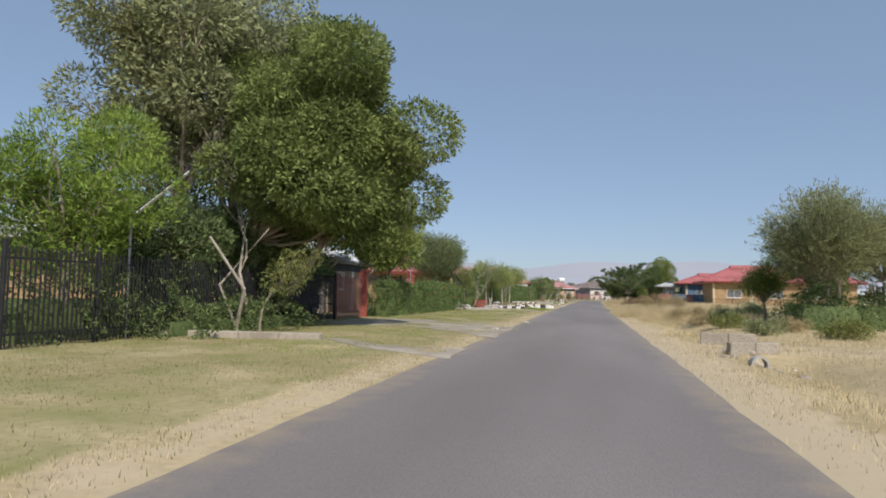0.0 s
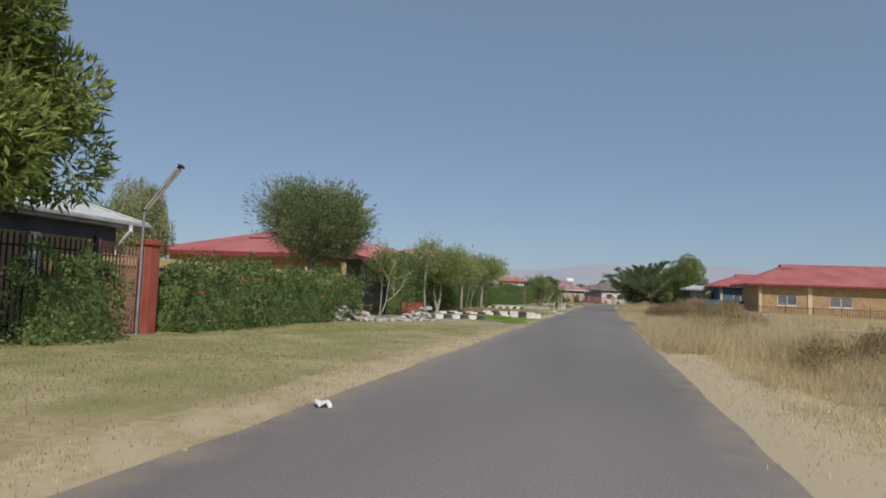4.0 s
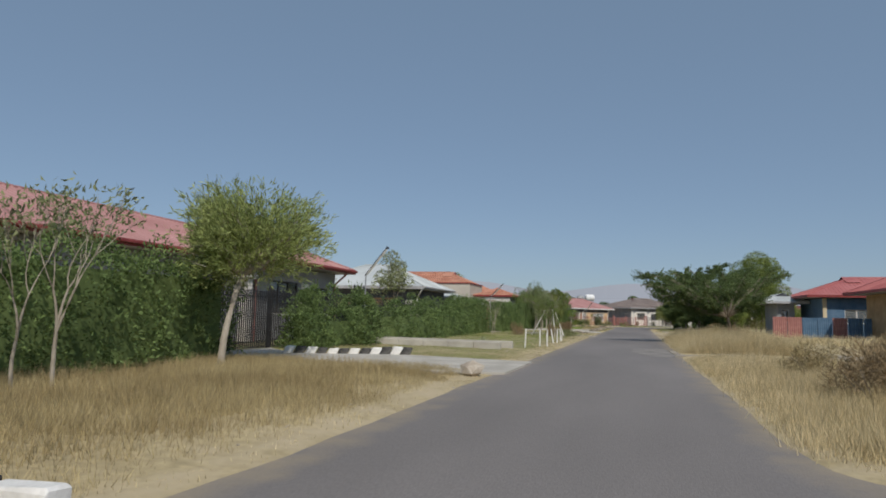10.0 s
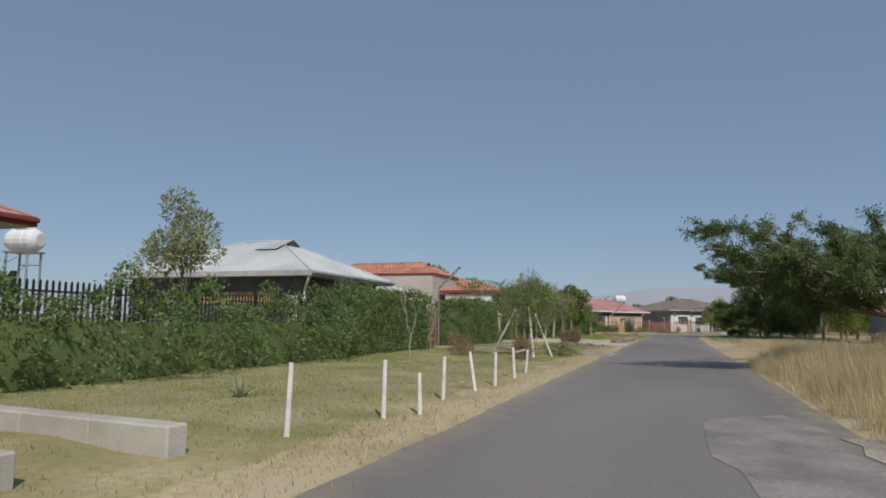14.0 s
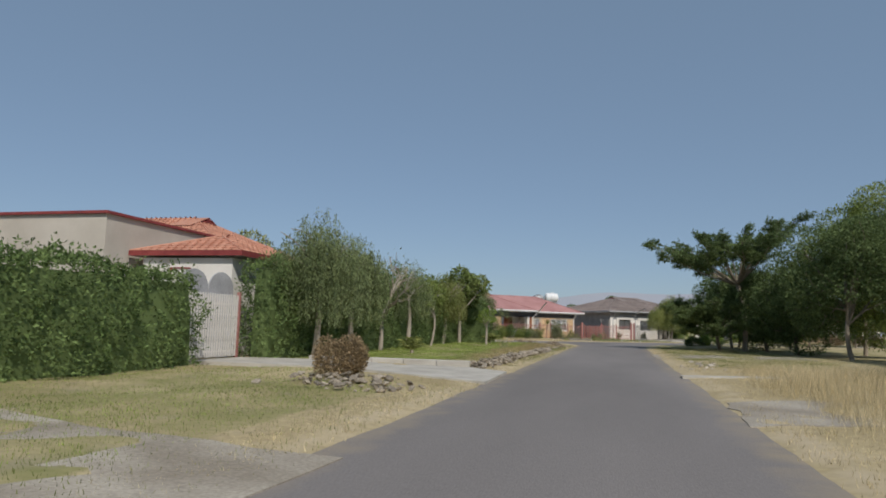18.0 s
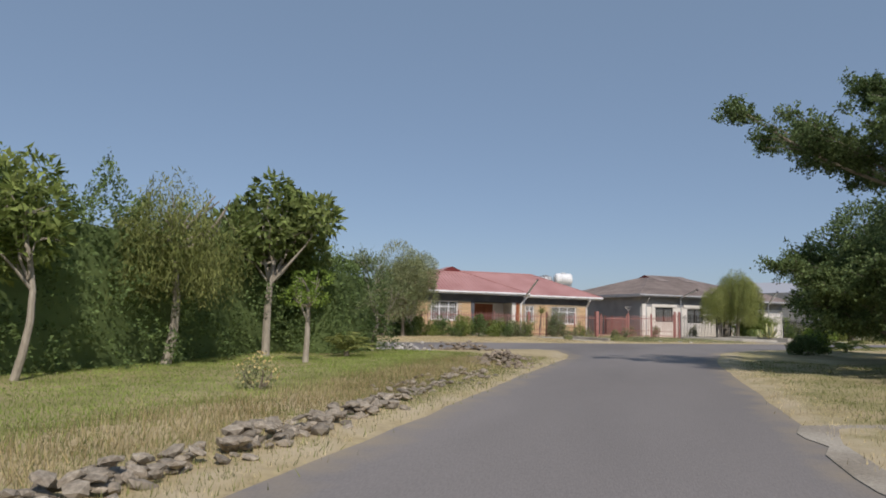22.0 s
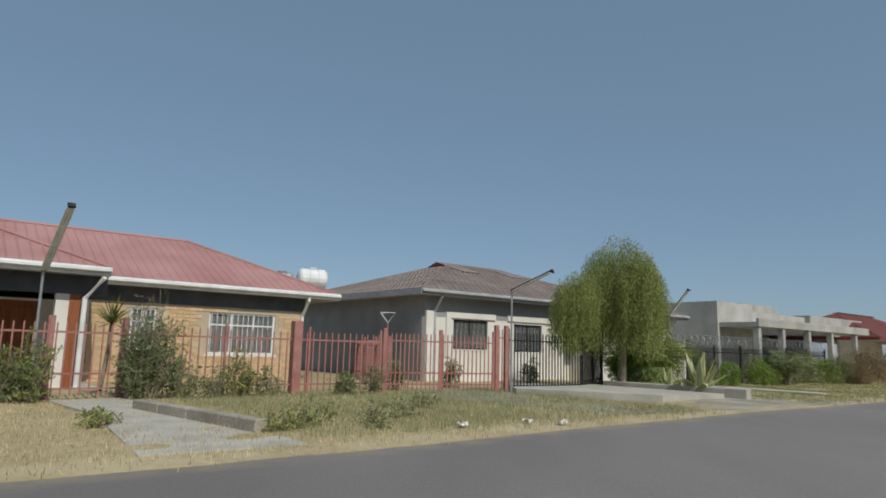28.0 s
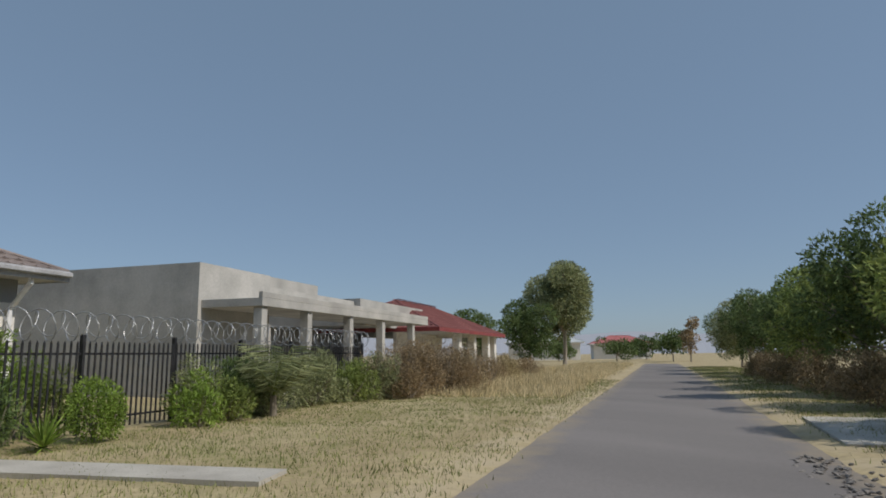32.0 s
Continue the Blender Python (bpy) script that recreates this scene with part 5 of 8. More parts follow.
# unfinished concrete house and the porch behind it
uh = thing("unfinished_house", "raw grey concrete shell of an unfinished house with open bays", "house", EM)
for run in ((34.3, 38.5, 4.7, 4.95), (34.3, 34.55, 4.953, 16), (38.25, 38.5, 4.953, 16), (34.553, 38.247, 15.75, 16)):
    shell(uh, "wall", RAWCONC, [run], -0.05, 4.5)
part("roof_slab", boxes((34.4, 38.4, 4.8, 15.9, 4.2, 4.4)), RAWCONC, uh)
part("parapet", boxes((39.6, 44.7, 6.0, 6.2, 3.3, 4.75), (39.6, 39.8, 6.2, 12, 3.3, 4.75), (44.5, 44.7, 6.2, 12, 3.3, 4.75), (38.5, 46.5, 4.9, 5.1, 3.3, 4.1)), RAWCONC, uh)
part("porch_slab", boxes((34.45, 50.6, 2.35, 5.2, 2.98, 3.25), (34.45, 50.6, 2.35, 2.5, 3.25, 3.45), bevel=0.01), RAWCONC, uh)
part("upper_block", boxes((46.6, 56.0, 4.6, 4.8, 2.9, 4.25), (46.6, 46.8, 4.8, 10, 2.9, 4.25), (55.8, 56.0, 4.8, 10, 2.9, 4.25), (46.8, 55.8, 4.8, 10, 2.95, 3.15)), RAWCONC, uh)
part("back_wall", boxes((38.5, 58.0, 9.8, 10.0, -0.05, 3.0)), RAWCONC, uh)
for a in (34.75, 37.7, 41.2, 44.6, 48.6):
    part("column", boxes((a - 0.16, a + 0.16, 2.45, 2.77, -0.05, 2.98), bevel=0.01), RAWCONC, uh)
part("floor_slab", boxes((34.45, 58, 2.3, 9.8, -0.05, 0.2)), RAWCONC, uh)
ph = thing("house", "low house with dark red tile roof and pale porch columns", "house", EM)
roof_on(ph, 51.5, 68.5, 2.0, 11, 2.9, 4.9, DARKREDROOF, FASCIA_R, courses=0.4, gablets=())
shell(ph, "wall", WHITEWALL, [(52.5, 60, 5.0, 5.2), (60, 67.5, 7.0, 7.2), (67.3, 67.5, 7.2, 10), (59.9, 60.1, 5.2, 7.0)], -0.05, 2.72)
for a in (57.5, 61.2, 65.2, 67.3):
    part("column", boxes((a - 0.3, a + 0.3, 2.5, 3.0, -0.05, 2.72), bevel=0.02), WHITEWALL, ph)

# fences and gates of the end houses
fence("fence", "red iron picket fence before the yellow brick house", E(-10.5, 0.3), E(-0.15, 0.3), 1.62, REDIRON, gap=0.18, w=0.03, post_w=0.06, rails=(0.12, 0.86))
fence("gate", "small closed red iron picket gate", E(-0.1, 0.3), E(1.3, 0.3), 1.62, REDIRON, gap=0.17, w=0.03, rails=(0.1, 0.3, 0.86), category="gate", posts=9, post_w=0.1)
fence("fence", "red iron picket fence beside the small gate", E(1.35, 0.3), E(8.0, 0.3), 1.62, REDIRON, gap=0.18, w=0.03, post_w=0.06, rails=(0.12, 0.86), posts=2.2)
fence("gate", "wide closed red iron picket gate", E(8.1, 0.25), E(11.3, -0.85), 1.68, REDIRON, gap=0.13, w=0.032, rails=(0.1, 0.3, 0.86), category="gate", posts=2.1, post_w=0.10, post_extra=0.12)
fence("fence", "red iron picket fence corner panel", E(11.36, -0.9), E(11.72, -0.95), 1.88, REDIRON, gap=0.11, rails=(0.12, 0.86), posts=9, post_w=0.12)
fence("gate", "dark iron picket gate before the white house", E(11.84, -0.92), E(15.3, -0.86), 1.8, BLACKIRON, gap=0.14, rails=(0.06, 0.86), category="gate", posts=9, post_w=0.07)
fence("fence", "black iron picket fence", E(15.4, -0.85), E(17.9, 0.3), 1.8, BLACKIRON, rails=(0.12, 0.86), posts=1.3)
fence("fence", "white iron picket gate panel by the grey house", E(21.9, 0.0), E(23.0, 0.0), 1.75, WHITEIRON, rails=(0.12, 0.86), posts=2)
fence("fence", "black iron picket fence topped with razor wire", E(23.1, 0.0), E(37.0, 0.0), 1.62, BLACKIRON, rails=(0.12, 0.86), posts=2.3)
fence("fence", "red iron picket fence between the two houses", E(9.6, 2.2), E(12.4, 9.0), 1.5, REDIRON, gap=0.16, rails=(0.12, 0.86))
rz = thing("razor_wire", "coiled galvanised razor wire on top of the black fence", "razor wire", pose(*E(21.3, 0.0), 1.72, 0, 0, END_RZ))
part("coil", tubes([([(0.035 * i, 0.25 * math.cos(i * 0.5), 0.2 + 0.26 * math.sin(i * 0.5)) for i in range(450)], 0.011, 0.011, 4)]), GREYIRON, rz)
part("coil", tubes([([(0.035 * i + 0.2, 0.15 * math.cos(-i * 0.43), 0.22 + 0.2 * math.sin(-i * 0.43)) for i in range(450)], 0.010, 0.010, 4)]), GREYIRON, rz)
px, py = E(5.4, 0.3)
tagged(part("gate_post", boxes((-0.12, 0.12, -0.12, 0.12, -0.1, 1.85), bevel=0.015), REDIRON, m=at(px, py, END_RZ)), "thick brown-red steel gate post", "post")

# the neighbour further along the side road
nh = thing("house", "low brick house with faded red roof beyond the water towers", "house", EM)
shell(nh, "wall", TANBRICK, [(-30, -15, 23, 23.2, [(-27, -25, 1.1, 2.3), (-19.5, -17.5, 1.1, 2.3)]), (-30, -29.8, 23.2, 31), (-15.2, -15, 23.2, 31), (-29.8, -15.2, 30.8, 31)], -0.05, 2.7)
for a in (-27, -19.5):
    window_in(nh, a, a + 2, 1.1, 2.3, 23.08, FASCIA_W, 3, 0)
roof_on(nh, -30.8, -14.2, 22.2, 31.8, 2.9, 4.8, PINKROOF, FASCIA_W, ribs=0.3, gablets=(1,))
fence("fence", "red iron picket fence running along the side road", E(-34, 0.3), E(-10.6, 0.3), 1.6, REDIRON, gap=0.17, rails=(0.12, 0.86), posts=3)
gw = thing("garden_wall", "low white rendered wall behind the fence", "wall", EM)
part("wall", boxes((-17.5, -13.6, 4.0, 4.2, -0.05, 1.15)), WHITEWALL, gw)
part("coping", boxes((-17.55, -13.55, 3.95, 4.25, 1.15, 1.22), bevel=0.01), CONC, gw)

# water tanks
def tank(name, label, x, y, z, r, ln, rz, legs=4.0, material=None):
    ob = thing(name, label, "water tank", pose(x, y, 0, 0, 0, rz))
    body = []
    n = 10
    prof = [(-ln / 2, r * 0.55), (-ln / 2 + 0.1, r * 0.85), (-ln / 2 + 0.25, r), (-ln * 0.17, r), (-ln * 0.15, r * 0.94), (-ln * 0.12, r), (ln * 0.12, r), (ln * 0.15, r * 0.94), (ln * 0.17, r), (ln / 2 - 0.25, r), (ln / 2 - 0.1, r * 0.85), (ln / 2, r * 0.55)]
    V, Fc = [], []
    for px_, pr in prof:
        for k in range(16):
            a = 2 * math.pi * k / 16
            V.append((px_, pr * math.cos(a), z + r + pr * math.sin(a)))
    for i in range(len(prof) - 1):
        for k in range(16):
            Fc.append((i * 16 + k, i * 16 + (k + 1) % 16, (i + 1) * 16 + (k + 1) % 16, (i + 1) * 16 + k))
    Fc += [tuple(range(15, -1, -1)), tuple(range((len(prof) - 1) * 16, len(prof) * 16))]
    t = part("tank", (V, Fc), material or TANKPLASTIC, ob)
    part("lid", boxes((-0.25, 0.25, -0.25, 0.25, z + 2 * r - 0.03, z + 2 * r + 0.07), bevel=0.03), material or TANKPLASTIC, t)
    for sx in (-1, 1):
        for sy in (-1, 1):
            part("leg", tubes([([(sx * ln * 0.36, sy * r * 0.8, -0.05), (sx * ln * 0.33, sy * r * 0.75, z)], 0.04, 0.04, 6)]), GREYIRON, ob)
    for k in range(int(legs)):
        zz = z * (k + 0.5) / legs
        part("brace", tubes([([(-ln * 0.35, -r * 0.78, zz), (ln * 0.35, -r * 0.78, min(zz + z / legs, z))], 0.018, 0.018, 4), ([(-ln * 0.35, r * 0.78, zz), (ln * 0.35, r * 0.78, zz)], 0.018, 0.018, 4)]), GREYIRON, ob)
    part("platform", boxes((-ln * 0.42, ln * 0.42, -r * 0.9, r * 0.9, z - 0.06, z)), GREYIRON, ob)
    return ob


tank("water_tank", "white plastic water tank on a steel stand behind the roofs", -8.06, 176.7, 5.25, 0.7, 2.1, 25)
tank("water_tank", "grey steel water tank on a stand behind the roofs", -10.0, 175.7, 5.3, 0.5, 1.6, 25, material=GREYIRON)
tank("water_tower", "white water tank on a tall lattice steel tower", -24.6, 148.4, 4.55, 0.42, 1.15, 30, 6)
tank("water_tower", "white water tank on a tall lattice steel tower", -30.5, 150.0, 4.5, 0.42, 1.15, 30, 6)

tank("water_tank", "white plastic water tank on a steel stand behind the black fence", -21.9, 66.0, 3.7, 0.42, 1.3, 10)

# ---- left row of houses ----
h1 = thing("house", "brick house with grey sheet roof in the shade of trees", "house", LM)
shell(h1, "wall", TANBRICK, [(-12, 8.2, 13.9, 14.1, [(-2.5, -0.9, 1.45, 2.45), (-7.5, -6.0, 1.45, 2.45), (3.0, 4.4, 1.45, 2.45)]), (-12, -11.8, 14.1, 22), (8.0, 8.2, 14.1, 22), (-11.8, 8, 21.8, 22)], -0.05, 2.5)
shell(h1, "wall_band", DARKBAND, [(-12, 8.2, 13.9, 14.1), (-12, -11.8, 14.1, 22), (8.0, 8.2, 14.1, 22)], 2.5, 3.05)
part("porch_wall", boxes((0.4, 1.0, 13.75, 13.9, 0, 2.5), (5.0, 5.3, 13.7, 13.9, 0, 2.5)), WHITEWALL, h1)
for a, b in ((-2.5, -0.9), (-7.5, -6.0), (3.0, 4.4)):
    window_in(h1, a, b, 1.45, 2.45, 13.98, FASCIA_W, 3, 8)
roof_on(h1, -13, 3.0, 13.2, 22.6, 3.22, 5.3, SILVERROOF, FASCIA_G, ribs=0.3, gablets=(0, 1), gutter=FASCIA_G)
roof_on(h1, 1.0, 9.1, 13.5, 22.0, 3.1, 4.7, SILVERROOF, FASCIA_G, ribs=0.3, gablets=(), gutter=FASCIA_G)
downpipe(h1, 1.6, 13.9, 3.15, FASCIA_W, 0.6)
downpipe(h1, 8.1, 13.9, 3.05, FASCIA_W, 0.6)

h2 = thing("house", "yellow-walled house with bright red roof behind a flowering hedge", "house", LM)
shell(h2, "wall", YELLOWWALL, [(24.0, 24.2, 13.0, 23.7), (24.2, 33.0, 13.0, 13.2, [(26.0, 27.6, 1.0, 2.2), (30.0, 31.6, 1.0, 2.2)]), (24.2, 33.0, 23.5, 23.7), (32.8, 33.0, 13.2, 23.5)], -0.05, 2.2)
shell(h2, "wall_band", TANBRICK, [(24.0, 24.2, 13.0, 23.7), (24.2, 33.0, 13.0, 13.2), (24.2, 33.0, 23.5, 23.7), (32.8, 33.0, 13.2, 23.5)], 2.2, 2.95)
window_in(h2, 26.0, 27.6, 1.0, 2.2, 13.08, FASCIA_W, 2, 8)
window_in(h2, 30.0, 31.6, 1.0, 2.2, 13.08, FASCIA_W, 2, 8)
roof_on(h2, 23.2, 33.6, 12.1, 24.6, 3.12, 4.75, REDROOF, FASCIA_R, ribs=0.3, gablets=(0, 1))
yw = thing("garden_wall", "yellow and tan garden wall behind the hedge", "wall", LM)
part("wall", boxes((5.5, 16.8, 12.0, 12.2, -0.05, 1.75)), TANBRICK, yw)
part("coping", boxes((5.5, 16.9, 11.95, 12.25, 1.75, 2.02), bevel=0.01), YELLOWWALL, yw)

h3 = thing("house", "grey-walled house with faded red roof and dark red eaves", "house", LM)
shell(h3, "wall", GREYWALL, [(50.9, 59.2, 14.8, 15.0, [(52.6, 55.2, 1.3, 2.75), (57.0, 58.5, 1.3, 2.6)]), (59.0, 59.2, 15.0, 23), (38, 51.1, 16.2, 16.4, [(42, 43.6, 1.3, 2.6), (46.5, 49.5, 0.1, 2.6)]), (38, 38.2, 16.4, 23), (38.2, 59, 22.8, 23), (50.9, 51.1, 15, 16.2)], -0.05, 3.4)
part("porch_column", boxes((50.6, 50.95, 14.6, 14.95, -0.05, 2.7), (50.2, 51.2, 14.5, 15.0, 2.7, 2.9)), WHITEWALL, h3)
part("wall_panel", boxes((55.5, 56.2, 14.76, 14.8, 1.3, 2.75)), WHITEWALL, h3)
window_in(h3, 52.6, 55.2, 1.3, 2.75, 14.88, DARKWOOD, 3, 0)
window_in(h3, 57.0, 58.5, 1.3, 2.6, 14.88, DARKWOOD, 2, 0)
window_in(h3, 42, 43.6, 1.3, 2.6, 16.28, DARKWOOD, 2, 0)
roof_on(h3, 37, 58, 15.4, 24, 3.62, 5.4, PINKROOF, FASCIA_R, ribs=0.3, gablets=(0, 1), gutter=FASCIA_R)
roof_on(h3, 50.2, 60.0, 14.0, 23.4, 3.66, 5.6, PINKROOF, FASCIA_R, ribs=0.3, ridge="y", gablets=(0,), gutter=FASCIA_R)
downpipe(h3, 51.4, 14.8, 3.6, REDIRON, 0.7)
downpipe(h3, 59.0, 14.8, 3.6, REDIRON, 0.7)

h4 = thing("house", "slate-grey house with pale grey sheet roof and a vent gable", "house", LM)
shell(h4, "wall", DARKBAND, [(73.9, 81.4, 15.0, 15.2, [(76.2, 77.8, 1.2, 2.3)]), (73.9, 74.1, 15.2, 24.6), (81.2, 81.4, 15.2, 24.6), (74.1, 81.2, 24.4, 24.6)], -0.05, 3.25)
part("wall_stripe", boxes((73.87, 73.9, 16.5, 21.5, 2.05, 2.6)), TANBRICK, h4)
part("wall_panel", boxes((73.86, 73.9, 15.02, 15.9, 1.2, 2.45)), WHITEWALL, h4)
window_in(h4, 76.2, 77.8, 1.2, 2.3, 15.08, FASCIA_W, 2, 6)
roof_on(h4, 73.15, 82.0, 14.25, 25.2, 3.46, 5.38, SILVERROOF, FASCIA_G, ribs=0.3, ridge="y", gablets=(0,), gutter=FASCIA_G)
roof_on(h4, 82.1, 85.6, 14.0, 18.0, 2.95, 3.6, SILVERROOF, FASCIA_G, ribs=0.3, gablets=())
shell(h4, "annex_wall", DARKBAND, [(82.1, 85.2, 14.6, 14.8), (85.0, 85.2, 14.8, 17.5)], -0.05, 2.75)
part("downpipe", tubes([([(73.2, 14.35, 3.28), (73.3, 14.5, 3.05), (73.75, 14.9, 2.7), (73.8, 14.95, 0.0)], 0.055, 0.055, 8)]), FASCIA_W, h4)

h5 = thing("house", "white house with orange clay tile roof behind a white gate", "house", LM)
shell(h5, "wall", WHITEWALL, [(97.2, 108, 15.0, 15.2), (97.2, 97.4, 15.2, 32.4), (107.8, 108, 15.2, 32.4), (97.4, 107.8, 32.2, 32.4)], -0.05, 3.6)
shell(h5, "garage_wall", WHITEWALL, [(91.3, 91.5, 11.0, 14.3), (91.5, 94.9, 11.0, 11.2), (91.5, 94.9, 14.1, 14.3)], -0.05, 3.25)
part("vent_frame", boxes((91.27, 91.3, 13.2, 13.24, 2.35, 2.9), (91.27, 91.3, 12.5, 12.54, 2.35, 2.9), (91.27, 91.3, 12.5, 13.24, 2.9, 2.94)), FASCIA_R, h5)
roof_on(h5, 91.12, 95.4, 10.6, 14.7, 3.45, 4.2, ORANGETILE, FASCIA_R, courses=0.34, gablets=(), fas_h=0.14)
roof_on(h5, 96.5, 108.7, 14.3, 33.0, 3.8, 6.5, ORANGETILE, FASCIA_R, courses=0.36, ridge="y", gablets=(0,))
bw = thing("side_wall", "beige rendered flat-roofed block with red coping beside the orange roof", "wall", LM)
part("wall", boxes((90.15, 95.8, 14.85, 24.0, -0.05, 4.55)), BEIGE, bw)
part("coping", boxes((90.05, 95.9, 14.75, 24.1, 4.55, 4.64)), FASCIA_R, bw)
part("ledge", boxes((90.0, 90.15, 16.4, 18.6, 2.55, 2.65)), WHITEWALL, bw)

# right row
for (x0, x1, y0, y1, ze, zr, rm, wm, lab, wins) in (
        (19.9, 41.0, 81.2, 91, 4.0, 6.8, REDROOF, TANBRICK, "long tan brick house with bright red roof beyond the dry grass", ((22.05, 24.3), (28.0, 30.5), (34.5, 36.5))),
        (17.8, 30.0, 95.9, 104.1, 3.95, 5.9, REDROOF, BLUESHEET, "red-roofed house with blue walls behind a sheet fence", ((19.6, 21.6),)),
        (14.9, 16.5, 100.9, 107.0, 3.45, 4.3, SILVERROOF, GREYWALL, "low grey outbuilding with pale sheet roof", ((15.3, 16.0),))):
    h = thing("house", lab, "house", pose(0, 0, 0))
    shell(h, "wall", wm, [(x0, x1, y0, y0 + 0.2, [(a, b, 1.4, 2.65) for a, b in wins]), (x0, x0 + 0.2, y0 + 0.2, y1), (x1 - 0.2, x1, y0 + 0.2, y1), (x0 + 0.2, x1 - 0.2, y1 - 0.2, y1)], -0.05, ze - 0.2)
    for a, b in wins:
        window_in(h, a, b, 1.4, 2.65, y0 + 0.08, FASCIA_W, 2, 0)
    if rm is REDROOF:
        for xa, xb in ((x0 - 0.02, x0 + 0.3), (x0 + 5.6, x0 + 6.1)):
            part("pilaster", boxes((xa, xb, y0 - 0.12, y0, 0, ze - 0.25)), CREAMWALL, h)
    roof_on(h, x0 - 1.5, x1 + 1.2, y0 - 0.9, y1 + 0.9, ze, zr, rm, FASCIA_R if rm is REDROOF else FASCIA_G, ribs=0.35, gablets=(0, 1))
fence("fence", "low dark iron fence before the tan brick house", (19.5, 79.5), (38, 79.5), 1.25, BLACKIRON, gap=0.3, w=0.05, posts=3)
for i in range(8):
    x = 12.4 + i * 1.15
    cut = [(k * 0.08, 0.02 * math.cos(k * math.pi)) for k in range(15)]
    V = [(a, b + t, z) for z in (-0.05, 1.75) for t in (0, 0.006) for a, b in cut]
    Fc = [(k, k + 1, k + 31, k + 30) for k in range(14)] + [(k + 16, k + 15, k + 45, k + 46) for k in range(14)] + [(30 + k, 31 + k, 46 + k, 45 + k) for k in range(14)]
    ob = part("sheet_panel", (V, Fc), REDIRON if i in (0, 1, 4) else BLUESHEET, m=at(x, 90.2 - i * 0.05))
    tagged(ob, "corrugated painted metal fence sheet, " + ("red" if i in (0, 1, 4) else "blue"), "fence panel", "painted sheet fence")

# ---- fences, gates and small works of the left row ----
fence("fence", "dark iron picket fence in the shade under trees", (-10.3, -22.0), (-10.3, -10.2), 1.95, BLACKIRON, rails=(0.12, 0.88), gap=0.12)
fence("gate", "closed dark red iron picket gate in deep shade", (-10.3, -10.1), (-10.3, -6.0), 1.85, BLACKIRON, rails=(0.1, 0.35, 0.88), gap=0.11, category="gate", posts=9)
fence("fence", "brown iron picket fence before the brick house", (-10.25, -5.9), (-10.2, -3.1), 1.85, REDIRON, rails=(0.12, 0.88), gap=0.12)
for (x, y, w, h) in ((-10.2, -2.75, 0.28, 2.2), (-10.2, -3.05, 0.16, 2.05), (-10.0, 4.75, 0.34, 2.2)):
    tagged(part("gate_pillar", boxes((-w / 2, w / 2, -w / 2, w / 2, -0.1, h), (-w / 2 - 0.04, w / 2 + 0.04, -w / 2 - 0.04, w / 2 + 0.04, h - 0.14, h - 0.06), bevel=0.012), REDPILLAR, m=at(x, y)), "red-painted square gate pillar", "pillar", "red pillars")
fence("fence", "black iron picket fence above shrubs", (-10.15, -2.4), (-10.1, 3.2), 2.05, BLACKIRON, rails=(0.12, 0.88), gap=0.13)
fence("gate", "rusty red iron picket gate", (-10.1, 3.3), (-10.0, 4.6), 2.0, REDIRON, rails=(0.1, 0.88), gap=0.1, category="gate", posts=9)
fence("fence", "brown wooden-look picket fence beside the arched gate", (-10.6, 14.5), (-10.3, 17.3), 1.9, YELLOWWALL, rails=(0.12, 0.88), gap=0.16, w=0.12)

# arched iron gate
ga = thing("gate", "closed black iron double gate with arched top and sheet panels", "gate", at(-10.2, 17.4, 88))
for s, (xa, xb) in enumerate(((0.0, 2.3), (2.4, 4.7))):
    def crest(x, xa=xa, xb=xb):
        return 2.15 + 0.42 * math.sin(math.pi * (x - xa) / (xb - xa)) if s == 0 else 1.95 + 0.35 * (abs(x - (xa + xb) / 2) / 1.15) ** 1.5
    leaf_frame = part("leaf_frame", tubes([([(xa, 0, 0.05), (xa, 0, crest(xa))], 0.04, 0.04, 6), ([(xb, 0, 0.05), (xb, 0, crest(xb))], 0.04, 0.04, 6), ([(xa, 0, 0.1), (xb, 0, 0.1)], 0.03, 0.03, 6),
                      ([(xa + (xb - xa) * i / 14, 0, crest(xa + (xb - xa) * i / 14)) for i in range(15)], 0.03, 0.03, 6)]), BLACKIRON, ga)
    n = 17
    for i in range(n):
        x = xa + (xb - xa) * (i + 0.5) / n
        part("bar", tubes([([(x, 0, 0.1), (x, 0, crest(x) + 0.16)], 0.012, 0.009, 5)]), BLACKIRON, leaf_frame)
    part("sheet", boxes((xa + 0.04, xb - 0.04, 0.015, 0.025, 0.55, 0.95), (xa + 0.04, xb - 0.04, 0.015, 0.025, 1.25, 1.6)), BLACKIRON, leaf_frame)
for x in (-0.15, 4.85):
    part("post", boxes((x - 0.08, x + 0.08, -0.08, 0.08, -0.1, 2.3), bevel=0.01), YELLOWWALL if x < 0 else BLACKIRON, ga)

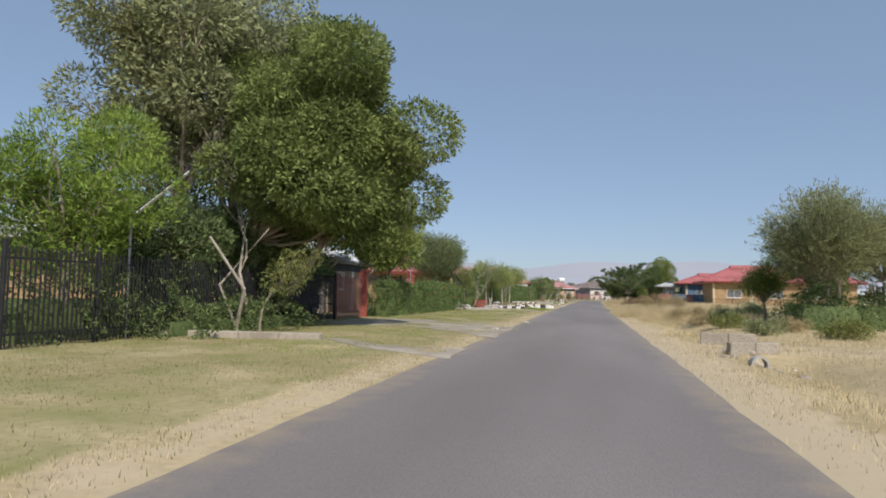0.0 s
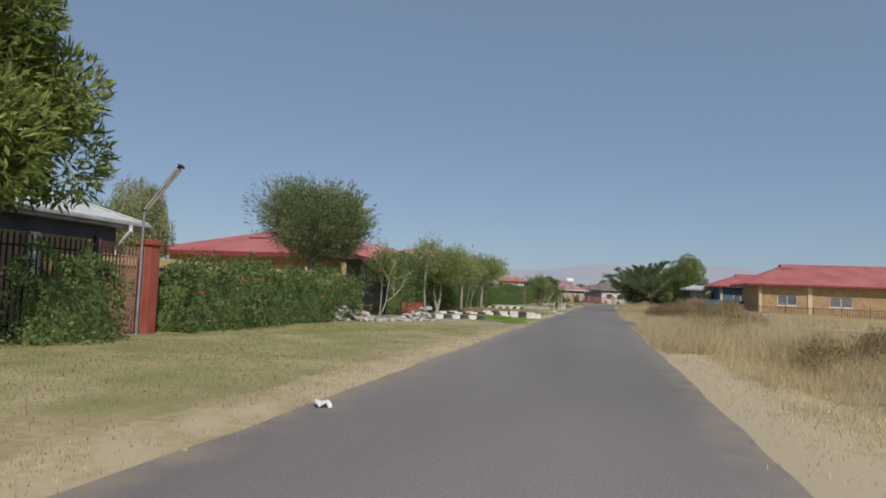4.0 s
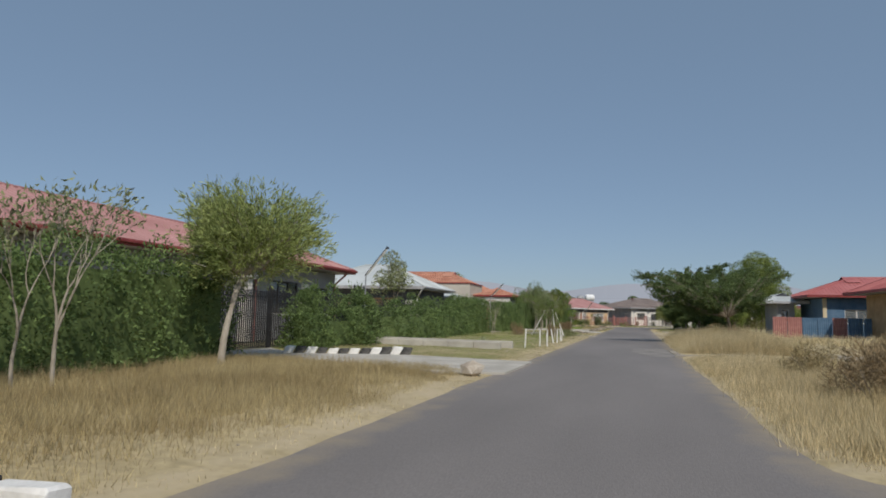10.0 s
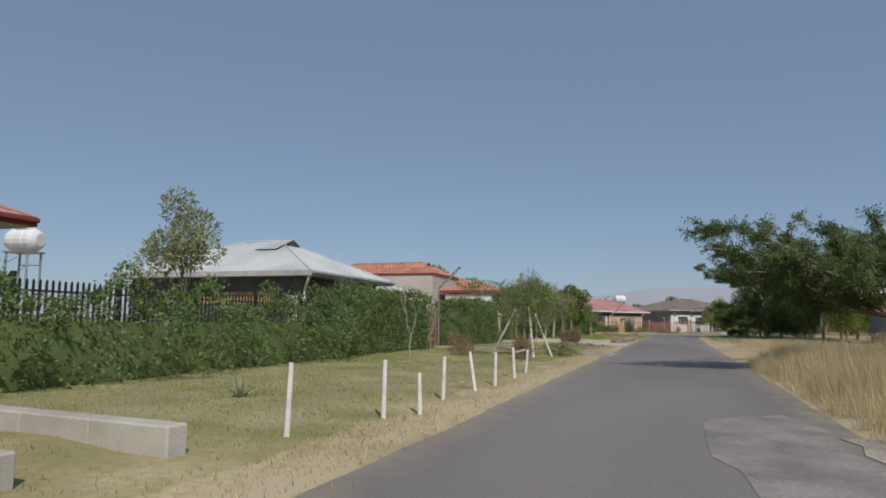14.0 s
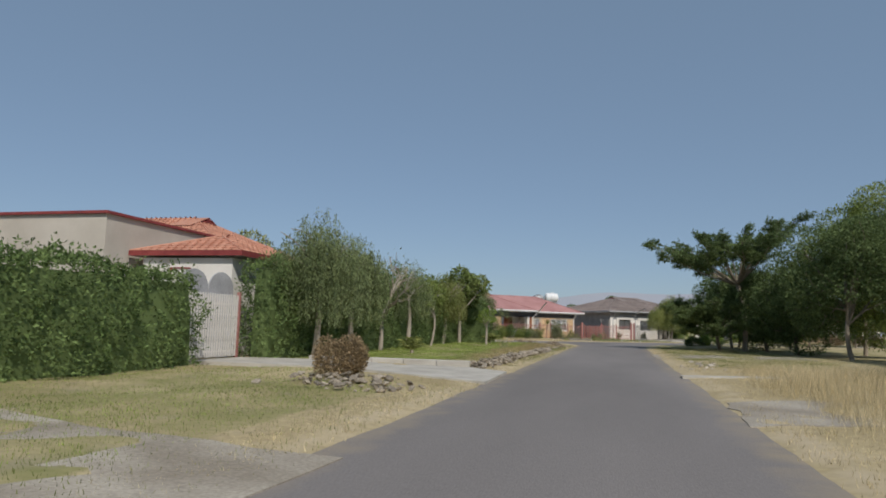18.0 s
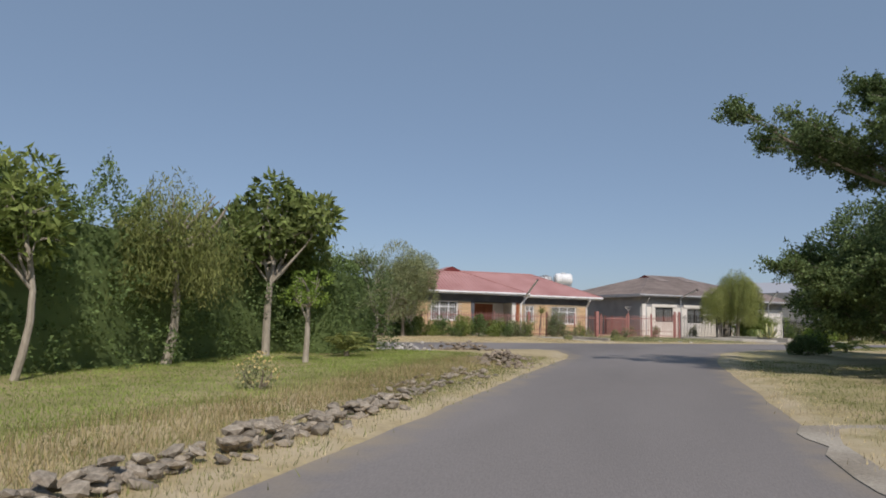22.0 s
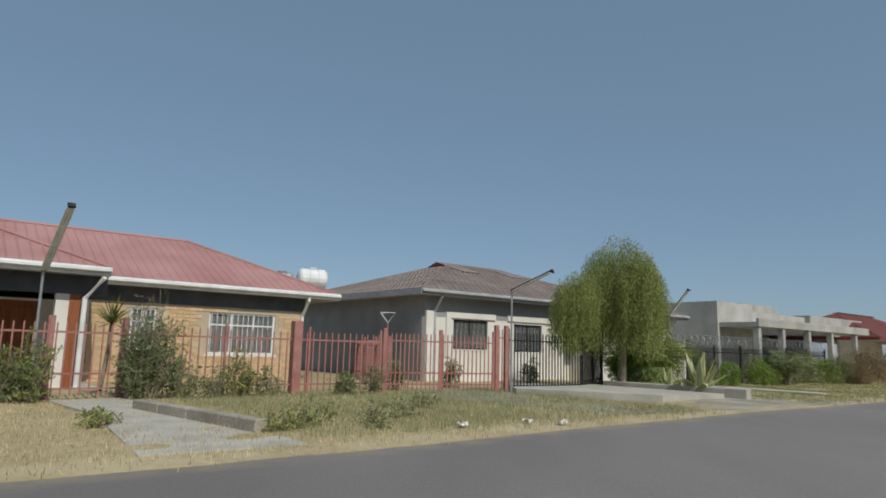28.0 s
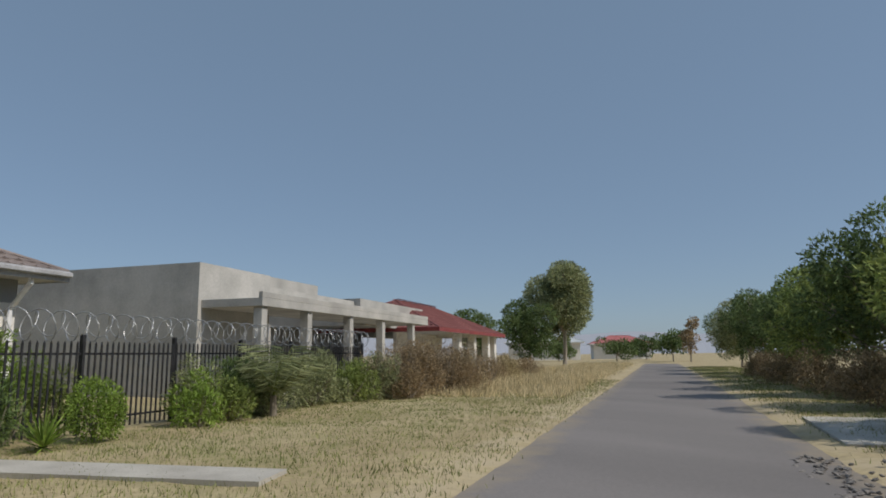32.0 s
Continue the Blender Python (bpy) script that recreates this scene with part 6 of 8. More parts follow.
# red meter box on the verge
mb = thing("meter_box", "faded red metal utility box with two doors on the verge", "utility box", at(-9.05, 23.35, 42))
part("body", boxes((-0.6, 0.6, -0.28, 0.28, -0.05, 0.60), bevel=0.015), REDBOX, mb)
part("lid", boxes((-0.63, 0.63, -0.31, 0.31, 0.60, 0.64), bevel=0.01), REDBOX, mb)
for xa, xb in ((-0.56, -0.02), (0.02, 0.56)):
    d = part("door", boxes((xa, xb, -0.30, -0.281, 0.04, 0.56), bevel=0.005), REDBOX, mb)
    part("handle", boxes((xb - 0.1, xb - 0.04, -0.325, -0.30, 0.28, 0.36)), GREYIRON, d)
part("notice", boxes((0.6, 0.608, -0.2, 0.05, 0.2, 0.48), (0.6, 0.608, 0.1, 0.2, 0.3, 0.5)), WHITEPAINT, mb, "worn white paper notice")

kerb_row(" painted concrete kerb stone edging the verge", (-7.75, 20.3), (-5.0, 22.15), 8, first=0, h=0.2)
kerb_row(" painted concrete kerb stone edging the verge", (-9.0, 27.6), (-4.75, 29.0), 10, first=1, h=0.14, w=0.2)
kerb_row(" painted concrete kerb block at the culvert's end", (-4.7, 29.02), (-3.25, 29.1), 3, first=0, h=0.36, w=0.3)
kerb_row(" painted concrete kerb stone edging the verge", (-8.8, 29.0), (-6.5, 30.2), 5, first=1, h=0.14, w=0.2)
kerb_row(" painted concrete kerb stone edging the verge", (-6.48, 30.25), (-3.05, 30.62), 7, first=0, h=0.24, w=0.22)
kerb_row(" painted slanting kerb stone beside the driveway", (-9.2, 44.0), (-5.9, 45.6), 12, first=0, h=0.24, skew=0.5)
for name, p0, p1, h, w, lab in (("culvert_wall", (-9.7, 52.45), (-4.45, 52.2), 0.21, 0.25, "low pale concrete culvert wall beside the verge"),
                                ("culvert_wall", (-10.4, 54.3), (-4.25, 53.75), 0.23, 0.25, "low pale concrete culvert wall beside the verge"),
                                ("culvert_wall", (-8.2, 91.35), (-3.35, 91.75), 0.16, 0.3, "low pale concrete edge wall of the driveway"),
                                ("culvert_wall", (3.17, -12.2), (4.6, -12.4), 0.33, 0.2, "low weathered concrete culvert head wall"),
                                ("culvert_wall", (3.28, -15.45), (4.45, -15.05), 0.29, 0.2, "low weathered concrete culvert head wall"),
                                ("culvert_wall", (-10.4, -17.3), (-6.3, -16.8), 0.16, 0.3, "low broken concrete wall under the trees"),
                                ("plinth_kerb", E(16.65, -0.8), E(17.2, -5.6), 0.26, 0.35, "low concrete kerb of the raised drive"),
                                ("plinth_kerb", E(1.05, -2.3), E(1.78, -6.2), 0.19, 0.22, "low grey stone kerb beside the path")):
    ln = math.hypot(p1[0] - p0[0], p1[1] - p0[1])
    bm = bmesh.new()
    n = 1 if "raised drive" in lab else max(int(ln / 0.9), 2)
    for i in range(n):
        box(bm, ln * i / n + 0.006, ln * (i + 1) / n - 0.006, -w / 2, w / 2, -0.25, h)
    bmesh.ops.bevel(bm, geom=bm.edges[:], offset=0.018, segments=1, affect="EDGES")
    ob = part(name, bm, GRAVEL if "weathered" in lab or "broken" in lab or "stone" in lab else CONC, m=at(p0[0], p0[1], math.degrees(math.atan2(p1[1] - p0[1], p1[0] - p0[0]))))
    tagged(ob, lab, "low wall")
pipe = thing("culvert_pipe", "dark concrete drain pipe end in the ditch", "pipe", at(3.35, -18.1, 5, -0.08))
V, Fc = [], []
for i, (yy, r) in enumerate(((0, 0.17), (0, 0.13), (0.22, 0.13), (0.22, 0.17))):
    for k in range(16):
        a = 2 * math.pi * k / 16
        V.append((r * math.cos(a), yy, 0.12 + r * math.sin(a)))
for i in range(4):
    for k in range(16):
        Fc.append((i * 16 + k, i * 16 + (k + 1) % 16, ((i + 1) % 4) * 16 + (k + 1) % 16, ((i + 1) % 4) * 16 + k))
part("pipe", (V, Fc), RAWCONC, pipe)

for i, (x, y, h, tx_) in enumerate(((-3.95, 55.1, 0.80, 3), (-3.55, 56.8, 0.76, 1), (-3.3, 57.5, 0.58, -2), (-3.5, 59.1, 0.70, 2), (-3.35, 60.5, 0.72, -10), (-3.3, 61.8, 0.68, 1), (-3.3, 63.6, 0.70, -3), (-3.45, 65.6, 0.60, 6))):
    ob = part("stake", tubes([([(0, 0, -0.1), (0, 0, h)], 0.035, 0.028, 7)]), WHITEPAINT, m=at(x, y) @ pose(0, 0, 0, tx_ * 0.5, tx_))
    tagged(ob, "white-painted wooden stake in the verge", "stake", "white stakes")
ob = part("rail", tubes([([(0, 0, 0), (-0.15, 2.0, -0.02)], 0.03, 0.03, 6)]), STICK, m=at(-3.3, 63.6) @ pose(0, 0, 0.58))
tagged(ob, "weathered horizontal pole tied to white stakes", "pole")

# lamps
tube_lamp("street_lamp", "thin grey post with slanting fluorescent street light", -10.4, -18.6, 3.0, (-9.3, -18.0, 4.2))
tube_lamp("street_lamp", "thin grey post with slanting fluorescent street light", -9.9, 4.35, 2.96, (-8.95, 4.25, 3.96))
tube_lamp("street_lamp", "thin grey post with slanting fluorescent street light", -10.3, 22.6, 2.95, (-9.5, 23.3, 3.35))
tube_lamp("street_lamp", "thin grey post with slanting fluorescent street light", -10.02, 51.98, 2.91, (-9.1, 51.94, 4.03))
tube_lamp("street_lamp", "thin grey post with slanting fluorescent street light", -10.3, 78.4, 2.9, (-9.3, 78.5, 3.92))
lx, ly = E(-0.35, 0.55)
tube_lamp("street_lamp", "thin post with slanting fluorescent street light by the red gate", lx, ly, 2.7, (-5.82, 143.0, 3.9))
tube_lamp("street_lamp", "thin post with slanting fluorescent street light by the dark gate", 3.54, 150.15, 3.08, (4.6, 149.25, 3.6))
tube_lamp("street_lamp", "thin post with slanting fluorescent street light by the palms", 10.31, 156.17, 2.79, (10.9, 155.65, 3.78))
bp = thing("bracket_post", "thin red post with a small white V-shaped bracket on top", "post", at(*E(8.6, 0.9)))
part("pole", tubes([([(0, 0, -0.1), (0, 0, 1.95)], 0.02, 0.02, 6)]), REDIRON, bp)
part("bracket", tubes([([(-0.22, 0, 2.25), (0, 0, 1.95), (0.22, 0, 2.25), (-0.22, 0, 2.25)], 0.02, 0.02, 5)]), WHITEIRON, bp)

# black fence and gate of the grey house
fence("gate", "tall closed black iron picket gate", (-11.3, 42.4), (-11.3, 46.8), 1.95, BLACKIRON, gap=0.11, w=0.06, rails=(0.1, 0.88), category="gate", posts=2.2)
fence("fence", "black iron picket fence above a green hedge", (-11.3, 46.9), (-11.2, 54.0), 2.0, BLACKIRON, gap=0.11, w=0.05, rails=(0.12, 0.88))
fence("gate", "narrow black iron picket gate by the lamp post", (-11.0, 53.2), (-11.3, 54.9), 2.35, BLACKIRON, gap=0.1, w=0.06, rails=(0.1, 0.88), category="gate", posts=9)
fence("fence", "black iron picket fence above a green hedge", (-11.3, 55.0), (-11.3, 70.0), 1.95, BLACKIRON, gap=0.14, w=0.05, rails=(0.12, 0.88))
fence("gate", "red iron picket gate between clipped hedges", (-10.6, 77.2), (-10.5, 78.6), 1.75, REDIRON, gap=0.1, rails=(0.1, 0.88), category="gate", posts=9, post_w=0.12)
tagged(part("gate_pillar", boxes((-0.22, 0.22, -0.22, 0.22, -0.1, 2.1), bevel=0.012), TANBRICK, m=at(-10.9, 76.9)), "brown brick gate pillar beside the hedge", "pillar")
# white gate with arched panels
wg = thing("gate", "closed white iron gate before arched white panels", "gate", at(-10.2, 87.9, 90))
me_w = picket_mesh(0.06, 1.78)
me_w.materials.append(WHITEIRON)
for i in range(22):
    part("picket", me_w, None, wg, m=pose(0.08 + i * 0.115, -0.02, 0.08))
for z in (0.2, 1.55):
    part("rail", boxes((0, 2.6, 0, 0.03, z, z + 0.05)), WHITEIRON, wg)
for x in (0.0, 2.6):
    part("post", boxes((x - 0.05, x + 0.05, -0.05, 0.05, -0.1, 1.95), bevel=0.008), WHITEIRON if x == 0 else REDIRON, wg)
for k in range(2):
    c = 0.68 + k * 1.28
    V = [(c - 0.62, 0.2, 0.1), (c + 0.62, 0.2, 0.1)] + [(c + 0.62 * math.cos(a), 0.2, 2.0 + 0.5 * math.sin(a)) for a in np.linspace(0, math.pi, 13)]
    V += [(x, 0.24, z) for x, y, z in V]
    n = 15
    Fc = [tuple(range(n)), tuple(range(2 * n - 1, n - 1, -1))] + [(i, i + n, (i + 1) % n + n, (i + 1) % n) for i in range(n)]
    part("arch_panel", (V, Fc), FASCIA_G, wg)

# parked car behind the shaded gate
car = thing("car", "dark blue parked car in deep shade behind the gate", "car", at(-12.6, -6.2, 90))
prof = [(-2.0, 0.35), (-2.05, 0.75), (-1.75, 0.92), (-1.1, 1.0), (-0.55, 1.42), (0.75, 1.45), (1.5, 1.02), (1.95, 0.95), (2.05, 0.6), (1.95, 0.35)]
V = [(x, s * (0.82 if z < 1.1 else 0.62), z) for s in (-1, 1) for x, z in prof]
n = len(prof)
part("body", (V, [tuple(range(n - 1, -1, -1)), tuple(range(n, 2 * n))] + [(i, (i + 1) % n, (i + 1) % n + n, i + n) for i in range(n)]), CARPAINT, car)
for s in (-1, 1):
    part("side_window", ([(-0.95, s * 0.835, 1.05), (1.2, s * 0.835, 1.07), (0.72, s * 0.665, 1.38), (-0.5, s * 0.665, 1.36)], [(0, 1, 2, 3)]), DARKWOOD, car)
    for x in (-1.3, 1.3):
        w = part("tyre", tubes([([(x, s * 0.70, 0.31), (x, s * 0.88, 0.31)], 0.31, 0.31, 18)]), RUBBER, car)
        part("rim", tubes([([(x, s * 0.86, 0.31), (x, s * 0.89, 0.31)], 0.19, 0.17, 14)]), GREYIRON, w)
    part("headlight", boxes((1.9, 2.03, s * 0.62 - 0.15, s * 0.62 + 0.15, 0.66, 0.82), bevel=0.02), WHITEPAINT, car)

# ---- stones ----
rng = random.Random(4)
pl = []
for i in range(270):
    t, u = rng.random(), rng.uniform(-1, 1)
    x, y = -9.6 + 3.0 * t, 14.6 + 3.6 * t
    prof_h = 0.58 * (1 - u * u) * (0.55 + 0.45 * math.sin(t * 7 + 1))
    pl.append((x + 0.75 * u * 0.6, y - 0.75 * u * 0.8, prof_h * rng.uniform(0.1, 1.0)))
stone_heap("rubble_pile", "heap of pale broken stone rubble before the gate", pl, RUBBLE, size=(0.16, 0.40), seed=2)
for seg in range(2):
    pl = []
    for i in range(290):
        t = (seg + rng.random()) / 2
        u = rng.gauss(0, 0.14)
        pl.append((-3.2 + 0.55 * t + u, 91.8 + 17.2 * t, rng.uniform(0.0, 0.27) * (1 - 0.35 * t) * max(0.2, 1 - abs(u) * 2.2)))
    stone_heap("stone_wall", "tumbled low dry-stone wall along the verge", pl, WALLSTONE, "stone wall", (0.13, 0.27), 3 + seg)
pl = [(-2.85 + rng.gauss(0, 0.3), 109.5 + rng.random() * 5, rng.uniform(0, 0.08)) for i in range(120)]
stone_heap("stone_heap", "low heap of grey field stones on the verge", pl, WALLSTONE, size=(0.07, 0.2), seed=5)
pl = []
for i in range(290):
    t, u, w = rng.random(), rng.gauss(0, 0.45), rng.random()
    pl.append((-2.8 - 0.55 * t + u, 116.2 + 4.6 * t, 0.32 * math.exp(-(u / 0.5) ** 2) * math.sin(0.3 + 2.6 * t) * (0.35 + 0.65 * w)))
stone_heap("stone_heap", "low heap of brown field stones on the verge", pl, BROWNSTONE, size=(0.09, 0.22), seed=6)
pl = [(-7.3 + rng.gauss(0, 0.5), 122.2 + rng.gauss(0, 0.35), max(0.02, 0.35 * math.exp(-rng.random() * 2) * rng.random())) for i in range(110)]
stone_heap("gravel_heap", "small heap of pale gravel beside the side road", pl, RUBBLE, size=(0.08, 0.22), seed=7)
pl = [(-5.9 + rng.gauss(0, 0.6), 124.6 + rng.gauss(0, 0.35), max(0.02, 0.3 * rng.random() ** 2)) for i in range(80)]
stone_heap("earth_heap", "small heap of brown earth clods beside the side road", pl, BROWNSTONE, size=(0.12, 0.3), seed=8)
pl = [(-4.4 + rng.gauss(0, 0.6), 85.2 + rng.gauss(0, 0.55), abs(rng.gauss(0, 0.06))) for i in range(110)]
stone_heap("stone_heap", "scattered grey rocks round the clipped brown bush", pl, WALLSTONE, size=(0.08, 0.26), seed=9)
pl = [(rng.uniform(-4.2, -2.3), rng.choice((rng.uniform(-14, 14), rng.uniform(31, 52), rng.uniform(60, 75))), 0.0) for i in range(60)]
stone_heap("loose_stones", "scattered small pale stones on the road edge", pl, STONE, "stones", (0.05, 0.14), 10)
pl = [(4.1 + rng.gauss(0, 0.5), 96 + rng.random() * 6, 0.0) for i in range(30)] + [(3.7 + rng.gauss(0, 0.4), -16 + rng.gauss(0, 1.3), 0.0) for i in range(26)]
stone_heap("loose_stones", "scattered grey rocks along the ditch", pl, STONE, "stones", (0.1, 0.34), 11)
tagged(part("boulder", stone_mesh(31), STONE, m=at(-3.05, 41.6, 30, 0.14) @ Matrix.Diagonal((0.62, 0.5, 0.6, 1))), "rounded grey boulder at the driveway's corner", "boulder")
pl = [E(19.6 + 6.4 * rng.random(), -11.35 + rng.gauss(0, 0.16)) + (0.05,) for i in range(230)]
stone_heap("rough_patch", "crumbled asphalt lumps on the road's edge", pl, PATCH, "debris", (0.04, 0.11), 12)
for i, (x, y) in enumerate(((*E(4.8, -7.1),), (*E(6.8, -7.45),), (-3.15, -8.45), (-2.7, -1.5), (*E(6.2, -7.2),))):
    bm = bmesh.new()
    bmesh.ops.create_grid(bm, x_segments=5, y_segments=5, size=0.09)
    r2 = random.Random(i)
    for v in bm.verts:
        v.co.z = r2.uniform(0.0, 0.09)
    tagged(part("litter", bm, WHITEPAINT, m=at(x, y, 40 * i, 0.01)), "crumpled scrap of white litter on the grass", "litter", "litter")

# ---- trees and hedges, first stretch ----
round_tree("tree", "tall dense broadleaf tree with yellow-green spreading crown by the gate", -11.1, -11.1, 10.6, 4.5, 1.6, L_BROAD, 21, length=0.18, width=0.075, density=140, k=80, size=0.26, lean=(2.6, -0.2), tr=0.2, trunks=3, flat=0.75, up=-0.25)
round_tree("tree", "tall grey-green tree with airy crown", -12.6, -9.0, 14.5, 4.4, 3.0, L_OLIVE, 22, length=0.22, width=0.07, density=60, k=40, size=0.30, tr=0.22, trunks=2)
round_tree("tree", "tall grey-green tree with airy crown", -13.8, -12.2, 13.0, 4.0, 3.0, L_OLIVE, 23, length=0.22, width=0.07, density=60, k=34, size=0.32, tr=0.2)
round_tree("tree", "bright green feathery tree over the fence", -11.4, -19.6, 5.7, 2.6, 1.2, L_FRESH, 24, length=0.16, width=0.04, density=130, k=26, size=0.36, tr=0.1, up=0.5)
bare_tree("tree", "bare grey leafless tree with many fine twigs", -9.6, -14.2, 6.0, 25, None, tr=0.07, spread=0.42, depth=6, lean=(-0.35, 0.15))
round_tree("sapling", "thin sapling with hanging pale leaves", -8.7, -15.4, 2.5, 0.75, 0.9, L_WILLOW, 26, length=0.12, width=0.03, density=120, k=8, size=0.5, tr=0.04, up=-0.8, lean=(0.7, 0.2))
tagged(part("fallen_trunk", tubes([([(-0.2, 0.3, -0.05), (0.25, -0.1, 1.2), (-0.55, -0.6, 2.6)], 0.06, 0.035, 8), ([(-0.1, 0.3, -0.05), (-0.5, -0.1, 1.3), (0.6, 0.5, 2.9)], 0.05, 0.025, 8)]), PALEBARK, m=at(-9.3, -15.6)), "pair of bare leaning grey tree trunks", "trunk")
round_tree("tree", "upright bushy light-green tree with silvery leaves", -10.1, 0.2, 7.9, 2.15, 1.3, L_MID, 27, length=0.24, width=0.055, density=120, k=46, size=0.34, tr=0.1, up=0.35, flat=1.1)
brush_tree("tree", "round dense feathery tree with dark underside", -11.5, 16.8, 5.75, 2.75, 2.05, 28, leaf=L_GREYGREEN, twigs=9500, tr=0.12, trunks=2, leafy=1.1)
willow("tree", "pale weeping tree behind the red roof", -25.0, 22.5, 7.2, 2.6, 29, leaf=L_OLIVE, low=2.0, strands=700, z0=2.4, length=0.2, width=0.05)
bare_tree("sapling", "bent bare sapling leaning over the rubble", -8.6, 16.6, 3.2, 30, L_OLIVE, tr=0.045, spread=0.5, depth=4, lean=(0.5, 0.35), n_leaf=4)
willow("tree", "small weeping tree beside the arched gate", -9.9, 21.2, 3.9, 0.95, 31, low=1.5, strands=130, z0=1.6, tr=0.05)
willow("tree", "slender sparse weeping tree with pale trunk", -8.4, 24.2, 4.6, 0.95, 32, leaf=L_OLIVE, low=2.0, strands=75, z0=2.6, tr=0.06, bark=PALEBARK, lean=(0.1, 0.25))
brush_tree("tree", "feathery grey-green tree with forked pale trunk", -8.7, 27.4, 4.5, 1.95, 1.35, 33, leaf=L_TIPS, twigs=4400, bark=PALEBARK, lean=(0.0, 1.1), trunks=2)
brush_tree("tree", "thin half-bare feathery tree", -8.1, 31.5, 4.0, 1.4, 1.7, 34, leaf=L_TIPS, twigs=1700, bark=PALEBARK, lean=(0.0, 0.6), leafy=0.8)
bare_tree("sapling", "thin upright sapling with sparse leaves", -8.2, 35.4, 2.9, 35, L_OLIVE, tr=0.04, spread=0.25, depth=5, n_leaf=4)
bare_tree("sapling", "thin upright sapling with sparse leaves", -8.4, 34.9, 2.6, 36, L_OLIVE, tr=0.035, spread=0.25, depth=5, n_leaf=4)
brush_tree("tree", "rounded feathery tree with light-green tips", -8.4, 40.0, 4.3, 1.95, 1.7, 37, leaf=L_TIPS, twigs=3200, bark=PALEBARK, lean=(0.0, 1.2))
round_tree("tree", "slender young tree with pale green leaves behind the hedge", -13.4, 64.2, 5.1, 1.15, 2.0, L_OLIVE, 38, length=0.18, width=0.06, density=90, k=14, size=0.4, tr=0.05, up=0.3)
for k, (a, b, c, d, h, lab) in enumerate(((-10.9, -9.0, 5.2, 16.9, 1.62, "clipped green hedge with red flowers"), )):
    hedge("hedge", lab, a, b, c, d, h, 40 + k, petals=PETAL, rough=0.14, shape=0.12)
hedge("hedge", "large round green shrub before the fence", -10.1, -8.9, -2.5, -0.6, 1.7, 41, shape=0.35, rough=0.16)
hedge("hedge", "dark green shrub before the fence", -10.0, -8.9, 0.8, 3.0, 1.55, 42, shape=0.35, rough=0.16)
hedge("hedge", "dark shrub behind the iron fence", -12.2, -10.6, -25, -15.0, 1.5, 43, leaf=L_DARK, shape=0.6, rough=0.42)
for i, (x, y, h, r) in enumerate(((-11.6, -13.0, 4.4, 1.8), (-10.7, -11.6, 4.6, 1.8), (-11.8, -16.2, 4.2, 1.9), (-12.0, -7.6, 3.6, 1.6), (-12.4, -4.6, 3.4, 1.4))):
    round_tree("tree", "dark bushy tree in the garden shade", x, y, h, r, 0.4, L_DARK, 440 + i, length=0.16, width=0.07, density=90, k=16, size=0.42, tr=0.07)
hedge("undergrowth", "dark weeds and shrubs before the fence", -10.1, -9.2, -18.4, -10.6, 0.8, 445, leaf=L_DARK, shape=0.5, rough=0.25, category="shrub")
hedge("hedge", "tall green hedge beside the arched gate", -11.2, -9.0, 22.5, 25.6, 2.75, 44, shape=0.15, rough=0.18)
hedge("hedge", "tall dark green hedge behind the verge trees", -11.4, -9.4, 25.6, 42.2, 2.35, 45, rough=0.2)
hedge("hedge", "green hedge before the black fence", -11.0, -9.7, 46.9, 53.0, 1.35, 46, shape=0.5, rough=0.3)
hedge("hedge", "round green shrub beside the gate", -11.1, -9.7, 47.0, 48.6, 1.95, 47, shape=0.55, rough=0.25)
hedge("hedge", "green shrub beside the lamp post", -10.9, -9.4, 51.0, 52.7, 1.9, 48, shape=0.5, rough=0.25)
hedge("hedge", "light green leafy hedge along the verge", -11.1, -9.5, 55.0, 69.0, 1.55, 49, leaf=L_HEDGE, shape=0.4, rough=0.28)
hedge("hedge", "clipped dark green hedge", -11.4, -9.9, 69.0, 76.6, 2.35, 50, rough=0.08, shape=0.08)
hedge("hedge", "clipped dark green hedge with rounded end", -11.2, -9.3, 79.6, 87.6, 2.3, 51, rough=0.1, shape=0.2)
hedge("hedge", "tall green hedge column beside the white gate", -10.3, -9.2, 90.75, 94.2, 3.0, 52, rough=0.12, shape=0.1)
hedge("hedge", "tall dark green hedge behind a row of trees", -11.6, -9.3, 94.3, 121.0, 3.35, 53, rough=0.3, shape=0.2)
ball_bush("bush", "clipped round brown bush on the drive's edge", -5.15, 86.4, 0.62, 0.8, L_BROWN, 54, per=900, length=0.05, width=0.03, rough=0.45)
ball_bush("bush", "dry brown bush with thin stalks", -6.85, 71.0, 0.6, 0.7, L_BROWN, 55, per=400, length=0.12, width=0.012)
ball_bush("bush", "dry reddish bush on the verge", -4.55, 70.5, 0.55, 0.72, L_BROWN, 57, per=420, length=0.12, width=0.012)
ball_bush("brush_heap", "heap of cut branches and dry leaves", -3.9, 74.6, 0.95, 0.36, L_OLIVE, 58, per=200, length=0.14, width=0.03)
agave("agave", "small agave plant in the lawn", -6.3, 57.5, 12, 0.35, 59)

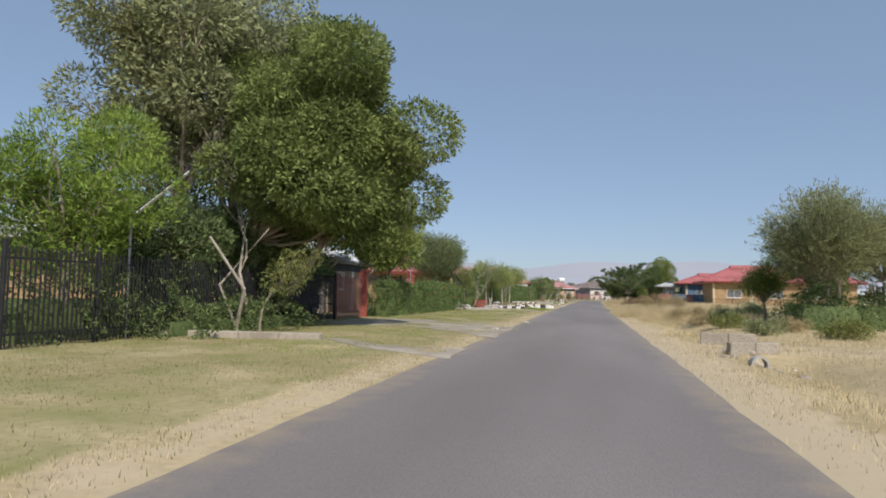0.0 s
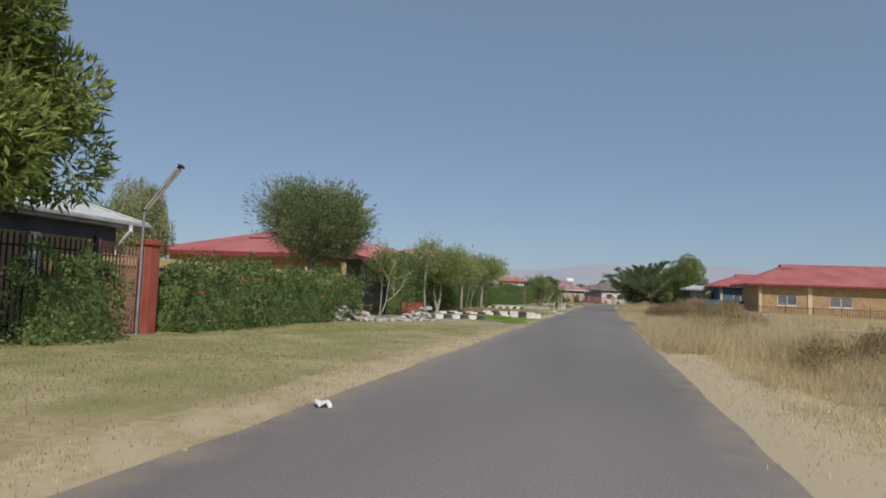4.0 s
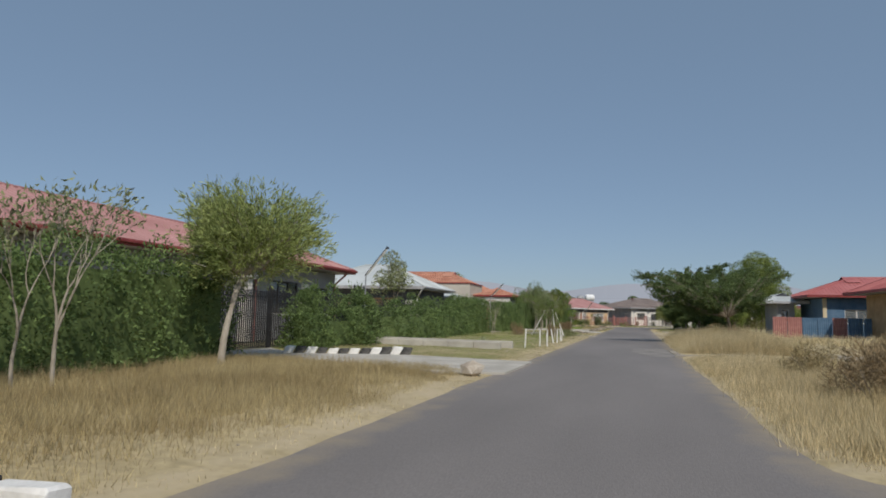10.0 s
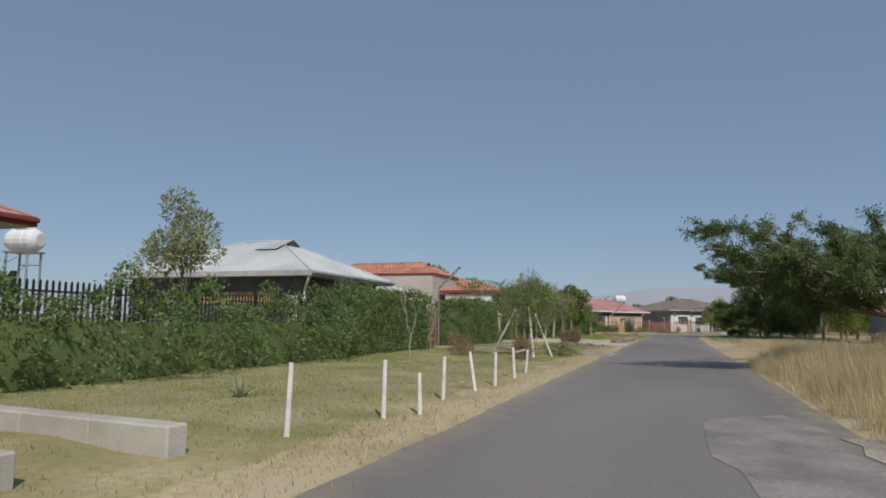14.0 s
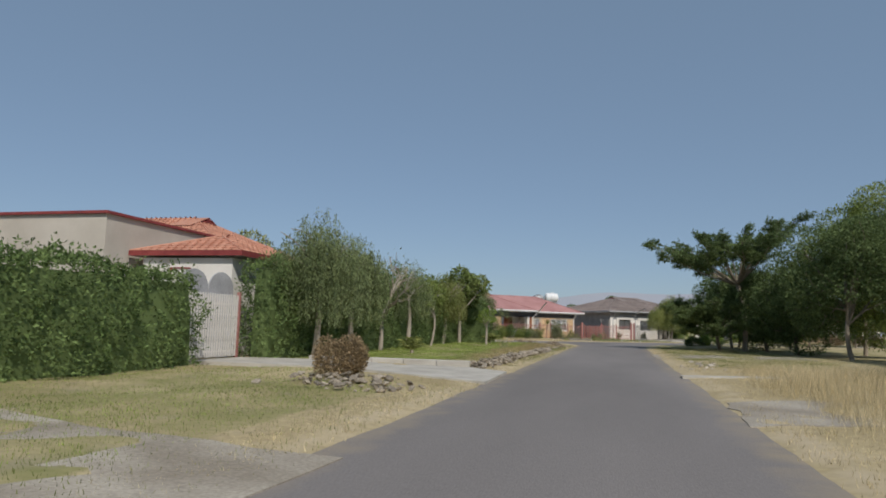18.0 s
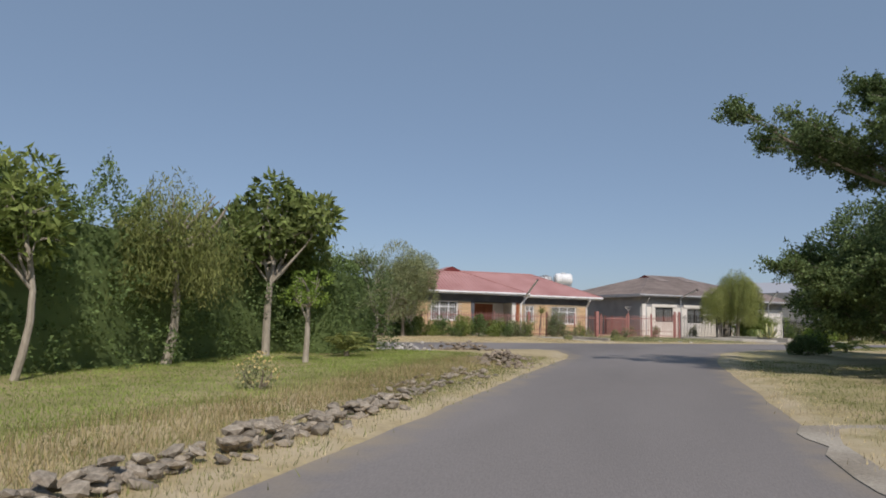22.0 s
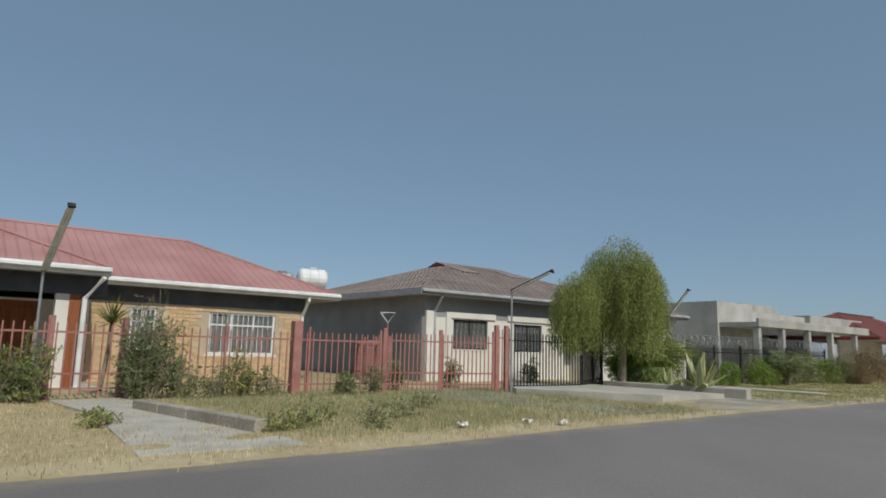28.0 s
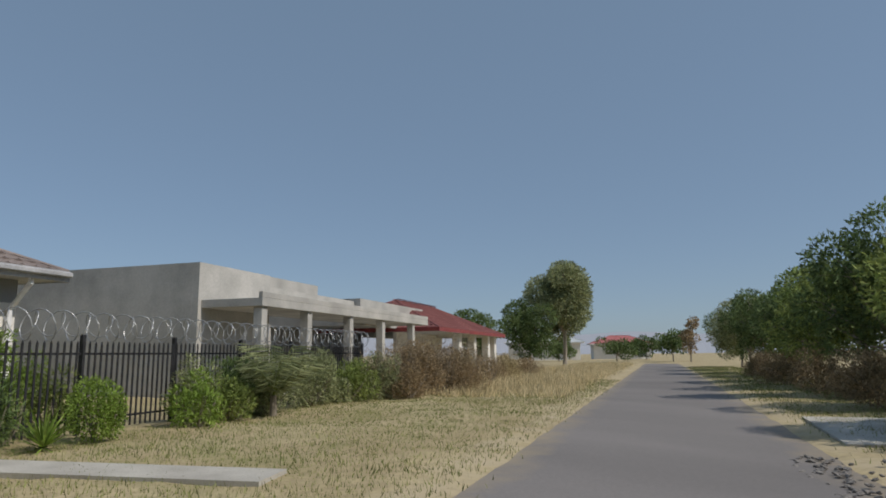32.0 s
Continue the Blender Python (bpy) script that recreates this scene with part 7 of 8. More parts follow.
# ---- middle stretch ----
st = grow("tree", "young thorny tree with drooping grey-green crown held by stakes", -4.75, 72.3, [((0, 0, 0), (-0.1, 0.1, 1.9), 0.06)],
          [((-0.6, 0.3, 2.15), (0.75, 0.75, 0.36)), ((0.35, 0.4, 2.0), (0.7, 0.7, 0.40)), ((-1.6, 0.2, 2.5), (0.8, 0.6, 0.26)), ((-0.3, -0.3, 1.75), (0.6, 0.6, 0.5)), ((0.2, 0.2, 1.3), (0.5, 0.5, 0.5)), ((-2.3, 0.3, 2.7), (0.5, 0.4, 0.18)), ((0.7, 0.6, 2.3), (0.3, 0.3, 0.4))], L_BROAD, 0.10, 0.03, 260, 60, up=-0.1)
for i, (dx, dy, ex, ey, h) in enumerate(((-1.5, 0.5, -0.5, 0.2, 1.7), (0.75, 0.9, 0.2, 0.3, 1.6), (0.25, -0.15, 0.05, 0.0, 1.8), (-0.5, 0.9, -0.1, 0.3, 1.3))):
    tagged(part("stake", tubes([([(dx, dy, -0.1), (ex, ey, h)], 0.045, 0.035, 7)]), WHITEPAINT if i < 3 else STICK, m=at(-4.75, 72.3)), "pale wooden prop leaning on the young tree", "stake", "tree props")
round_tree("tree", "young leafy tree on the verge", -5.9, 75.8, 3.0, 0.75, 0.9, L_OLIVE, 61, length=0.13, width=0.04, density=120, k=9, size=0.5, tr=0.04, up=0.4)
bare_tree("sapling", "thin bare sapling before the hedge", -8.3, 69.8, 2.6, 62, None, tr=0.03, spread=0.3, depth=4)
bare_tree("sapling", "thin bare sapling before the hedge", -9.0, 73.6, 2.0, 63, L_OLIVE, tr=0.025, spread=0.3, depth=4)
willow("tree", "weeping willow-like tree with pale trunk", -8.75, 92.8, 5.0, 1.75, 64, leaf=L_GREYGREEN, low=1.0, strands=430, bark=PALEBARK)
willow("tree", "weeping willow-like tree with pale trunk", -8.95, 96.5, 4.7, 1.7, 65, leaf=L_GREYGREEN, low=1.0, strands=380, bark=PALEBARK)
bare_tree("tree", "forked pale tree with almost bare branches", -8.85, 99.5, 5.0, 66, L_WILLOW, tr=0.11, spread=0.5, depth=5, n_leaf=1, leaf_len=0.12, leaf_w=0.06, trunk_h=0.28)
willow("tree", "slender weeping tree with thin foliage", -8.9, 103.4, 4.5, 1.25, 67, leaf=L_GREYGREEN, low=1.2, strands=190, bark=PALEBARK)
round_tree("tree", "small leafy tree with pale trunk before the hedge", -8.9, 107.8, 4.0, 1.35, 1.5, L_MID, 68, length=0.2, width=0.08, density=80, k=12, size=0.4, bark=PALEBARK, tr=0.07)
willow("tree", "yellow-green weeping tree with pale trunk", -9.2, 111.7, 4.5, 1.7, 69, low=1.2, strands=330, bark=PALEBARK)
round_tree("tree", "large-leaved dark green tree with pale forked trunk", -9.0, 115.4, 5.35, 2.05, 2.0, L_BROAD, 70, length=0.25, width=0.11, density=62, k=26, lean=(0.0, 0.4), size=0.33, tr=0.12, bark=PALEBARK, up=-0.3)
round_tree("tree", "small bright green tree with spreading crown", -6.9, 113.8, 2.5, 0.85, 1.3, L_FRESH, 71, length=0.1, width=0.04, density=190, k=9, size=0.45, tr=0.08, bark=PALEBARK, flat=0.6)
bare_tree("tree", "thin sparse tree with forked pale trunk at the hedge's end", -7.75, 119.8, 3.9, 72, L_GREYGREEN, tr=0.075, spread=0.5, depth=6, lean=(0.12, 0.2), n_leaf=10, leaf_len=0.15, leaf_w=0.03, trunk_h=0.27)
hedge("hedge", "tall dark clipped hedge end before the side road", -10.8, -7.6, 117.2, 120.9, 2.75, 75, rough=0.16, shape=0.2)
palm("palm", "small fan palm in the lawn", -7.1, 98.3, 14, 0.75, 73, leaf=L_SALIX, lift=(0.6, 1.45), bow=0.35)
palm("palm", "small fan palm in the lawn", -7.15, 116.6, 16, 0.9, 74, leaf=L_SALIX, lift=(0.45, 1.4), bow=0.4)
bw_ = thing("bougainvillea", "long arching bougainvillea branch with magenta flowers", "shrub", at(-11.3, 108.8))
arcp = [(-0.2, 0.8, 2.9), (0.1, 0.2, 3.7), (0.3, -0.6, 4.1), (0.45, -1.6, 4.25)]
part("branch", tubes([(arcp, 0.02, 0.008, 5)]), BARK, bw_)
rg = np.random.default_rng(5)
tt = rg.uniform(0, 1, 420)
PP = np.stack([np.interp(tt, np.linspace(0, 1, 4), [p[j] for p in arcp]) for j in range(3)], 1) + rg.normal(size=(420, 3)) * 0.06
part("blossom", quad_mesh("blossom", leaf_quads(rg, PP, rg.normal(size=(420, 3)), 0.07, 0.05)), MAGENTA, bw_)

# acacias on the right
def spray_tree(label, x, y, fork, limbs, seed, leaf=None, sub=13, wide=1.5, twig=0.5, ll=0.085, lw=0.055, per=15, tr=0.16, droop=0.12, flat=0.4, bark=None):
    """An acacia: limbs to the given ends, flat side sprays on them, and leafy twigs on each spray."""
    rng = np.random.default_rng(seed)
    ob = thing("tree", label, "tree", at(x, y))
    o, fork = np.array((x, y, gz1(x, y))), np.array(fork, float)
    fork = fork - o
    wood, Q = [(limb(rng, (0, 0, -0.1), fork, 0.08, 6), tr, tr * 0.75, 8)], []
    for end in limbs:
        end = np.array(end, float) - o
        p = limb(rng, fork, end, 0.14, 8)
        wood.append((p, tr * 0.36, 0.010, 6))
        axis = unit(end - fork)
        for k in range(sub):
            f = rng.uniform(0.4, 1.0) ** 0.8
            b = np.array([np.interp(f * 7, range(8), p[:, j]) for j in range(3)])
            a = rng.uniform(-1.35, 1.35)
            d = np.array((axis[0] * math.cos(a) - axis[1] * math.sin(a), axis[0] * math.sin(a) + axis[1] * math.cos(a), axis[2] * 0.3 + rng.uniform(-0.15, 0.3)))
            ln = wide * rng.uniform(0.35, 1.0) * (1.3 - 0.7 * f)
            q = limb(rng, b, b + d * ln, 0.15, 4)
            wood.append((q, 0.016, 0.004, 4))
            for _ in range(int(ln / 0.11) + 3):
                s0 = q[0] + (q[-1] - q[0]) * rng.uniform(0.15, 1.0)
                td = unit(d * 0.6 + rng.normal(size=3) * np.array((0.7, 0.7, flat)) + np.array((0, 0, -droop)))
                tl = twig * rng.uniform(0.45, 1.15)
                P = s0 + td * tl * rng.uniform(0.05, 1, per)[:, None] + rng.normal(size=(per, 3)) * 0.035
                Q.append(leaf_quads(rng, P, td + rng.normal(size=(per, 3)) * 0.75, ll, lw))
    part("trunk", tubes(wood), bark or BARK, ob)
    part("crown", quad_mesh("crown", np.concatenate(Q)), leaf or L_DARK, ob)
    return ob


spray_tree("flat-topped acacia tree with overhanging feathery branches", 6.3, 70.6, (6.1, 70.4, 1.6),
           [(0.9, 68.1, 3.9), (1.3, 67.8, 3.4), (1.8, 68.3, 2.8), (2.4, 69.0, 2.6), (2.4, 70.0, 4.2), (1.9, 69.4, 3.6), (4.0, 70.0, 4.4), (5.6, 70.0, 4.55), (2.8, 71.6, 3.8), (3.3, 67.9, 3.3), (4.6, 67.4, 3.1),
            (6.6, 67.2, 3.7), (8.2, 68.6, 4.3), (9.4, 70.6, 4.2), (8.4, 72.8, 4.1), (6.2, 73.2, 4.3), (3.9, 73.2, 4.1), (5.0, 72.0, 3.2), (3.4, 70.8, 3.0), (4.7, 69.0, 3.7), (7.6, 71.4, 4.7), (1.6, 69.6, 3.9), (4.5, 71.5, 2.1), (6.5, 72.5, 2.2), (8.0, 70.5, 2.7), (3.4, 71.2, 2.3), (7.2, 69.4, 2.5), (5.2, 69.6, 2.2), (3.0, 69.2, 4.2), (4.0, 69.4, 2.8), (5.6, 68.6, 3.2), (6.2, 71.0, 3.9)],
           80, sub=19, wide=1.2, twig=0.34, ll=0.06, lw=0.042, per=24, tr=0.13)
spray_tree("tall dark acacia tree reaching over the road", 9.2, 119.6, (8.8, 119.2, 4.4),
           [(3.3, 118.0, 7.1), (4.0, 119.4, 7.2), (4.6, 117.2, 6.5), (5.2, 118.4, 6.2), (5.8, 120.8, 7.3), (6.4, 115.8, 6.7), (6.6, 118.6, 7.5), (7.6, 116.4, 7.3), (8.0, 120.8, 7.9), (9.2, 118.0, 7.9), (10.2, 115.6, 7.8),
            (11.2, 119.0, 8.5), (12.2, 116.4, 8.5), (8.2, 114.4, 6.8), (10.0, 113.4, 7.2), (12.0, 121.6, 8.6), (6.4, 117.2, 6.2), (7.4, 118.4, 6.8), (8.8, 116.4, 6.8), (10.4, 118.4, 7.0), (5.6, 119.6, 6.8)],
           82, sub=20, wide=1.7, twig=0.42, ll=0.085, lw=0.06, per=20, tr=0.17)
spray_tree("low dark acacia tree shading the verge", 7.9, 120.6, (7.6, 120.0, 1.0),
           [(4.5, 118.0, 2.7), (4.9, 118.5, 2.9), (5.0, 119.0, 3.2), (5.3, 117.6, 2.2), (5.3, 119.6, 3.3), (6.2, 116.8, 2.9), (6.2, 118.0, 3.4), (7.0, 116.4, 3.2), (7.5, 118.4, 3.9), (8.6, 117.0, 3.8), (9.6, 116.8, 3.8),
            (5.6, 118.4, 1.5), (7.0, 116.8, 1.7), (9.0, 116.4, 2.2), (10.0, 118.6, 4.2), (6.4, 117.6, 2.4), (5.8, 121.4, 3.0), (7.4, 122.6, 3.4), (5.4, 120.2, 1.9), (9.8, 121.0, 4.0)],
           83, sub=20, wide=1.35, twig=0.42, ll=0.085, lw=0.06, per=20, tr=0.13)
brush_tree("tree", "young feathery tree on the dry verge", 9.6, 92.0, 3.2, 1.2, 0.7, 81, leaf=L_MID, twigs=1300)
for i, (x, y, h, r, lf, z0) in enumerate(((12.4, 110.0, 9.2, 3.5, L_DARK, 0.3), (15.6, 114.0, 11.0, 3.8, L_MID, 0.4), (11.0, 121.5, 6.8, 3.2, L_DARK, 0.2), (16.0, 119.0, 9.0, 3.4, L_DARK, 1.0), (9.7, 127.0, 6.4, 3.1, L_DARK, 0.1), (10.0, 123.4, 6.0, 2.6, L_DARK, 0.1), (11.0, 131.8, 5.0, 2.6, L_DARK, 0.1), (14.5, 130.0, 5.5, 3.0, L_DARK, 0.3), (11.4, 115.5, 5.4, 2.6, L_DARK, 0.2))):
    round_tree("tree", "dense dark tree on the shaded verge" if lf is L_DARK else "dense mid-green tree on the shaded verge", x, y, h, r, z0, lf, 84 + i, length=0.17, width=0.07, density=95, k=20, size=0.4, tr=0.13)
ball_bush("bush", "dark low bush in tree shade", 7.4, 130.0, 1.0, 0.8, L_DARK, 95)
ball_bush("bush", "bright green shrub at the bend", 8.6, 134.0, 0.8, 1.0, L_FRESH, 96)
palm("palm", "small palm on the shaded verge", 10.2, 135.5, 12, 1.2, 97)
for i, (x, y, h, r) in enumerate(((10.0, -1.0, 6.6, 2.7), (13.2, 1.5, 6.8, 2.8), (16.5, 4.0, 6.4, 2.8), (12.0, 7.5, 5.6, 2.4))):
    brush_tree("tree", "feathery grey-green roadside tree", x, y, h, r, 1.5, 100 + i, leaf=L_OLIVE, twigs=5200, trunks=2)
    hedge("undergrowth", "dark undergrowth below the roadside trees", x - 1.6, x + 1.6, y - 1.2, y + 1.2, 1.5, 110 + i, leaf=L_DARK, shape=0.5, rough=0.3, per=160, length=0.11, category="shrub")
brush_tree("tree", "young feathery tree beside the verge", 8.3, 2.0, 3.4, 1.1, 0.8, 105, leaf=L_MID, twigs=1100)
for i, (x, y, r, h) in enumerate(((6.8, 22, 0.9, 0.9), (7.5, 36.5, 1.3, 1.1), (6.0, 39.2, 1.1, 0.95), (9.4, 41, 1.4, 1.1), (6.2, 8, 0.8, 0.6), (8.0, 12, 1.1, 0.7), (5.4, 63, 0.9, 0.9), (5.0, 66.5, 1.0, 1.0))):
    ball_bush("bush", "dry straw-coloured thorn bush in tall grass", x, y, r, h, RUSTGRASS if i % 2 else L_BROWN, 120 + i, per=170, length=0.16, width=0.016)
for i, (x, y, r, h, lf) in enumerate(((5.0, 36.6, 1.1, 1.15, L_BROWN), (5.8, 38.0, 1.3, 1.35, RUSTGRASS), (4.2, 39.8, 0.9, 0.9, L_BROWN), (7.0, 39.5, 1.4, 1.5, L_BROWN), (8.6, 37.6, 1.4, 1.45, RUSTGRASS), (5.4, 42.0, 1.0, 1.0, L_BROWN), (4.4, 44.6, 0.8, 0.8, RUSTGRASS),
                                       (6.2, -7.0, 0.9, 0.5, L_OLIVE), (7.6, -4.4, 1.0, 0.55, RUSTGRASS), (6.0, -2.0, 0.9, 0.6, L_WILLOW), (5.4, 1.8, 0.8, 0.55, RUSTGRASS), (7.0, 5.0, 1.0, 0.6, L_OLIVE), (5.2, 7.6, 0.8, 0.7, RUSTGRASS), (8.4, -8.0, 1.1, 0.6, L_WILLOW), (9.4, 9.5, 1.3, 0.8, L_OLIVE), (4.6, 22.4, 0.9, 0.9, RUSTGRASS), (5.8, 19.6, 1.0, 0.95, RUSTGRASS))):
    ball_bush("bush", {L_BROWN: "dry brown thorn bush with tangled twigs in tall grass", RUSTGRASS: "straw-brown dry weed clump in tall grass"}.get(lf, "low green weed clump on the dry verge"), x, y, r, h, lf, 800 + i, per=230, length=0.15, width=0.016 if lf in (L_BROWN, RUSTGRASS) else 0.03)
ball_bush("bush", "grey-green thorn bush on the verge", 10.5, 14.0, 1.6, 1.0, L_OLIVE, 130, per=150, length=0.12, width=0.03)

# ---- the bend and the last road ----
round_tree("tree", "bushy grey-green tree before the fence", -12.9, 136.6, 5.4, 2.3, 0.7, L_OLIVE, 140, length=0.13, width=0.04, density=150, k=20, size=0.42, tr=0.1, up=0.4, flat=1.1)
for i, (a, n, r, h, lf) in enumerate(((-9.6, -0.4, 0.8, 0.9, L_HEDGE), (-8.2, -0.3, 0.75, 0.85, L_MID), (-6.8, -0.3, 0.85, 1.0, L_HEDGE), (-5.4, -0.3, 0.85, 0.95, L_MID), (-4.1, -0.3, 0.75, 1.0, L_HEDGE), (-2.9, -0.2, 0.75, 0.85, L_MID), (-1.7, -0.2, 0.65, 0.8, L_OLIVE),
                                       (9.0, 1.0, 0.3, 0.75, L_OLIVE), (11.3, 1.2, 0.35, 0.8, L_HEDGE), (15.2, 1.4, 0.35, 0.9, L_OLIVE), (6.6, -0.3, 0.3, 0.5, L_OLIVE))):
    x, y = E(a, n)
    ball_bush("bush", "leafy green shrub growing through the fence" if n < 0.5 else "small garden shrub inside the yard", x, y, r * 1.1, h * (1.25 if a < 0 else 1.0), lf, 150 + i, per=230, length=0.11, width=0.045, rough=0.5)
for i in range(16):
    a = -33 + i * 1.45
    x, y = E(a, -0.4 + 0.25 * math.sin(i * 2.1))
    ball_bush("bush", "leafy green shrub growing through the fence", x, y, 0.85, 0.9 + 0.35 * math.sin(i * 1.7) ** 2, (L_HEDGE, L_MID, L_OLIVE)[i % 3], 600 + i, per=200, length=0.11, width=0.045)
for i, (a, n, h, r) in enumerate(((-20, 6, 4.0, 1.6), (-11.5, 8.5, 3.2, 1.4), (-24.5, 9, 5.2, 2.0), (-31, 7, 5.5, 2.4), (-17, 12, 3.6, 1.5), (-9.6, 16, 4.2, 1.8))):
    x, y = E(a, n)
    round_tree("tree", "bushy garden tree between the houses", x, y, h, r, 0.5, L_OLIVE if i % 2 else L_DARK, 620 + i, length=0.2, width=0.08, density=60, k=14, size=0.42, tr=0.08)
for i, (a, n, r, h) in enumerate(((-9.0, -0.7, 0.6, 0.7), (-7.4, -0.75, 0.6, 0.6), (-5.9, -0.7, 0.6, 0.65), (-3.4, -0.7, 0.6, 0.6), (-2.2, -0.6, 0.5, 0.9))):
    x, y = E(a, n)
    ball_bush("bush", "straggly green shrub leaning on the red fence", x, y, r, h, L_MID if i % 2 else L_HEDGE, 640 + i, per=240, length=0.1, width=0.04)
yb = ball_bush("bush", "small weed clump with yellow flowers", -5.0, 108.8, 0.4, 0.5, L_OLIVE, 660, per=160, length=0.08, width=0.02)
rg = np.random.default_rng(66)
PP = unit(rg.normal(size=(120, 3))) * np.array((0.38, 0.38, 0.25)) + np.array((0, 0, 0.33))
part("blossom", quad_mesh("blossom", leaf_quads(rg, PP, rg.normal(size=(120, 3)), 0.05, 0.045)), YELLOWWALL, yb)
yucca("yucca", "spiky yucca on a thin bare stem behind the red fence", *E(0.95, 0.7), 1.6, 90, 0.75, 170, leaf=L_WILLOW, lean=(0.12, 0.08))
for i, (a, n, r, h, lf, k, lab) in enumerate(((1.72, -0.1, 0.52, 2.45, L_GREYGREEN, 44, "tall dark straggly shrub growing through the red fence"), (1.45, -0.15, 0.38, 1.7, L_GREYGREEN, 24, "tall dark straggly shrub growing through the red fence"),
                                              (2.5, 0.0, 0.5, 1.1, L_OLIVE, 16, "sparse olive shrub on the red fence"), (3.2, 0.0, 0.5, 0.85, L_OLIVE, 14, "sparse olive shrub on the red fence"), (3.9, 0.0, 0.5, 1.05, L_SALIX, 18, "sparse olive shrub on the red fence"), (4.5, 0.0, 0.4, 0.65, L_OLIVE, 14, "sparse olive shrub on the red fence"),
                                              (6.6, -0.15, 0.35, 0.5, L_OLIVE, 10, "small wispy weed at the fence's foot"), (7.4, -0.2, 0.3, 0.85, L_GREYGREEN, 12, "small wispy weed at the fence's foot"),
                                              (-0.5, -0.2, 0.5, 1.35, L_MID, 26, "straggly green shrub beside the small gate"), (-1.2, -0.3, 0.6, 1.1, L_GREYGREEN, 26, "straggly green shrub beside the small gate"),
                                              (2.15, -6.2, 0.35, 0.3, L_SALIX, 10, "green weed clump beside the path's kerb"), (2.7, -6.0, 0.3, 0.45, L_SALIX, 6, "green weed clump beside the path's kerb"), (3.6, -6.3, 0.4, 0.35, L_OLIVE, 6, "thin weeds in the dry lawn"), (-0.1, -4.6, 0.4, 0.25, L_SALIX, 9, "green weed clump beside the path's kerb"),
                                              (4.8, -5.2, 0.4, 0.3, L_OLIVE, 5, "thin weeds in the dry lawn"), (6.2, -4.2, 0.4, 0.3, L_OLIVE, 5, "thin weeds in the dry lawn"))):
    wispy_shrub("shrub", lab, *E(a, n), r, h, lf, 900 + i, stems=k, twigs=10 if h > 1 else 7, per=11 if h > 1 else 8, ll=0.07, lw=0.034)
willow("tree", "broad weeping willow with dense hanging foliage and a low side lobe", 7.7, 153.5, 5.5, 2.15, 171, leaf=L_SALIX, low=1.0, strands=2000, length=0.115, width=0.022, tr=0.16, more=[(-1.75, -1.15, 0.75, 4.0), (-2.0, -1.0, 0.55, 3.6), (1.3, 0.9, 0.7, 4.4), (0.2, -0.6, 0.9, 5.1)])
hedge("shrub", "dark dense shrubs under the willow", -1.1, 1.1, -0.8, 0.8, 1.15, 172, leaf=L_MID, m=at(8.9, 154.2, END_RZ), shape=0.5, rough=0.2, category="shrub")
for i, (a, n, k, ln) in enumerate(((18.9, 0.2, 14, 1.4), (29.3, -1.4, 20, 1.5))):
    x, y = E(a, n)
    palm("palm", "feathery green palm beside the fence", x, y, k, ln, 173 + i, leaf=L_OLIVE if i else L_MID, stem=0.45, lift=(0.75, 1.4), bow=0.3)
ball_bush("bush", "clipped round yellow-green bush before the black fence", *E(24.8, -1.0), 0.48, 1.02, L_FRESH, 735, per=900, length=0.05, width=0.03, rough=0.3)
yucca("yucca", "low clump of stiff green blades beside the clipped bush", *E(23.75, -1.15), 0.05, 80, 0.75, 736, leaf=L_FRESH)
for i, (a, n, r, h, lf) in enumerate(((20.4, -0.2, 0.8, 1.45, L_MID), (21.3, 0.5, 0.8, 1.6, L_FRESH), (18.1, -0.6, 0.85, 1.25, L_FRESH))):
    x, y = E(a, n)
    ball_bush("bush", "bright green garden shrub beside the palms", x, y, r, h, lf, 720 + i, per=260, length=0.1, width=0.045)
palm("palm", "feathery green palm beside the fence", *E(19.7, -0.9), 24, 1.9, 730, leaf=L_MID, stem=0.6, lift=(0.7, 1.4), bow=0.3)
agave("agave", "large striped agave with stiff pointed leaves", *E(17.2, -4.0), 20, 1.35, 178, striped=True)
agave("agave", "smaller agave beside the kerb", *E(17.7, -2.6), 14, 0.8, 179, striped=True)
for i, (a, n, r, h, lf) in enumerate(((26.9, -1.3, 0.6, 0.95, L_FRESH), (28.3, -1.0, 0.7, 0.75, L_MID), (29.6, -0.8, 0.7, 0.9, L_OLIVE), (32.6, -0.7, 0.8, 1.1, L_OLIVE), (34.3, -0.8, 0.9, 1.0, L_OLIVE),
                                       (36.0, -1.2, 1.0, 1.1, L_BROWN), (38.0, -1.4, 1.2, 1.4, L_BROWN), (40.5, -1.6, 1.3, 1.5, L_BROWN), (43.0, -2.0, 1.2, 1.2, RUSTGRASS), (46, -2.0, 1.2, 1.1, L_BROWN), (49.5, -2.2, 1.3, 1.2, RUSTGRASS), (53, -2.4, 1.4, 1.0, L_BROWN), (24.8, 0.9, 0.8, 1.7, L_FRESH), (20.3, 0.8, 0.8, 1.5, L_MID))):
    x, y = E(a, n)
    ball_bush("bush", "dry brown shrub before the unfinished house" if lf in (L_BROWN, RUSTGRASS) else "green garden shrub before the black fence", x, y, r, h, lf, 180 + i, per=230, length=0.11, width=0.035 if lf not in (L_BROWN, RUSTGRASS) else 0.02)
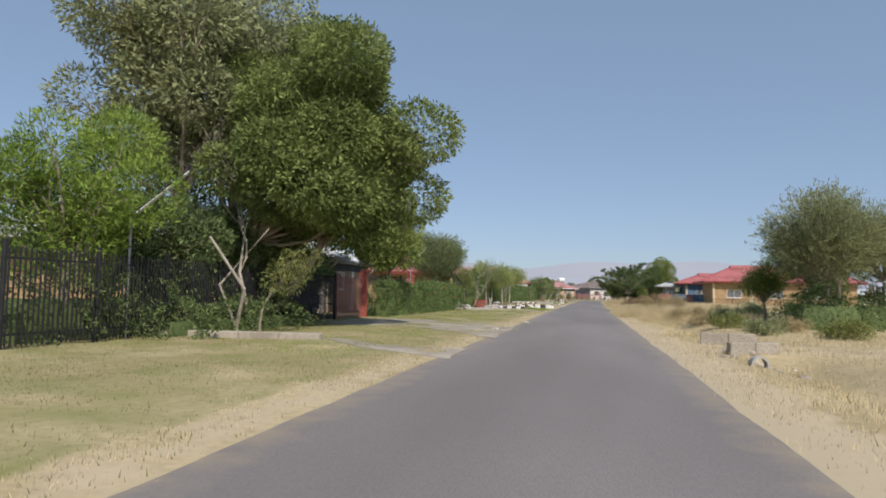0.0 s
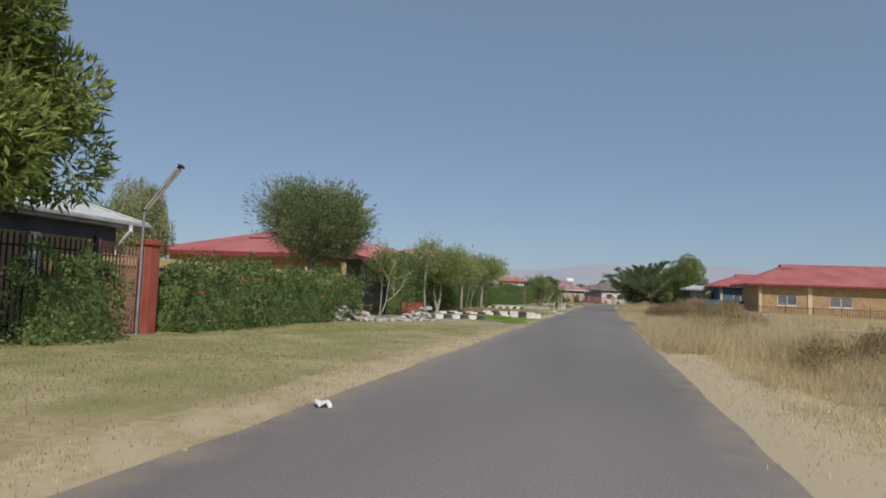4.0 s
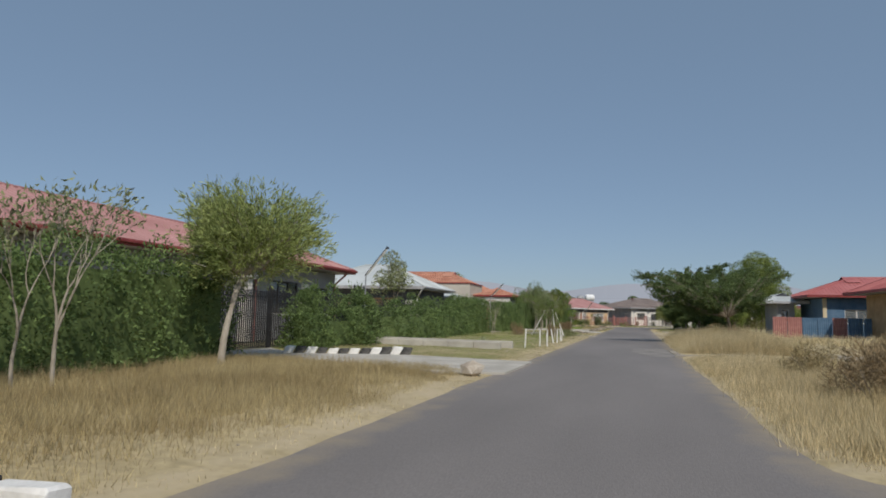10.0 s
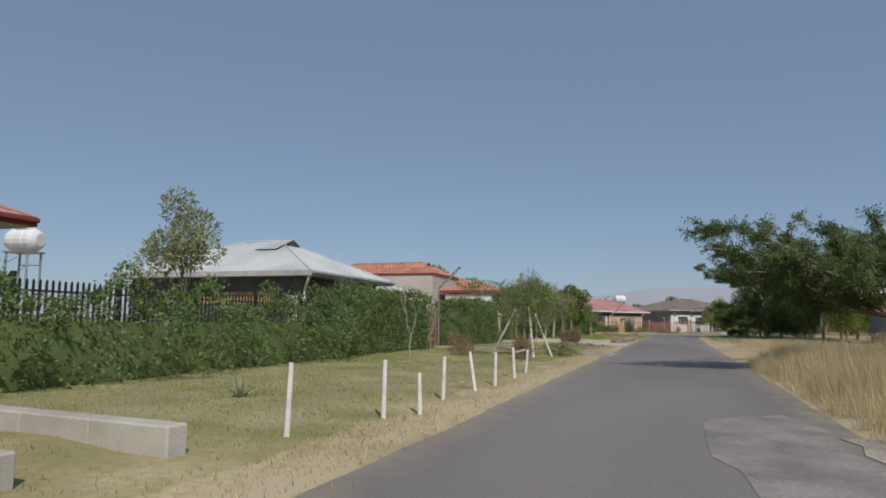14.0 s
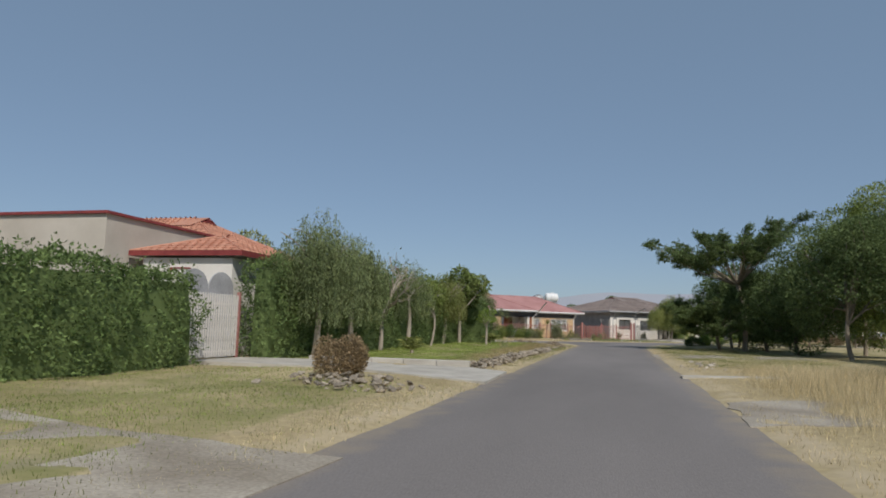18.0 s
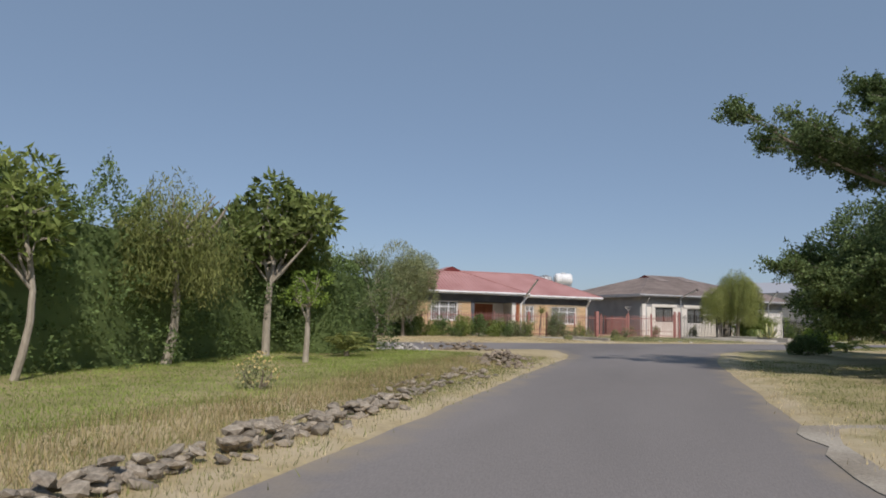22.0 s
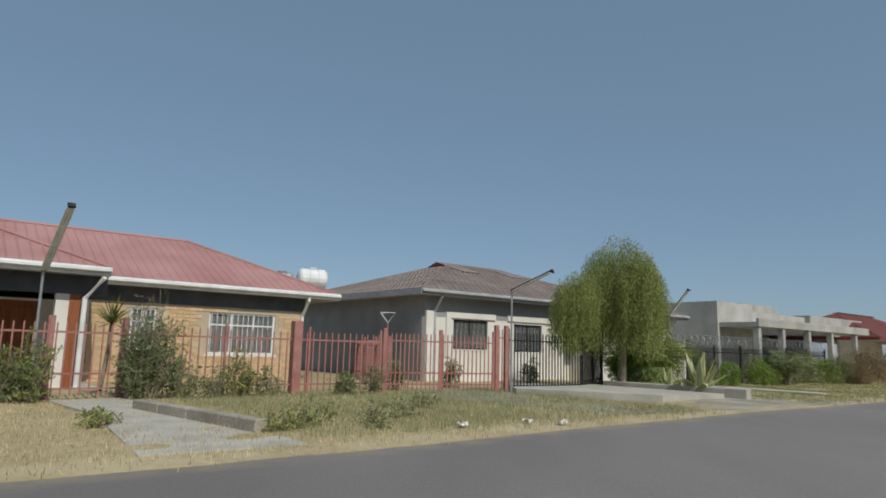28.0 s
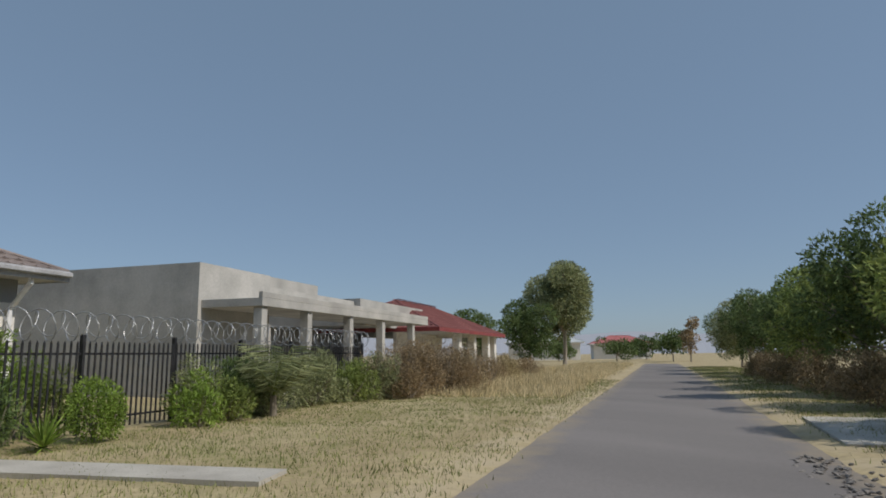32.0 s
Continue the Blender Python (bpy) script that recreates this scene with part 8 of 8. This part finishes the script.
for i, (a, n, r, h, lf) in enumerate(((23.8, -0.2, 0.5, 1.0, L_HEDGE), (25.0, 0.2, 0.5, 1.0, L_MID), (27.6, -0.5, 0.7, 1.1, L_OLIVE), (29.0, -0.6, 0.8, 1.2, L_HEDGE), (30.3, -0.6, 0.8, 1.0, L_OLIVE), (32.0, -0.9, 0.9, 1.2, L_OLIVE), (33.6, -1.1, 0.9, 1.1, L_MID), (35.0, -1.5, 1.0, 1.2, L_OLIVE), (36.6, -2.2, 1.2, 1.5, L_BROWN), (38.6, -2.9, 1.2, 1.4, L_BROWN), (35.2, -2.4, 0.8, 1.0, L_BROWN))):
    x, y = E(a, n)
    ball_bush("bush", "dry brown shrub before the unfinished house" if lf is L_BROWN else "leafy shrub along the black fence", x, y, r, h, lf, 700 + i, per=220, length=0.11, width=0.03)
for i, (a, n, r, h) in enumerate(((36.2, -2.0, 1.0, 1.9), (37.6, -2.3, 1.1, 2.2), (39.0, -2.6, 1.1, 2.0), (40.6, -2.4, 1.2, 2.3), (42.4, -2.6, 1.1, 1.7), (35.0, -1.2, 0.8, 1.9))):
    wispy_shrub("shrub", "tall dry shrub with bare reddish-brown twigs", *E(a, n), r, h, L_BROWN, 940 + i, stems=34, twigs=12, per=5, ll=0.08, lw=0.02)
round_tree("tree", "bushy roadside tree with dark crown", 18.6, 140.4, 6.4, 2.2, 2.0, L_DARK, 207, length=0.2, width=0.08, density=80, k=18, size=0.42, tr=0.12)
x, y = E(88, -0.2)
round_tree("tree", "tall dark eucalyptus with pale trunk at the road's far bend", x, y, 12.4, 4.8, 2.4, L_OLIVE, 200, length=0.35, width=0.12, density=34, k=26, size=0.36, tr=0.25, bark=PALEBARK)
x, y = E(84, 3.0)
round_tree("tree", "dark tree at the road's far bend", x, y, 7.0, 3.6, 0.8, L_DARK, 201, length=0.3, width=0.12, density=34, k=16, size=0.4)
for i, (a, n, h, r, lf) in enumerate(((28.5, -16.5, 4.6, 2.3, L_MID), (33, -17.0, 5.2, 2.6, L_MID), (38, -16.0, 5.0, 2.5, L_DARK), (43, -16.5, 5.4, 2.6, L_MID), (48, -16.0, 4.8, 2.4, L_DARK), (54, -16.5, 5.2, 2.6, L_MID), (60, -16.0, 5.2, 2.6, L_DARK), (68, -16.0, 5.6, 2.8, L_OLIVE), (78, -16.5, 6, 3, L_DARK), (24.5, -18.0, 4.4, 2.2, L_DARK), (40, -20.5, 6.5, 3.0, L_DARK), (31, -21.0, 6.2, 3.0, L_MID))):
    x, y = E(a, n)
    round_tree("tree", "bushy roadside tree with low dark crown" if lf is L_DARK else "bushy green roadside tree", x, y, h, r, 0.7, lf, 210 + i, length=0.2, width=0.08, density=70, k=16, size=0.42, tr=0.1)
for i, a in enumerate((26.5, 30, 33.5, 37, 41, 45, 50, 55)):
    x, y = E(a, -14.6 + 0.3 * math.sin(a))
    ball_bush("bush", "dry reddish-brown shrub at the road's edge", x, y, 1.15, 1.15, L_BROWN, 230 + i, per=230, length=0.11, width=0.03)
for i, (a, n, h, r, w, rm, lab) in enumerate(((150, 12, 3.6, 5.6, 14, SILVERROOF, "far white house with pale roof"), (168, -2, 3.4, 5.2, 12, REDROOF, "far low house with red roof"))):
    x, y = E(a, n)
    h_ = thing("house", lab, "house", pose(x, y, 0, 0, 0, END_RZ + 10))
    shell(h_, "wall", WHITEWALL, [(-4, -3.8, -w / 2, w / 2), (3.8, 4, -w / 2, w / 2), (-3.8, 3.8, -w / 2, -w / 2 + 0.2), (-3.8, 3.8, w / 2 - 0.2, w / 2)], -0.05, h - 0.15)
    roof_on(h_, -4.8, 4.8, -w / 2 - 0.8, w / 2 + 0.8, h, r, rm, FASCIA_W, ribs=0.6, gablets=())
for i, (a, n, h, r, lf) in enumerate(((110, -14, 7.5, 1.4, L_BROWN), (120, -4, 4, 3.5, L_DARK), (128, 6, 4.5, 3.5, L_DARK), (118, -12, 5, 3.0, L_DARK), (140, -8, 5, 4, L_DARK), (105, 14, 8, 4, L_DARK))):
    x, y = E(a, n)
    round_tree("tree", "dark bushy tree beyond the road's end" if lf is L_DARK else "narrow reddish cypress tree", x, y, h, r, 0.3, lf, 240 + i, length=0.4, width=0.16, density=22, k=14, size=0.42)
for i, (x, y, h) in enumerate(((-13, 186, 7.0), (-5, 189, 6.6), (-26, 165, 6), (-42, 160, 7), (1.5, 185, 6.8))):
    round_tree("tree", "dark narrow tree rising over the roofs", x, y, h, 1.6, 1.0, L_DARK, 250 + i, length=0.3, width=0.12, density=40, k=12, size=0.45)
for i, (x, y, h, r) in enumerate(((-24, 62, 6.0, 3.0), (-22, 34, 5.0, 2.6), (-23, 110, 6.5, 3.2), (-20, 124, 5, 2.4), (-33, 90, 7, 3.5), (27, 111, 6, 3), (36, 101, 6, 3), (30, 60, 5, 2.5), (-40, 130, 7, 3.5), (-33, 138, 6, 3))):
    round_tree("tree", "dark broadleaf tree showing between the houses", x, y, h, r, 0.8, L_DARK if i % 2 else L_OLIVE, 260 + i, length=0.28, width=0.11, density=38, k=14, size=0.42)


# ---- grasses ----
def strip(y0, y1, d0, d1, side, size=(0.7, 1.2), fade=None):
    """Places beside the main road, d0 to d1 metres out from its edge."""
    def pick(rng, n):
        Y = rng.uniform(y0, y1, n)
        base = np.interp(Y, [-80, 20, 45, 78, 100, 116, 128], [-0.53, -0.53, -0.35, 0.05, 0.35, 0.6, 0.85])
        t = rng.uniform(0, 1, n)
        X = base + side * (2.4 + d0 + (d1 - d0) * t)
        S = rng.uniform(*size, n)
        if fade is not None:
            S = S * np.interp(t, (0, 0.25, 1), (fade, 1, 1))
        keep = (road_dist(X, Y) > 0.15)
        patch = np.sin(X * 0.9 + 1.3 * np.sin(Y * 0.35)) * np.sin(Y * 0.55 + 0.7 * np.sin(X * 0.8))
        keep &= rng.uniform(-1.2, 0.9, n) < patch + 0.35
        return X[keep], Y[keep], S[keep]
    return pick


def end_strip(a0, a1, n0, n1, size=(0.7, 1.2)):
    def pick(rng, n):
        a, q = rng.uniform(a0, a1, n), rng.uniform(n0, n1, n)
        X = END_O[0] + a * END_A[0] + q * END_N[0]
        Y = END_O[1] + a * END_A[1] + q * END_N[1]
        keep = road_dist(X, Y) > 0.2
        return X[keep], Y[keep], rng.uniform(*size, n)[keep]
    return pick


grass("grass", "tall dry straw grass along the road", strip(3, 47, 1.0, 9, 1, fade=0.4), 9000, 1, STRAW, 0.5, width=0.003, blades=22, spread=0.22)
grass("grass", "knee-high straw grass up to the asphalt", strip(9, 24.6, 0.15, 4.5, 1, fade=0.55), 5200, 23, STRAW, 0.72, width=0.0035, blades=22, spread=0.2)
grass("grass", "knee-high straw grass up to the asphalt", strip(34.6, 51.5, 0.15, 3.0, 1, fade=0.5), 3600, 24, STRAW, 0.3, width=0.0035, blades=22, spread=0.2)
grass("grass", "brown dry weeds behind the stone wall", strip(97, 118, 1.0, 2.6, -1), 900, 25, RUSTGRASS, 0.2, width=0.003, blades=16, spread=0.16)
grass("grass", "tall dry straw grass along the road", strip(72, 96, 1.2, 7, 1, fade=0.4), 2600, 2, STRAW, 0.5, width=0.003, blades=22, spread=0.22)
grass("grass", "dense waist-high straw grass along the road", strip(55, 72, 0.1, 4.6, 1, fade=0.35), 5000, 21, STRAW, 0.85, width=0.0035, blades=22, spread=0.22)
grass("grass", "rust-brown dry weeds among the tall straw", strip(60, 72, 0.3, 3.5, 1, fade=0.5), 1100, 22, RUSTGRASS, 0.7, width=0.0035, blades=20, spread=0.22)
grass("grass", "tall dry straw grass in the far field", strip(36, 80, 9, 22, 1), 5000, 3, STRAW, 0.55, width=0.01, blades=8, spread=0.28)
grass("grass", "short dry grass on the sandy verge", strip(-30, 26, 0.8, 9, 1), 9000, 4, STRAW, 0.12, width=0.005, blades=8, spread=0.2)
grass("grass", "brown dry weeds beside the kerbs", strip(30.8, 42.4, 0.6, 6.8, -1, fade=0.5), 6000, 5, RUSTGRASS, 0.24, width=0.003, blades=18, spread=0.2)
grass("grass", "short worn lawn grass on the verge", strip(-30, 21, 0.3, 7.6, -1), 17000, 6, LAWN, 0.04, width=0.004, blades=7, spread=0.2)
grass("grass", "green lawn patch between the kerbs", strip(21.5, 29.2, 0.3, 5.6, -1), 7500, 7, GREENLAWN, 0.06, width=0.006, blades=9, spread=0.18)
grass("grass", "short worn lawn grass on the verge", strip(46, 88, 0.3, 7.4, -1), 15000, 8, LAWN, 0.04, width=0.004, blades=7, spread=0.2)
grass("grass", "green lawn under the row of trees", strip(92, 121, 2.6, 8.4, -1), 24000, 9, GREENLAWN, 0.04, width=0.006, blades=9, spread=0.2)
grass("grass", "green and dry weeds behind the stone wall", strip(92, 120, 1.2, 3.0, -1), 3000, 10, LAWN, 0.075, width=0.005, blades=8, spread=0.15)
grass("grass", "green and dry weeds among the stones", strip(108.5, 121.5, 0.5, 3.4, -1), 2600, 18, LAWN, 0.07, width=0.004, blades=9, spread=0.2)
grass("grass", "green patches in the worn lawn", strip(-20, 20, 1.6, 7.4, -1), 8000, 27, GREENLAWN, 0.035, width=0.005, blades=8, spread=0.22)
grass("grass", "green patches in the worn lawn", strip(54, 90, 1.6, 7.4, -1), 8000, 28, GREENLAWN, 0.035, width=0.005, blades=8, spread=0.22)
grass("grass", "green and dry weeds between the stones and the road", strip(94, 121, 0.25, 1.6, -1), 2200, 29, LAWN, 0.07, width=0.004, blades=9, spread=0.2)
grass("grass", "straw fringe at the asphalt's edge", strip(-30, 122, 0.0, 0.9, -1, size=(0.4, 1.0)), 7000, 11, STRAW, 0.06, width=0.005, blades=6, spread=0.14)
grass("grass", "straw fringe at the asphalt's edge", strip(-30, 122, 0.1, 1.0, 1, size=(0.4, 1.0)), 7000, 12, STRAW, 0.07, width=0.005, blades=6, spread=0.14)
grass("grass", "patchy grass in tree shade", strip(98, 124, 0.8, 7, 1), 6000, 13, LAWN, 0.07, width=0.005, blades=7, spread=0.18)
grass("grass", "dry pale grass before the red fence", end_strip(-12, 12, -8.6, 0.0), 10000, 14, STRAW, 0.07, width=0.005, blades=7, spread=0.18)
grass("grass", "longer olive grass in the dry lawn", end_strip(2.0, 12, -7.2, -0.2), 3200, 26, L_OLIVE, 0.17, width=0.003, blades=8, spread=0.2)
grass("grass", "mixed green and dry grass before the black fence", end_strip(17.3, 50, -7.6, -0.6), 10000, 15, LAWN, 0.06, width=0.006, blades=7, spread=0.18)
grass("grass", "tall dry grass along the last road", end_strip(36, 95, -6.8, -1.2), 5200, 16, STRAW, 0.38, width=0.01, blades=8, spread=0.22)
grass("grass", "green grass on the opposite verge", end_strip(8, 80, -16, -12.2), 8000, 17, LAWN, 0.08, width=0.007, blades=7, spread=0.2)

# ---- bricks, the nearest house's face ----
brick_face(rh, -7.1, -3.0, 3.598, -0.02, 2.44, [(-6.1, -3.95, 1.04, 2.46)], limit=160)
brick_face(rh, 1.52, 8.24, 5.698, -0.02, 2.44, [(2.55, 3.4, 1.0, 2.34), (4.9, 7.25, 0.9, 2.33)], limit=240)
